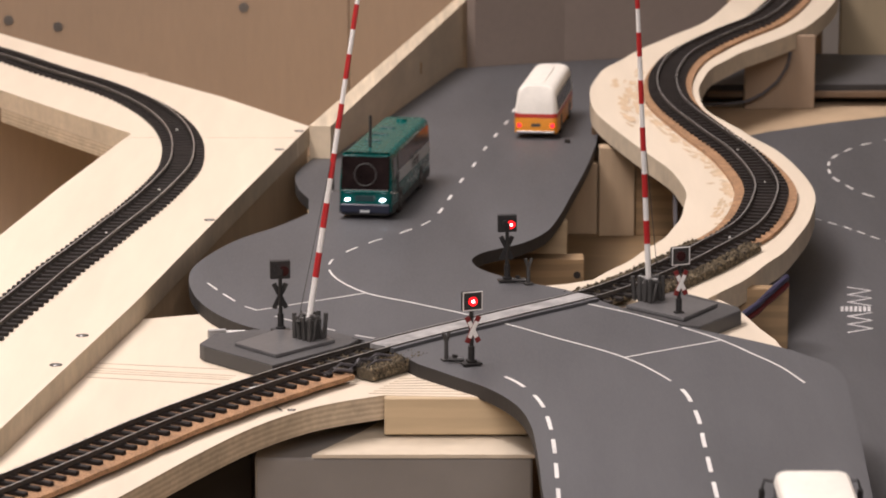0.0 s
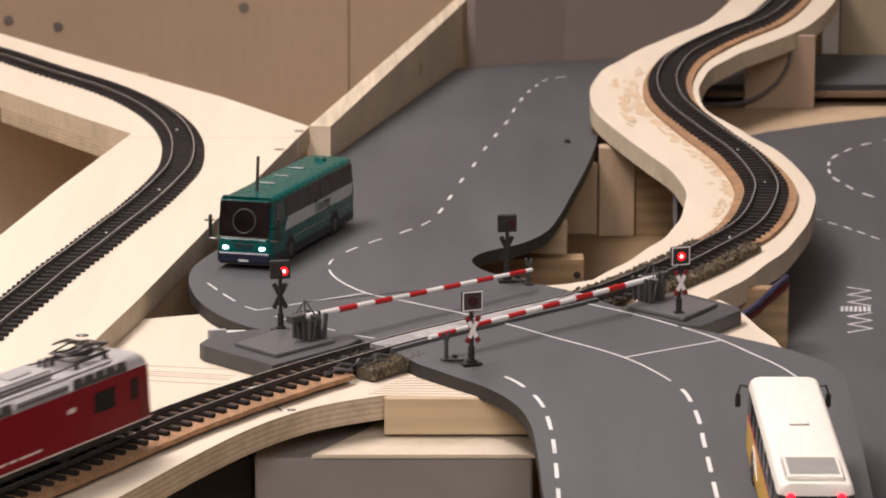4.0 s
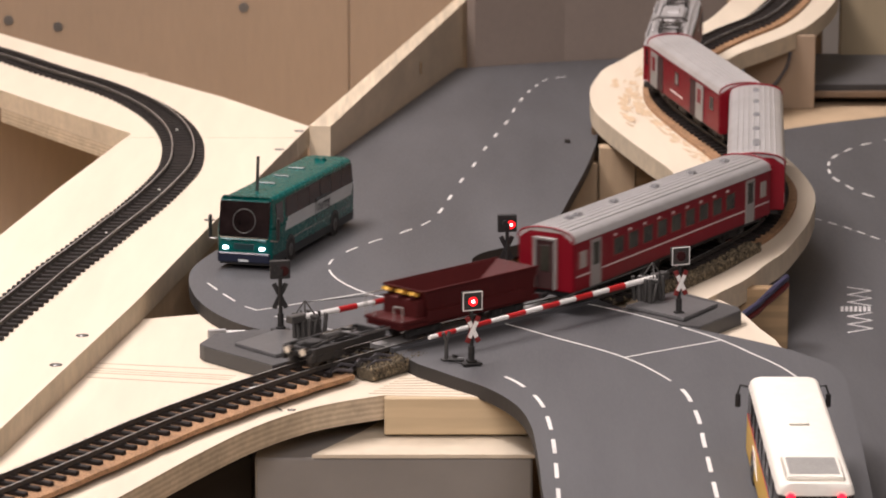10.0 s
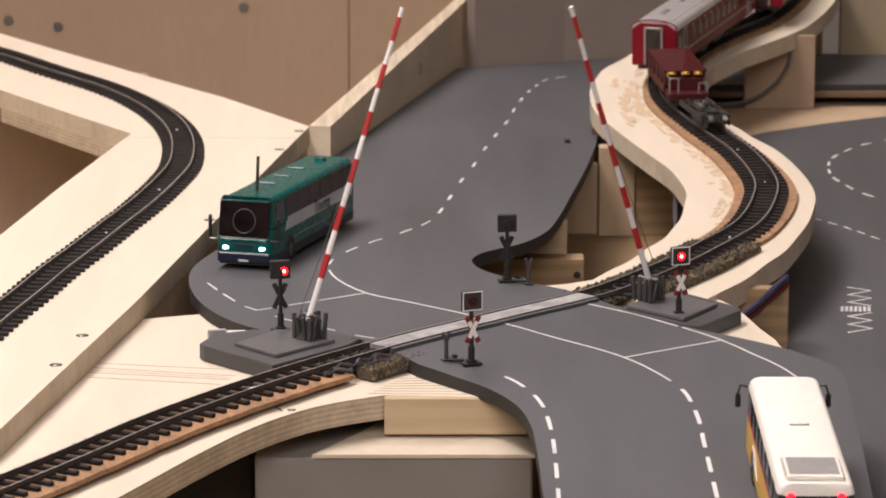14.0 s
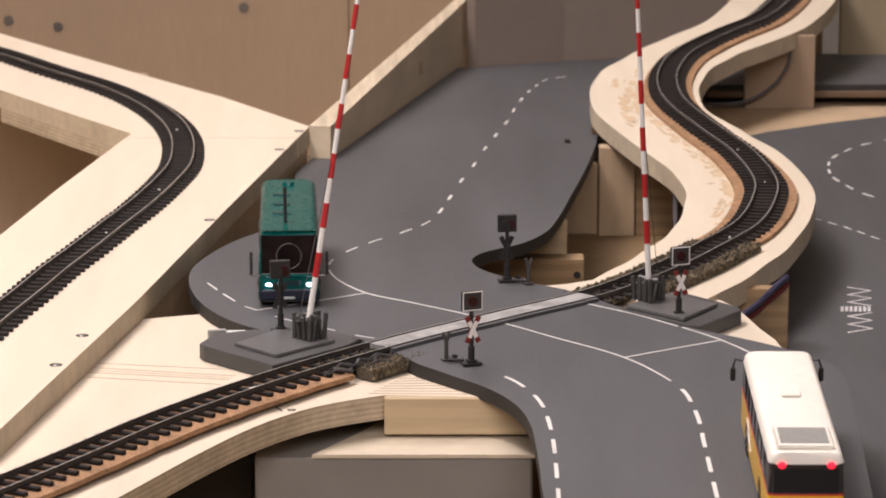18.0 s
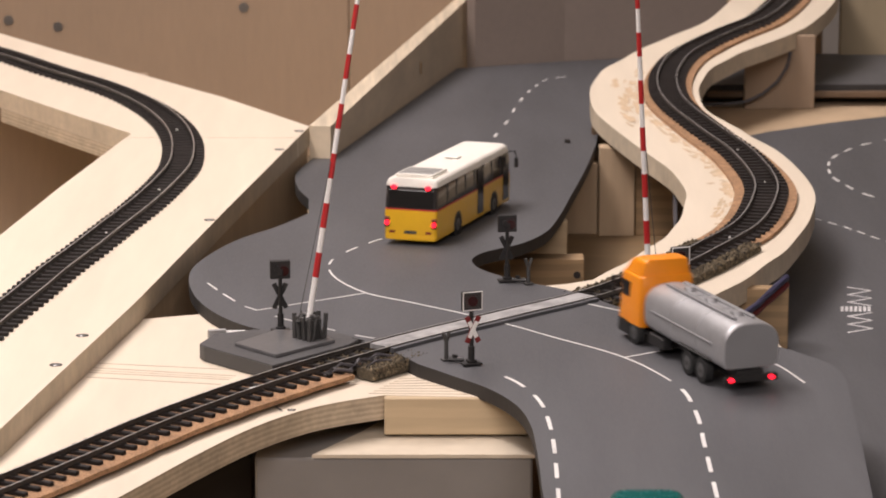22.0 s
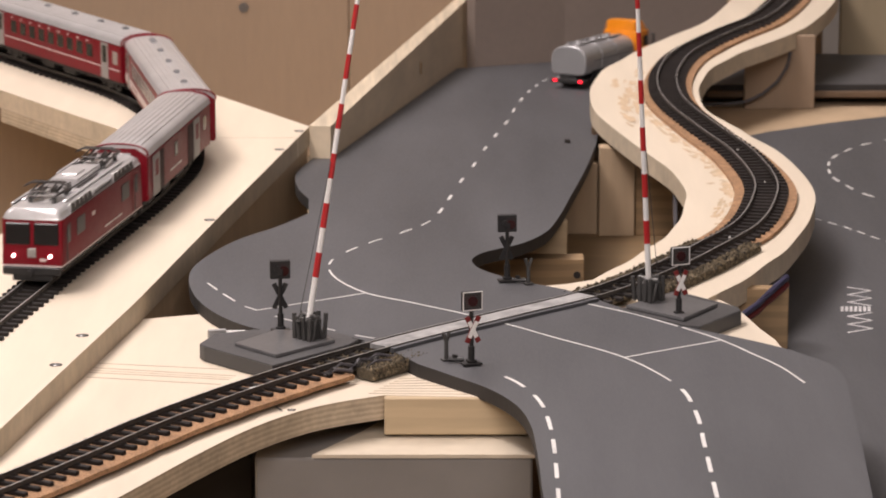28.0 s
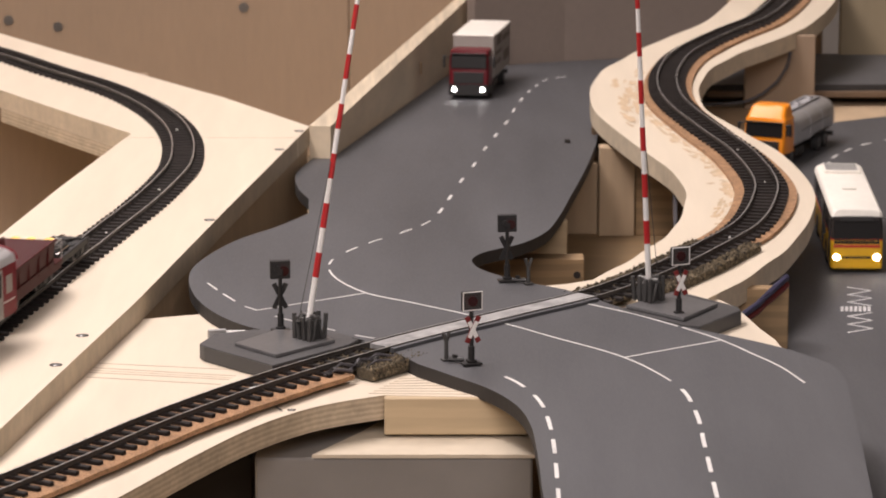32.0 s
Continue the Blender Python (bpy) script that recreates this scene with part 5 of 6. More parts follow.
def chassis(t, x0, x1, axles, rear_lights):
    part("chassis_frame", box(nb(), x0, x1, -6.5, 6.5, 5.2, 9.6, 0.4), M_CHASSIS, t)
    for x in axles:
        part("axle", rod(nb(), (x, -11, 5.7), (x, 11, 5.7), 0.9, 8), M_CHASSIS, t)
        for sgn in (1, -1):
            wheel(t, x, sgn * 12.2, 5.7, 3.8 if x < 20 else 3.2)
    part("rear_bar", box(nb(), x0 - 0.8, x0 + 0.8, -13, 13, 4.4, 7.4, 0.3), M_CHASSIS, t)
    for sgn in (1, -1):
        lamp(t, "tail_light", (x0 - 0.9, sgn * 9.8, 6.0), 1.05, M_TAIL, 0.7, wide=1.5)
        part("tool_locker", box(nb(), 8, 24, sgn * 10.5 - 2.6, sgn * 10.5 + 2.6, 4.0, 9.4, 0.6), M_CHASSIS, t)


TANK_Z = 20.6


def tank_section(c, s, w, h):
    """A round top over straight sides."""
    if s < 0:
        return w * math.copysign(abs(c) ** 0.2, c), TANK_Z - h * abs(s) ** 0.5
    return w * math.copysign(abs(c) ** 0.8, c), TANK_Z + h * s ** 0.85


def tanker():
    t = thing("tanker_truck", 0, 0, 0, "orange model lorry with a silver tank body", "truck")
    chassis(t, -55, 50, (38, -20, -34), True)
    truck_cab(t, 32, 55.5, 14.0, 9.0, 33.0, M_ORANGE, True)
    for sgn in (1, -1):
        lamp(t, "headlight", (56.3, sgn * 10.4, 6.6), 1.5, M_HEAD, 0.7, wide=1.2)
        part("mudguard", box(nb(), -43, -11, sgn * 12.2 - 2.2, sgn * 12.2 + 2.2, 11.6, 12.8, 0.5), M_CHASSIS, t)
        part("side_rail", box(nb(), -44, 18, sgn * 13.9 - 0.35, sgn * 13.9 + 0.45, 19.6, 20.6, 0.15), M_TANK_END, t)
    bm = nb()
    n = 36
    rows = [(-55.5, 0.93), (-54.7, 0.985), (-53, 1.0), (24, 1.0), (27, 0.98), (29, 0.90)]
    rings = []
    for x, k in rows:
        ring = []
        for i in range(n):
            a = 2 * math.pi * i / n
            c, s = math.cos(a), math.sin(a)
            y, z = tank_section(c, s, 13.9, 10.4)
            y, z = y * k, TANK_Z + (z - TANK_Z) * k
            ring.append(bm.verts.new((x, y, z)))
        rings.append(ring)
    for a, b in zip(rings, rings[1:]):
        for i in range(n):
            bm.faces.new((a[i], a[(i + 1) % n], b[(i + 1) % n], b[i]))
    bm.faces.new(rings[0]).material_index = 1
    bm.faces.new(rings[-1][::-1])
    bmesh.ops.recalc_face_normals(bm, faces=bm.faces[:])
    tank = part("tank", bm, [M_TANK, M_TANK_END], t, smooth=False)
    for p in tank.data.polygons:
        p.use_smooth = p.material_index == 0
    for x in (-40, -14, 8):
        part("tank_lid", rod(nb(), (x, 0, 30.6), (x, 0, 32.8), 3.2, 16, 2.6), M_TANK, tank)
    part("walkway", box(nb(), -48, 22, -5.4, -3.4, 30.7, 32.0, 0.2), M_TANK_END, tank)
    part("walkway", box(nb(), -48, 22, 3.4, 5.4, 30.7, 32.0, 0.2), M_TANK_END, tank)
    for x in (-28, -2):
        bm = nb()
        for i in range(n):
            a, c = 2 * math.pi * i / n, 2 * math.pi * (i + 1) / n
            q = [(x, *tank_section(math.cos(v), math.sin(v), 14.0, 10.5)) for v in (a, c)]
            rod(bm, q[0], q[1], 0.3, 5)
        part("tank_band", bm, M_TANK, tank)
    return t


def lorry():
    t = thing("box_lorry", 0, 0, 0, "maroon model lorry with a cream box body", "truck")
    chassis(t, -55, 50, (38, -26), True)
    truck_cab(t, 34, 56, 14.0, 9.0, 34.0, M_LORRY, False)
    for sgn in (1, -1):
        lamp(t, "headlight", (56.8, sgn * 9.8, 7.0), 1.6, M_HEAD, 0.7)
    body = part("box_body", box(nb(), -57, 31, -14.4, 14.4, 11.4, 41.5, 0.7), M_BOXWHITE, t)
    part("box_roof", box(nb(), -57.4, 31.4, -14.7, 14.7, 41.0, 42.4, 0.6), M_ROOFW, body)
    for sgn in (1, -1):
        for x0, x1, z0, z1 in ((-6, 16, 33, 40), (-10, 24, 27, 29), (-4, 24, 20, 23), (-52, -14, 33, 37), (-50, -20, 18, 25)):
            part("side_graphic", side_panel(x0, x1, z0, z1, 14.45, sgn), M_BOXMARK, body)
    return t


def van():
    t = thing("delivery_van", 0, 0, 0, "small pale grey model van with a flat roof", "van")
    L, W = 22.0, 12.4
    part("body", shell(-L, L, W, W, 3.6, 19, 0.6, 1.6), M_ROOFW, t, smooth=True)
    part("upper_body", shell(-L, L - 2, W, W - 1.0, 19, 32.4, 2.0, 1.8, front=5.0, rear=0.8, n=5, crown=0.4), M_ROOFW, t, smooth=True)
    part("windscreen", end_panel(L - 1.6, -W + 2, W - 2, 19.8, 29.5, -4.4, 0.5, 0.8), M_GLASS, t)
    part("rear_window", end_panel(-L + 0.3, -W + 2.5, W - 2.5, 20.5, 29, 0.6, 0.5, 0.8), M_GLASS, t)
    part("bumper", box(nb(), L - 1, L + 0.7, -W + 0.6, W - 0.6, 3.2, 7.4, 0.6), M_BLACKP, t)
    for sgn in (1, -1):
        part("side_window", side_panel(4, 14, 20, 28.5, W - 0.4, sgn, -0.8, 0.2, 0.5), M_GLASS, t)
        part("door_seam", side_panel(-4, -3.6, 5, 30, W + 0.02, sgn, -0.6, 0.1, 0.2), M_DKGREY, t)
        part("tail_light", box(nb(), -L - 0.2, -L + 0.3, sgn * 10.4 - 0.9, sgn * 10.4 + 0.9, 11, 17, 0.2), M_REDDARK, t)
        lamp(t, "headlight", (L + 0.1, sgn * 8.8, 11.0), 1.3, M_CHROME, 0.6)
        for x in (13, -13):
            wheel(t, x, sgn * (W - 1.6), 5.0)
    return t


GREEN, YELLOW, CREAM, TANKER, LORRY, VAN = green_coach(), yellow_bus(), cream_bus(), tanker(), lorry(), van()

# ---- the train ----
M_RED = shader("crimson_train_paint", (0.165, 0.005, 0.012), 0.4, grain=0.02, scale=300, stain=0.06, stain_scale=25, spec=0.2)
M_ROOFS = shader("silver_grey_roof", (0.55, 0.54, 0.54), 0.33, metal=0.5, grain=0.05, scale=300, stain=0.10, stain_scale=25)
M_DOORG = shader("grey_door", (0.30, 0.285, 0.27), 0.45, metal=0.2, stain=0.06, stain_scale=40)
M_WGLASS = shader("coach_window_glass", (0.045, 0.043, 0.034), 0.15, spec=0.35, stain=0.5, stain_scale=90)
M_WPALE = shader("pale_window_glass", (0.17, 0.165, 0.155), 0.2, spec=0.4, stain=0.5, stain_scale=90)
M_STRIPE = shader("pale_pink_stripe", (0.62, 0.52, 0.50), 0.45, stain=0.06, stain_scale=40)
M_INNER = shader("dark_interior", (0.035, 0.010, 0.010), 0.7)
M_PANTO = shader("pantograph_steel", (0.075, 0.068, 0.064), 0.36, metal=0.7)
M_HOPPER = shader("brown_red_hopper", (0.055, 0.007, 0.007), 0.6, spec=0.2, grain=0.06, scale=300, stain=0.12, stain_scale=30)
M_BRASS = shader("yellow_brass_lamp", (0.62, 0.36, 0.06), 0.35, metal=0.4)


def bogie(t, x, wheel_r=4.4, base=13.0, name="bogie"):
    b = box(nb(), x - base / 2 - 5, x + base / 2 + 5, -9.4, -7.6, 2.6, 7.0, 0.5)
    box(b, x - base / 2 - 5, x + base / 2 + 5, 7.6, 9.4, 2.6, 7.0, 0.5)
    box(b, x - 3, x + 3, -8, 8, 4, 9, 0.4)
    g = part(name, b, M_CHASSIS, t)
    for dx in (-base / 2, base / 2):
        w = nb()
        for y in (-5.6, 5.6):
            rod(w, (x + dx, y - 0.9, wheel_r), (x + dx, y + 0.9, wheel_r), wheel_r, 18)
        rod(w, (x + dx, -6, wheel_r), (x + dx, 6, wheel_r), 0.8, 8)
        part("wheelset", w, M_DKGREY, g)
    for y in (-9.6, 9.6):
        part("axle_box", box(nb(), x - base / 2 - 1.6, x - base / 2 + 1.6, y - 0.6, y + 0.6, 3.0, 6.4, 0.3), M_CHASSIS, g)
        part("axle_box", box(nb(), x + base / 2 - 1.6, x + base / 2 + 1.6, y - 0.6, y + 0.6, 3.0, 6.4, 0.3), M_CHASSIS, g)
    return g


def rail_car(name, label, half, category="railway coach"):
    """Body, ribbed roof, end walls, underframe and bogies of a bogie car."""
    t = thing(name, 0, 0, 0, label, category, "cars of the red train")
    W = 15.3
    part("body", box(nb(), -half, half, -W, W, 9.4, 34.2, 0.9, seg=2), M_RED, t)
    bm = nb()
    prof = [(-W - 0.25, 33.6)] + [(-W * math.cos(math.pi * k / 14), 33.9 + 6.3 * math.sin(math.pi * k / 14) ** 0.72) for k in range(15)] + [(W + 0.25, 33.6)]
    rings = []
    for x, sh in ((-half - 0.4, 0.94), (-half + 3, 1.0), (half - 3, 1.0), (half + 0.4, 0.94)):
        rings.append([bm.verts.new((x, y, 33.6 + (z - 33.6) * sh)) for y, z in prof])
    for a, b in zip(rings, rings[1:]):
        for k in range(len(prof) - 1):
            bm.faces.new((a[k], a[k + 1], b[k + 1], b[k]))
    for r in (rings[0], rings[-1][::-1]):
        bm.faces.new(r)
    bm.faces.new([rings[0][0], rings[1][0], rings[2][0], rings[3][0], rings[3][-1], rings[2][-1], rings[1][-1], rings[0][-1]])
    bmesh.ops.recalc_face_normals(bm, faces=bm.faces[:])
    roof = part("roof", bm, M_ROOFS, t, smooth=True)
    for y in (-10.2, -7.4, -4.5, -1.5, 1.5, 4.5, 7.4, 10.2):
        zz = 33.9 + 6.3 * (1 - (y / W) ** 2) ** 0.36
        b = nb()
        rod(b, (-half + 4, y, zz - 0.2), (half - 4, y, zz - 0.2), 0.6, 8)
        part("roof_rib", b, M_ROOFS, roof, smooth=True)
    for sgn in (1, -1):
        rim = nb()
        pr = [(p[0] * 1.005, p[1] + 0.12) for p in prof[1:-1]]
        for a, b in zip(pr, pr[1:]):
            rod(rim, (sgn * (half + 0.3), *a), (sgn * (half + 0.3), *b), 0.55, 5)
        part("end_rim", rim, M_RED, roof)
        part("end_wall", quad_panel([(sgn * (half + 0.45), -W + 0.4, 10), (sgn * (half + 0.45), W - 0.4, 10), (sgn * (half + 0.45), W - 0.4, 34), (sgn * (half + 0.45), 9, 38), (sgn * (half + 0.45), -9, 38), (sgn * (half + 0.45), -W + 0.4, 34)][::sgn], 0.6), M_RED, t)
        fr = nb()
        for y0, y1, z0, z1 in ((-6.4, -5.0, 10.5, 35.6), (5.0, 6.4, 10.5, 35.6), (-5.0, 5.0, 34.2, 35.6)):
            box(fr, sgn * (half + 1.2) - 0.9, sgn * (half + 1.2) + 0.9, y0, y1, z0, z1, 0.3)
        part("gangway_frame", fr, M_DOORG, t)
        part("gangway_door", box(nb(), sgn * (half + 0.9) - 0.3, sgn * (half + 0.9) + 0.3, -5.0, 5.0, 10.5, 34.2), M_INNER, t, "dark end doorway")
        part("door_pane", box(nb(), sgn * (half + 1.25) - 0.15, sgn * (half + 1.25) + 0.15, -2.6, 2.6, 19, 31.5, 0.1), M_WGLASS, t)
        part("coupler", rod(nb(), (sgn * half, 0, 7.5), (sgn * (half + 5.5), 0, 7.5), 1.3, 8), M_CHASSIS, t)
    part("underframe", box(nb(), -half + 3, half - 3, -12, 12, 6.6, 9.6, 0.4), M_CHASSIS, t)
    for x in (-18, 16):
        part("equipment_box", box(nb(), x - 9, x + 9, -10.5, 10.5, 2.8, 7, 0.6), M_CHASSIS, t)
    for sgn in (1, -1):
        bogie(t, sgn * (half - 30))
    return t, roof, W


def coach(name, label, pale):
    half = 103.5 if pale else 104.0
    t, roof, W = rail_car(name, label, half)
    for x in (-82, -74, -38, 4, 44, 80):
        part("roof_vent", box(nb(), x - 2.0, x + 2.0, -1.8, 1.8, 39.8, 42.0, 0.5, seg=2), M_TANK_END, roof)
    for sgn in (1, -1):
        for k in range(9):
            x0 = -66 + 14.8 * k
            fr = part("window", side_panel(x0, x0 + 10.6, 20.2, 29.6, W + 0.02, sgn, 0, 0.15, 0.36), M_DOORG if pale else M_REDDARK, t)
            part("pane", side_panel(x0 + 0.6, x0 + 10.0, 20.9, 29.0, W + 0.1, sgn, 0, 0.1, 0.4), M_WPALE if pale else M_WGLASS, fr)
        for x0 in (-88, 75):
            d = part("door", side_panel(x0, x0 + 10, 9.8, 32.6, W + 0.08, sgn, 0, 0.15, 0.5), M_DOORG, t)
            part("door_window", side_panel(x0 + 2, x0 + 8, 20, 31, W + 0.2, sgn, 0, 0.1, 0.5), M_WGLASS, d)
        part("small_window", side_panel(92, 98.5, 20.5, 28.8, W + 0.06, sgn, 0, 0.1), M_BOXWHITE if not pale else M_WPALE, t)
        part("small_window", side_panel(-98.5, -92, 20.5, 28.8, W + 0.06, sgn, 0, 0.1), M_BOXWHITE if not pale else M_WPALE, t)
        z0, z1 = (12.6, 17.0) if pale else (16.6, 17.3)
        for a, b in ((-half + 2.5, -89), (-76, 74), (86, half - 2)):
            part("side_stripe", side_panel(a, b, z0, z1, W + 0.03, sgn, 0, 0, 0.3), M_STRIPE, t)
        if pale:
            part("inscription_bar", side_panel(-62, -34, 14.3, 15.5, W + 0.14, sgn, 0, 0, 0.2), M_REDDARK, t)
            part("class_mark", side_panel(66, 70.5, 19.5, 29.5, W + 0.1, sgn, 0, 0.1, 0.3), M_STRIPE, t)
        else:
            for k in range(9):
                part("seat_marker", side_panel(-65 + 14.8 * k, -62.5 + 14.8 * k, 30.2, 31.4, W + 0.05, sgn, 0, 0, 0.2), M_STRIPE, t)
    return t


def baggage_car():
    half = 83.0
    t, roof, W = rail_car("baggage_car", "red model baggage car with open sliding doors", half, "railway coach")
    for sgn in (1, -1):
        for x0, off in ((-34, -15), (44, 13)):
            # Dark panel on the closed side stands for the unlit inside of the car.
            part("door_opening", side_panel(x0, x0 + 15, 10.4, 31.6, W + 0.03, sgn, 0, 0, 0.5), M_INNER, t, "dark panel drawn as the unlit inside of an open doorway")
            d = part("sliding_door", side_panel(x0 + off, x0 + off + 15, 10.2, 32.0, W + 0.5, sgn, 0, 0.15, 0.8), M_DOORG, t)
            part("door_panel", side_panel(x0 + off + 4, x0 + off + 11, 20.5, 29, W + 0.95, sgn, 0, 0.1, 0.3), M_RED, d)
        for x0 in (8, -70):
            part("window", side_panel(x0, x0 + 8, 21, 29, W + 0.06, sgn, 0, 0.2), M_WGLASS, t)
        for k, (x0, n) in enumerate(((-2, 9), (8.5, 3), (13, 14))):
            part("inscription_bar", side_panel(x0, x0 + n, 15.0, 16.1, W + 0.04, sgn, 0, 0, 0.3), M_STRIPE, t)
        part("inscription_bar", side_panel(9.5, 13.5, 22, 27.5, W + 0.2, sgn, 0, 0, 0.3), M_DOORG, t)
        part("door_rail", box(nb(), -60, 72, sgn * (W + 0.3) - 0.3, sgn * (W + 0.3) + 0.3, 32.2, 32.9), M_RED, t)
    return t


def pantograph(parent, x, d):
    """A folded diamond pantograph on its base frame; d is the side of its knee."""
    b = nb()
    for y in (-6.5, 6.5):
        box(b, x - 12, x + 12, y - 0.6, y + 0.6, 39.0, 40.0, 0.2)
    for k in (-11, 0, 11):
        box(b, x + k - 0.6, x + k + 0.6, -6.5, 6.5, 39.1, 39.9, 0.2)
    p = part("pantograph", b, M_PANTO, parent)
    for y in (-6, 6):
        for k in (-10, 10):
            part("insulator", rod(nb(), (x + k, y, 36.4), (x + k, y, 39.2), 1.2, 8, 0.8), M_DKGREY, p)
        for e in (d, -d):
            part("lower_arm", rod(nb(), (x - e * 3, y * 0.85, 40.4), (x + e * 13, y * 0.8, 42.2), 0.5, 6), M_PANTO, p)
            part("upper_arm", rod(nb(), (x + e * 13, y * 0.8, 42.2), (x - e * 1.5, y * 0.7, 44.2), 0.42, 6), M_PANTO, p)
    for e in (-1, 1):
        part("knee_bar", rod(nb(), (x + e * 13, -5.2, 42.2), (x + e * 13, 5.2, 42.2), 0.4, 6), M_PANTO, p)
    part("spring", rod(nb(), (x - 8, 2, 40.6), (x + 5, 2, 40.6), 1.0, 8), M_STEEL, p)
    part("piston", rod(nb(), (x - 4, -2.5, 40.6), (x + 7, -2.5, 40.6), 0.9, 8), M_PANTO, p)
    for k in (-1.8, 1.8):
        part("contact_strip", tube(nb(), [(x + k, -11.5, 42.6), (x + k, -7.5, 44.6), (x + k, 7.5, 44.6), (x + k, 11.5, 42.6)], 0.5), M_PANTO, p)


def locomotive():
    t = thing("electric_locomotive", 0, 0, 0, "red model electric locomotive with silver roof and pantographs", "locomotive", "cars of the red train")
    half, W = 74.5, 15.2
    part("body", shell(-half, half, W, W, 8.6, 31.8, 0.8, 1.4, front=1.8, rear=1.8), M_RED, t, smooth=True)
    part("roof", shell(-half + 1.2, half - 1.2, W + 0.05, W - 0.8, 31.4, 36.0, 3.4, 2.2, front=3.0, rear=3.0, crown=0.8), M_ROOFS, t, smooth=True)
    part("underframe", box(nb(), -half + 1, half - 1, -13, 13, 5.0, 8.8, 0.6), M_CHASSIS, t)
    for sgn in (1, -1):
        part("bottom_line", side_panel(-half + 1, half - 1, 8.8, 9.4, W + 0.05, sgn), M_STRIPE, t)
        for x0 in (-48, 34):
            part("side_window", side_panel(x0, x0 + 14.5, 19.0, 27.6, W + 0.04, sgn, 0, 0.3), M_BLACKGLOSS, t)
        for x0 in (-65, 59.5):
            part("cab_side_window", side_panel(x0, x0 + 5.0, 18.6, 28, W + 0.04, sgn, 0, 0.3), M_BLACKGLOSS, t)
            part("handrail", rod(nb(), (x0 + 8.0, sgn * (W + 0.7), 10), (x0 + 8.0, sgn * (W + 0.7), 27), 0.28, 6), M_DKGREY, t)
            part("door_groove", side_panel(x0 + 9.6, x0 + 10.1, 9.6, 31, W + 0.02, sgn), M_REDDARK, t)
        for x0, n in ((-33, 8), (-23, 5), (-16, 14)):
            part("inscription_bar", side_panel(x0, x0 + n, 12.6, 13.5, W + 0.04, sgn), M_STRIPE, t)
        part("number_bar", side_panel(16, 21, 23.2, 25.2, W + 0.04, sgn), M_STRIPE, t)
        for x0, x1, cells in ((-57, -20, 5), (-17, 17, 9), (20, 57, 5)):
            z0, z1 = (33.2, 35.0) if cells == 9 else (32.2, 36.2)
            gr = part("roof_grille", quad_panel([(x0, sgn * (W - 0.2), z0), (x1, sgn * (W - 0.2), z0), (x1, sgn * (W - 1.1), z1), (x0, sgn * (W - 1.1), z1)][::sgn], 0.5), M_DKGREY, t)
            for k in range(cells + 1):
                x = x0 + (x1 - x0) * k / cells
                part("grille_rib", side_panel(x - 0.4, x + 0.4, z0, z1, W - 0.5, sgn, 0, 0.1, 1.0), M_ROOFS, gr)
            part("grille_sill", side_panel(x0, x1, z1 - 0.3, z1 + 0.4, W - 1.0, sgn, 0, 0.1, 1.0), M_ROOFS, gr)
        part("roof_walk", box(nb(), -52, 52, sgn * 10.4 - 1.2, sgn * 10.4 + 1.2, 36.4, 37.2, 0.3), M_ROOFS, t)
        for end in (1, -1):
            w0, w1 = (0.9, 13.4) if sgn > 0 else (-13.4, -0.9)
            part("cab_window", end_panel(end * (half - 0.5), w0, w1, 19.2, 29.8, -end * 0.9, 0.5, 0.9), M_BLACKGLOSS, t)
            lamp(t, "headlight", (end * (half + 0.0), sgn * 9.2, 13.8), 0.75, M_HEAD if end > 0 else M_LENS_OFF, 0.7)
    for end in (1, -1):
        part("buffer_beam", box(nb(), end * half - 1.4, end * half + 1.4, -14.6, 14.6, 4.4, 8.6, 0.6), M_CHASSIS, t)
        part("front_line", box(nb(), end * half - 0.3, end * half + 0.35, -15, 15, 8.5, 9.3), M_STRIPE, t)
        part("crest", end_panel(end * (half + 0.1), -2.2, 2.2, 13.0, 17.6, 0, 0.5, 0.5), M_DOORG, t, "small grey crest plate")
        part("number_bar", end_panel(end * (half + 0.1), 4.0, 7.4, 11.2, 12.6, 0, 0.1, 0.4), M_STRIPE, t)
        part("coupler", rod(nb(), (end * half, 0, 6), (end * (half + 4.5), 0, 6), 1.6, 8), M_CHASSIS, t)
        part("snow_plough", box(nb(), end * (half - 1) - 1, end * (half - 1) + 1, -10, 10, 1.4, 4.6, 0.3), M_CHASSIS, t)
        bogie(t, end * 38, 5.2, 26)
    part("roof_box", box(nb(), -20, 18, -7.5, 7.5, 36.6, 40.6, 0.9, seg=2), M_ROOFS, t)
    part("roof_box", box(nb(), -29, -21, -5.5, 5.5, 36.6, 39.4, 0.6), M_ROOFS, t)
    part("roof_hatch", box(nb(), -6, 8, -4, 4, 40.4, 41.4, 0.4), M_ROOFS, t)
    for y in (-8.6, 8.6):
        part("roof_cable", tube(nb(), [(-56, y * 0.5, 38.0), (-24, y, 39.2), (20, y, 39.2), (56, y * 0.5, 38.0)], 0.4), M_DKGREY, t)
    for x in (-30, -33, 26, 30):
        part("roof_insulator", rod(nb(), (x, 5.5, 36.6), (x, 5.5, 41.0), 0.9, 8, 0.6), M_DKGREY, t)
    pantograph(t, 45, 1)
    pantograph(t, -45, -1)
    return t


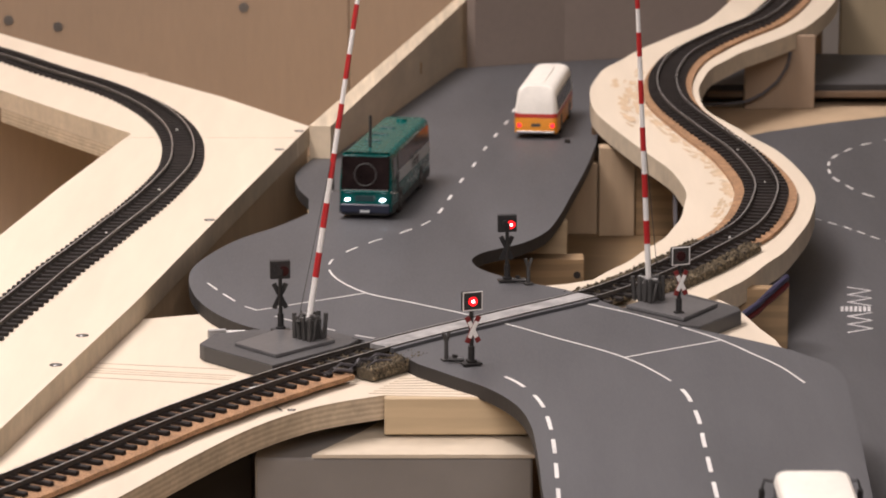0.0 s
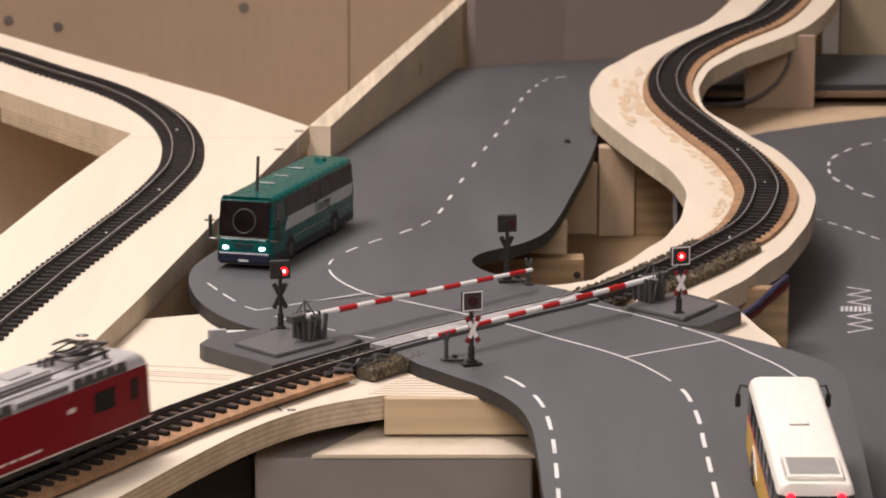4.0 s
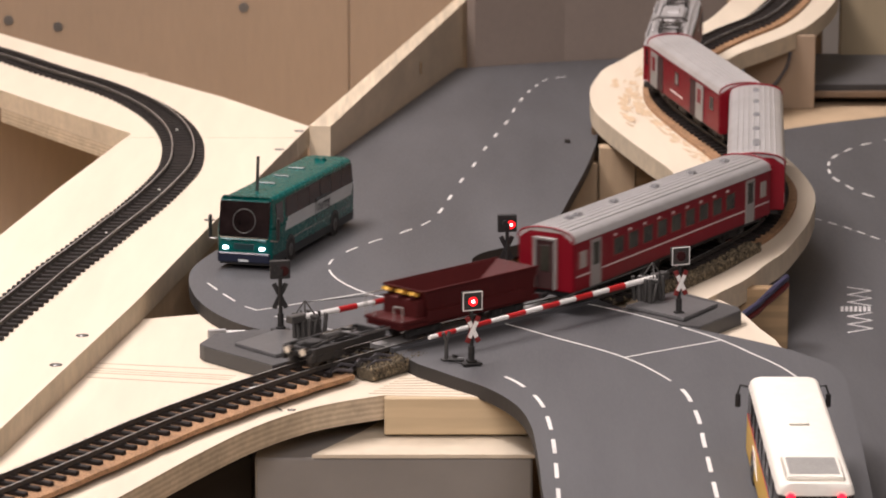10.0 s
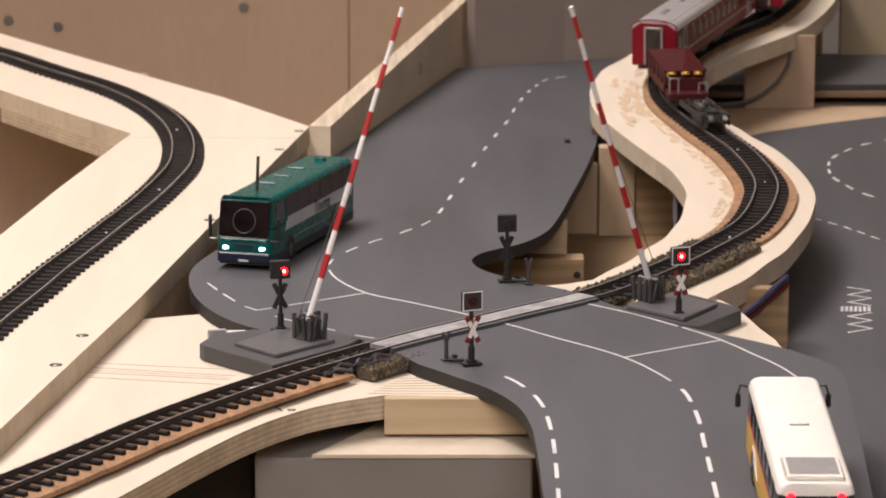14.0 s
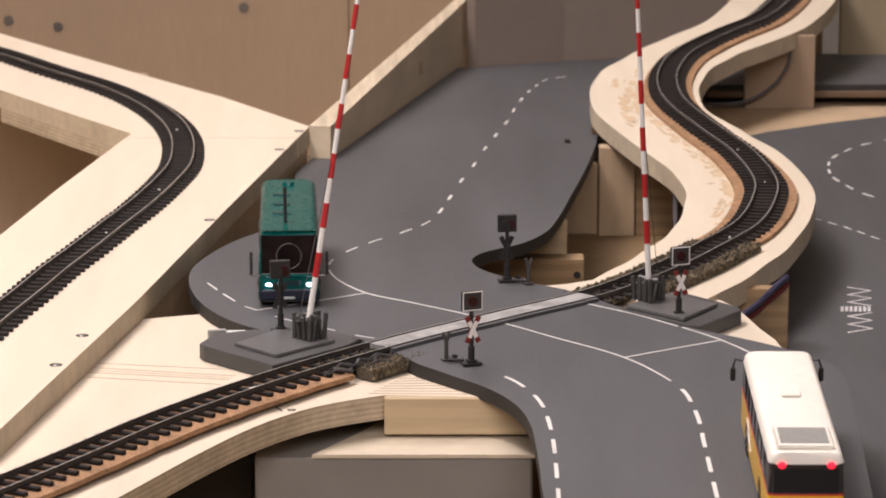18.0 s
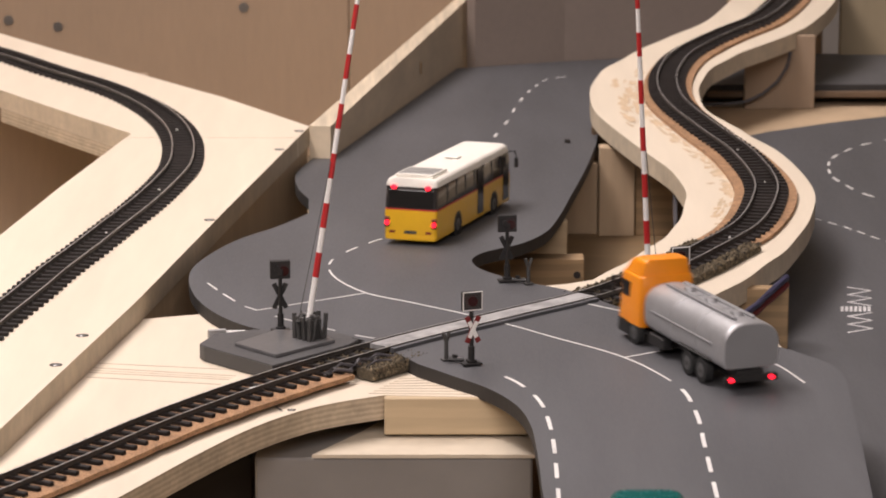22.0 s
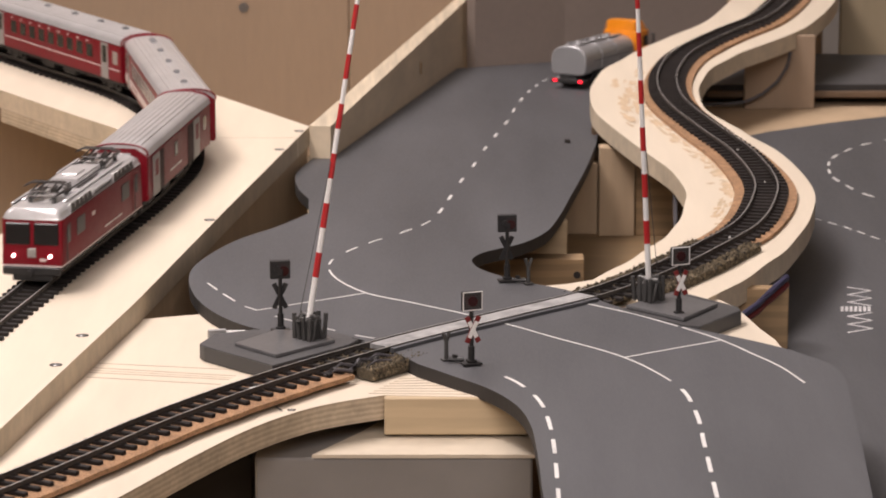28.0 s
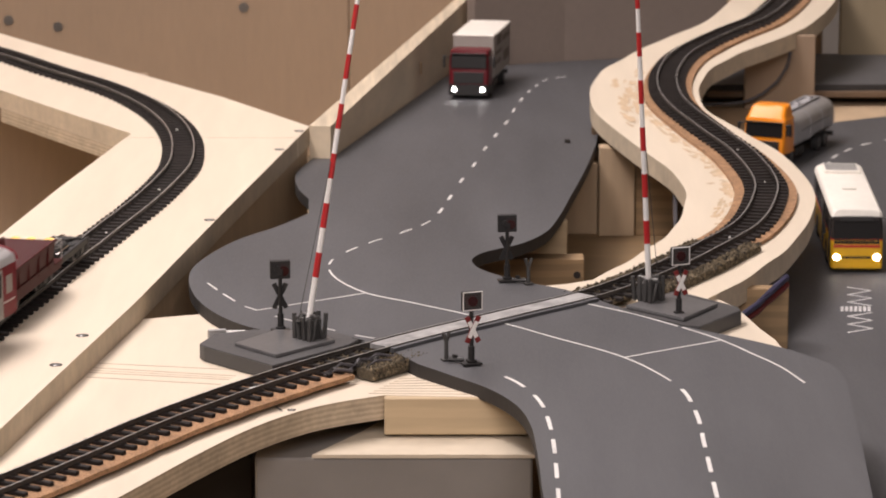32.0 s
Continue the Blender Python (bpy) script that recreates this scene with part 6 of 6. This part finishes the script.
def hopper():
    t = thing("hopper_wagon", 0, 0, 0, "brown-red open hopper wagon with yellow lamps on its end", "wagon", "cars of the red train")
    half, W = 46.0, 13.2
    bm = nb()
    # a tapered open bin with thick walls
    outer = [bm.verts.new(p) for p in ((-27, -W + 1.5, 9), (41, -W + 1.5, 9), (41, W - 1.5, 9), (-27, W - 1.5, 9), (-33, -W, 23.5), (43, -W, 23.5), (43, W, 23.5), (-33, W, 23.5))]
    inner = [bm.verts.new(p) for p in ((-16, -5, 11), (12, -5, 11), (12, 5, 11), (-16, 5, 11), (-32, -W + 0.9, 23.5), (42, -W + 0.9, 23.5), (42, W - 0.9, 23.5), (-32, W - 0.9, 23.5))]
    bm.faces.new(outer[3::-1])
    bm.faces.new(inner[0:4])
    for k in range(4):
        j = (k + 1) % 4
        bm.faces.new((outer[k], outer[j], outer[j + 4], outer[k + 4]))
        bm.faces.new((inner[k], inner[k + 4], inner[j + 4], inner[j]))
        bm.faces.new((outer[k + 4], outer[j + 4], inner[j + 4], inner[k + 4]))
    bmesh.ops.recalc_face_normals(bm, faces=bm.faces[:])
    part("bin", bm, M_HOPPER, t)
    part("sole_frame", box(nb(), -half, half, -12, 12, 7.0, 9.6, 0.4), M_HOPPER, t)
    for sgn in (1, -1):
        part("rim_cap", box(nb(), -33.5, 43.5, sgn * W - 0.5, sgn * W + 0.5, 23.0, 24.1, 0.2), M_HOPPER, t)
        for x in (-20, -4, 12, 28):
            part("side_rib", box(nb(), x - 0.5, x + 0.5, sgn * (W - 0.6) - 0.6, sgn * (W - 0.6) + 0.6, 12, 23.2, 0.2), M_HOPPER, t)
        part("end_stanchion", box(nb(), 43, 45, sgn * 9 - 1.2, sgn * 9 + 1.2, 9, 23, 0.3), M_HOPPER, t)
        part("side_skirt", box(nb(), -30, 36, sgn * 12.6 - 0.5, sgn * 12.6 + 0.5, 8.6, 14, 0.2), M_HOPPER, t)
        bogie(t, sgn * 28, 4.2, 11)
    part("end_shelf", box(nb(), -half - 0.5, -30, -12.6, 12.6, 9.4, 11.4, 0.3), M_HOPPER, t)
    part("end_box", box(nb(), -36, -30, -11, 11, 11, 19.5, 0.4), M_HOPPER, t)
    for y in (-7.6, 0.2, 9.2):
        part("lamp_cap", rod(nb(), (-35, y, 21.2), (-34.4, y, 22.6), 2.7, 16), M_BRASS, t, "yellow round lamp cap")
    b = nb()
    for y in (6.5, 12):
        rod(b, (-half, y, 11), (-half, y, 21), 0.35, 6)
    rod(b, (-half, 6.5, 21), (-half, 12, 21), 0.35, 6)
    rod(b, (-half, 12, 21), (-34, 12, 21), 0.35, 6)
    for y in (-12, -6.5):
        rod(b, (-half, y, 11), (-half, y, 18), 0.3, 6)
    rod(b, (-half, -12, 18), (-half, -6.5, 18), 0.3, 6)
    part("railing", b, M_DOORG, t)
    part("coupler", rod(nb(), (-half - 4, 0, 7), (half + 4, 0, 7), 1.2, 8), M_CHASSIS, t)
    return t


def spine_truck():
    t = thing("flat_chassis_wagon", 0, 0, 0, "low black bare wagon chassis with bright details", "wagon", "cars of the red train")
    b = box(nb(), -25, 25, -9.5, -8, 6, 9.4, 0.3)
    box(b, -25, 25, 8, 9.5, 6, 9.4, 0.3)
    for x in (-25, -9, 9, 24):
        box(b, x, x + 1.6, -8.4, 8.4, 6, 9.2, 0.2)
    part("frame", b, M_CHASSIS, t)
    part("brake_cylinder", rod(nb(), (-6, 2, 9), (6, 2, 9), 2.2, 12), M_DKGREY, t)
    part("brake_rod", rod(nb(), (-22, -6, 9.6), (-2, -2, 9.6), 0.6, 6), M_STEEL, t)
    part("brake_rod", rod(nb(), (8, -8.7, 9.6), (27, -8.7, 9.6), 0.7, 6), M_STEEL, t)
    part("drum", rod(nb(), (-16, 0, 8), (-16, 0, 10.5), 4, 14), M_CHASSIS, t)
    for y in (-5, 4):
        part("buffer_head", rod(nb(), (-28, y, 8), (-24.5, y, 8), 1.7, 10), M_CHROME, t)
    part("brake_wheel", tube(nb(), [(8 + 4 * math.cos(a), 4 * math.sin(a), 11) for a in [k * math.pi / 6 for k in range(12)]], 0.5), M_STEEL, t)
    part("bright_link", box(nb(), -2, 18, 5.4, 6.4, 9.4, 10.2, 0.2), M_CHROME, t)
    bogie(t, -15, 4.2, 11)
    part("coupler", rod(nb(), (-28, 0, 7), (30, 0, 7), 1.2, 8), M_CHASSIS, t)
    return t


CARS = [locomotive(), baggage_car(),
        coach("passenger_coach", "red model coach with pale windows and a wide pale stripe", True),
        coach("passenger_coach", "red model coach with dark windows and a thin pale line", False),
        hopper(), spine_truck()]


# ---- motion ----
MAIN = [(138, 980), (138, 1150), (139, 1300), (141, 1390), (140, 1417), (134, 1448), (118, 1479), (92, 1514), (60, 1551), (24, 1591), (-14, 1634), (-37, 1675), (-36, 1722), (-8, 1781), (18, 1831), (33, 1881), (41, 1934), (54, 2039), (66, 2144), (78, 2246), (88, 2325), (97, 2375), (118, 2408), (152, 2432), (205, 2448), (265, 2438), (330, 2418), (400, 2412), (452, 2388), (468, 2330), (440, 2268), (374.3, 2246), (322.3, 2258.4), (281.1, 2256.5), (247.5, 2231.6), (226.4, 2204.7), (209.1, 2167.3), (205.2, 2138.5)]
NORTH = Line(MAIN + [(210, 2092.4), (221.6, 2027.1), (236, 1967.6), (240.8, 1929.2), (236.9, 1871.6), (231.2, 1812.1), (226.4, 1708.5), (224.4, 1535.7), (224.4, 1247.8)])
AWAY = Line(MAIN + [(208.1, 2102), (218.7, 2065.5), (247.5, 2004.1), (293.5, 1948.4), (360.7, 1895.6), (456.7, 1852.4), (619.9, 1814.1)])
SOUTH = Line([(700, 2500), (500, 2500), (297, 2500), (184, 2494), (101, 2460), (60, 2425), (40, 2392), (30, 2348), (20, 2288), (-5, 2150), (-24, 2028), (-33, 1905), (-43, 1794), (-74, 1708), (-101, 1651), (-96, 1617), (-88, 1587), (-76, 1564), (-60, 1552), (-43, 1540), (-10, 1516), (12, 1499), (45, 1468), (77, 1437), (86, 1378), (82, 1310), (78, 1238), (76, 1100), (76, 800)])


def drive(thing_, line, rows, lead, axle, level, times, swing=((0, 0.0), (32, 0.0))):
    """The front end follows the line and the rear axle, lead mm behind it, trails after; axle is its place in the model. swing turns the rear by degrees."""
    st = np.arange(0.0, line.length, 2.0)
    d = line.turn(4.0)
    back, turns = line.at(0.0) - d * lead, []
    for s in st:
        d = line.at(s) - back
        d = d / np.linalg.norm(d)
        back = line.at(s) - d * lead
        turns.append(math.atan2(d[1], d[0]))
    turns = np.unwrap(turns)
    f, out = table(rows), []
    for t in times:
        s = f(t)
        a = float(np.interp(s, st, turns)) + math.radians(float(np.interp(t, [w[0] for w in swing], [w[1] for w in swing])))
        h = np.array([math.cos(a), math.sin(a)])
        head = line.at(s)
        tail = head - h * lead
        za, zb = level(s - lead, tail), level(s, head)
        mid, k = tail - h * axle, -axle / lead
        out.append((t, pose(mid[0] * MM, mid[1] * MM, (za + (zb - za) * k) * MM, 0, -math.degrees(math.atan2(zb - za, lead)), math.degrees(a))))
    walk(thing_, out)


def near(line, x, y, lo=0):
    d = np.hypot(line.p[:, 0] - x, line.p[:, 1] - y)
    d[line.s < lo] = 1e9
    return float(line.s[int(d.argmin())])


def loop_z(s, p):
    """The main road, then the ramp down behind the deck to the lower road."""
    u = min(max((s - RAMP_A) / (RAMP_B - RAMP_A), 0.0), 1.0)
    top = road_z(min(p[1], 2460.0))
    return top + (LOW_Z - top) * u


def main_z(s, p):
    return road_z(min(p[1], 2510.0))


def table(rows):
    ts, vs = [r[0] for r in rows], [r[1] for r in rows]
    return lambda t: float(np.interp(t, ts, vs))


def train_pose(s, w):
    a, b = TRAIN.at(s - w), TRAIN.at(s + w)
    if s - w < 0:
        d = TRAIN.turn(5.0)
        a, b = TRAIN.at(0) + d * (s - w), TRAIN.at(max(s + w, 0)) + d * min(s + w, 0)
    d, m = b - a, (a + b) / 2
    return pose(m[0] * MM, m[1] * MM, m[2] * MM, 0, -math.degrees(math.atan2(d[2], math.hypot(d[0], d[1]))), math.degrees(math.atan2(d[1], d[0])))


def motions():
    fine = [k * 0.25 for k in range(129)]
    pos = 0.0
    for car, n in zip(CARS, CAR_LENGTHS):
        mid = pos + n / 2
        pos += n
        walk(car, [(t, train_pose(FRONT(t) - mid, n * 0.33)) for t in fine])
    drive(YELLOW, NORTH, Y_TABLE, 101, -32, loop_z, fine, ((0, 0.0), (19.2, 0.0), (20, 3.0), (20.8, 0.0), (21.3, 0.0), (22, -4.5), (22.9, 0.0), (32, 0.0)))
    drive(GREEN, SOUTH, G_TABLE, 107, -35.5, main_z, fine, ((0, -2.4), (0.5, 0.8), (1.1, 3.0), (16.5, 3.0), (17.6, 0.0), (19.3, 0.0), (20, -4.0), (20.7, 0.0), (32, 0.0)))
    drive(CREAM, AWAY, C_TABLE, 89, -29, loop_z, fine)
    drive(TANKER, NORTH, K_TABLE, 81, -25, loop_z, fine)
    drive(LORRY, SOUTH, L_TABLE, 60, -3, main_z, fine, ((0, 0.0), (30.3, 0.0), (31.2, 5.0), (32, 6.5)))
    walk(VAN, [(t, pose(x * MM, y * MM, LOW_Z * MM, 0, 0, a)) for t, x, y, a in VAN_ROWS])
    for (sig, lens, at), lit in ((SIG_FRONT, FRONT_LIT), (SIG_BACK, FRONT_LIT), (SIG_RIGHT, RIGHT_LIT), (SIG_LEFT, RIGHT_LIT)):
        x, y, z, face = at
        rows, turn_ = [], 180.0 if lit[0][0] > 0 else 0.0
        flips = [t for pair in lit for t in pair if t > 0]
        rows.append((0.0, pose(x * MM, y * MM, z * MM, 0, 0, face + turn_)))
        for t in flips:
            for k in range(4):
                rows.append((t - 0.067 + 0.0334 * k, pose(x * MM, y * MM, z * MM, 0, 0, face + turn_ + 60 * k)))
            turn_ += 180.0
        rows.append((32.0, pose(x * MM, y * MM, z * MM, 0, 0, face + turn_)))
        walk(lens, rows)
    for (owner, pole), rows in ((BAR_L, BAR_L_TABLE), (BAR_R, BAR_R_TABLE)):
        f = table(rows)
        walk(pole, [(t, pose(0, 0, 10.6 * MM, 0, -f(t), 0)) for t in [k * 0.1 for k in range(0, 160)] + [32.0]])


CAR_LENGTHS = [157, 170, 213, 214, 103, 57]
S_A6 = station(96.3, 1615.2) + 1
FRONT = table([(0, S_A6 - 1050), (5.5, S_A6 - 106), (6, S_A6 - 16), (7, S_A6 + 172), (9, S_A6 + 511), (10, S_A6 + 670), (11, S_A6 + 820), (12, S_A6 + 979), (13, S_A6 + 1137), (14, S_A6 + 1312), (14.5, S_A6 + 1392), (17, S_A6 + 1890), (24, S_LEFT - 36), (25, S_LEFT + 182), (25.5, S_LEFT + 281), (27.5, S_LEFT + 666), (28, S_LEFT + 765), (28.5, S_LEFT + 866), (29, S_LEFT + 971), (29.5, S_LEFT + 1077), (30, S_LEFT + 1186), (30.5, S_LEFT + 1293), (31, S_LEFT + 1398), (31.5, S_LEFT + 1500), (32, S_LEFT + 1605)])
n_ = lambda x, y: near(NORTH, x, y)
s_ = lambda x, y: near(SOUTH, x, y)
a_ = lambda x, y: near(AWAY, x, y)
RAMP_A, RAMP_B = n_(240, 2444), n_(374.3, 2246)


Y_REST = n_(139, 1319)
Y_TABLE = [(0, Y_REST - 118), (0.25, Y_REST - 74), (0.5, Y_REST - 36), (0.75, Y_REST - 12), (1.0, Y_REST - 1), (1.2, Y_REST), (17.0, Y_REST), (17.3, Y_REST + 3), (17.6, Y_REST + 9), (18.0, Y_REST + 36), (18.3, Y_REST + 54), (18.6, n_(141, 1390)), (18.9, n_(140, 1417)), (19.2, n_(134, 1448)), (19.5, n_(119, 1483)), (19.8, n_(97, 1524) + 4), (20.1, n_(65, 1560) + 5), (20.4, n_(27, 1594)), (20.7, n_(-14, 1634)), (21.0, n_(-40, 1675)), (21.3, n_(-36, 1730)), (21.6, n_(-3, 1786)), (21.9, n_(22, 1831)), (22.2, n_(35, 1881)), (22.5, n_(40, 1934)), (22.8, n_(47, 1986)), (23.4, n_(59, 2092)), (24.0, n_(73, 2196)), (24.6, n_(84, 2294)), (25.0, n_(91, 2345)), (27.5, n_(400, 2412) + 14), (29.5, n_(285.1, 2256.5)), (30, n_(230.4, 2204.7)), (30.5, n_(209.2, 2138.5)), (31, n_(225.6, 2027.1)), (31.5, n_(244.8, 1929.2)), (32, n_(235.2, 1812.1))]
G_TABLE = [(0, s_(-42, 1796)), (0.5, s_(-73, 1708)), (0.8, s_(-99, 1661)), (0.95, s_(-102, 1648)), (16.5, s_(-102, 1648)), (17, s_(-96, 1617)), (17.3, s_(-96, 1602)), (17.6, s_(-89, 1583)), (18, s_(-76, 1561)), (18.3, s_(-62, 1551)), (18.6, s_(-43, 1538)), (19, s_(-10, 1516)), (19.3, s_(11, 1501)), (19.6, s_(45, 1468)), (20, s_(77, 1437)), (20.3, s_(84, 1371)), (20.6, s_(82, 1310)), (21, s_(78, 1238)), (22, s_(78, 1238) + 207), (24, s_(78, 1238) + 400), (32, s_(78, 1238) + 410)]
C_TABLE = [(0, a_(59, 2094) + 119), (0.5, a_(65, 2142) + 119), (1.0, a_(75, 2215) + 119), (1.5, a_(84, 2285) + 119), (2.0, a_(100, 2378) + 119), (3.5, a_(400, 2412)), (5.5, a_(261.1, 2239.2)), (6, a_(226.5, 2198.9)), (6.5, a_(209.2, 2138.5)), (7, a_(222.7, 2065.5)), (7.5, a_(251.5, 2004.1)), (8.4, a_(364.7, 1895.6)), (10, a_(460.7, 1852.4) + 170), (32, a_(460.7, 1852.4) + 180)]
K_TABLE = [(0, 120), (18.6, 120), (20, n_(139, 1212)), (20.6, n_(139, 1316)), (20.9, n_(140, 1345)), (21.2, n_(142, 1378)), (21.5, n_(138, 1430)), (21.8, n_(121, 1485)), (22.1, n_(86, 1527)), (22.4, n_(49, 1561)), (22.7, n_(10, 1603)), (23.0, n_(-24, 1652)), (23.3, n_(-43, 1711)), (23.6, n_(-14, 1764)), (23.9, n_(8, 1794)), (24.2, n_(27, 1840)), (24.5, n_(34, 1894)), (24.8, n_(41, 1939)), (25.1, n_(49, 1995)), (25.4, n_(58, 2055)), (27.5, n_(92, 2348)), (28, n_(140, 2424)), (29, n_(318, 2421)), (31, n_(282.2, 2255.6)), (31.5, n_(228.4, 2201.8)), (32, n_(211.2, 2115.4))]
VAN_ROWS = [(0, 262, 1450, -118), (1.0, 226, 1372, -116), (1.6, 200, 1320, -112), (2.0, 188.3, 1297, -96), (2.4, 188.3, 1288, -84), (2.8, 206, 1256, -60), (3.6, 270, 1190, -42), (5.0, 420, 1120, -30), (32, 430, 1115, -30)]
L_TABLE = [(0, 130), (28.4, 132), (29.5, s_(285, 2500)), (30, s_(174, 2492)), (30.5, s_(95, 2456)), (31.1, s_(40, 2398)), (31.5, s_(29, 2340)), (32, s_(18, 2276))]
FRONT_LIT = [(0.0, 0.2), (0.62, 1.4), (2.15, 2.62), (3.3, 3.9), (4.6, 5.2), (5.8, 6.55), (7.1, 7.75), (8.5, 9.1), (9.8, 10.6), (11.1, 11.8), (12.2, 12.62), (13.12, 13.8), (14.2, 14.75)]
RIGHT_LIT = [(0.2, 0.62), (1.4, 2.15), (2.62, 3.3), (3.9, 4.6), (5.2, 5.8), (6.55, 7.25), (7.75, 8.5), (9.1, 9.8), (10.6, 11.1), (11.8, 12.2), (12.62, 13.12), (13.8, 14.2)]
BAR_L_TABLE = [(0, 77.5), (0.4, 75), (0.6, 70.5), (0.9, 64), (1.2, 55.5), (1.5, 45.5), (1.8, 31.5), (2.1, 20.5), (2.4, 7.5), (2.6, -1), (12.2, -1), (12.4, 6), (12.7, 19), (13, 32), (13.3, 44.5), (13.8, 61.5), (14.3, 73), (14.6, 77.5), (32, 77.5)]
BAR_R_TABLE = [(0, 85.5), (0.35, 84), (0.6, 77.5), (0.9, 68.5), (1.2, 57), (1.5, 45), (1.8, 29.5), (2.1, 16), (2.4, 3.5), (2.55, -1), (12.3, -1), (12.4, 0.5), (12.7, 10.5), (13, 26.8), (13.3, 39.5), (13.8, 61), (14.3, 77.5), (14.6, 85.5), (32, 85.5)]
motions()
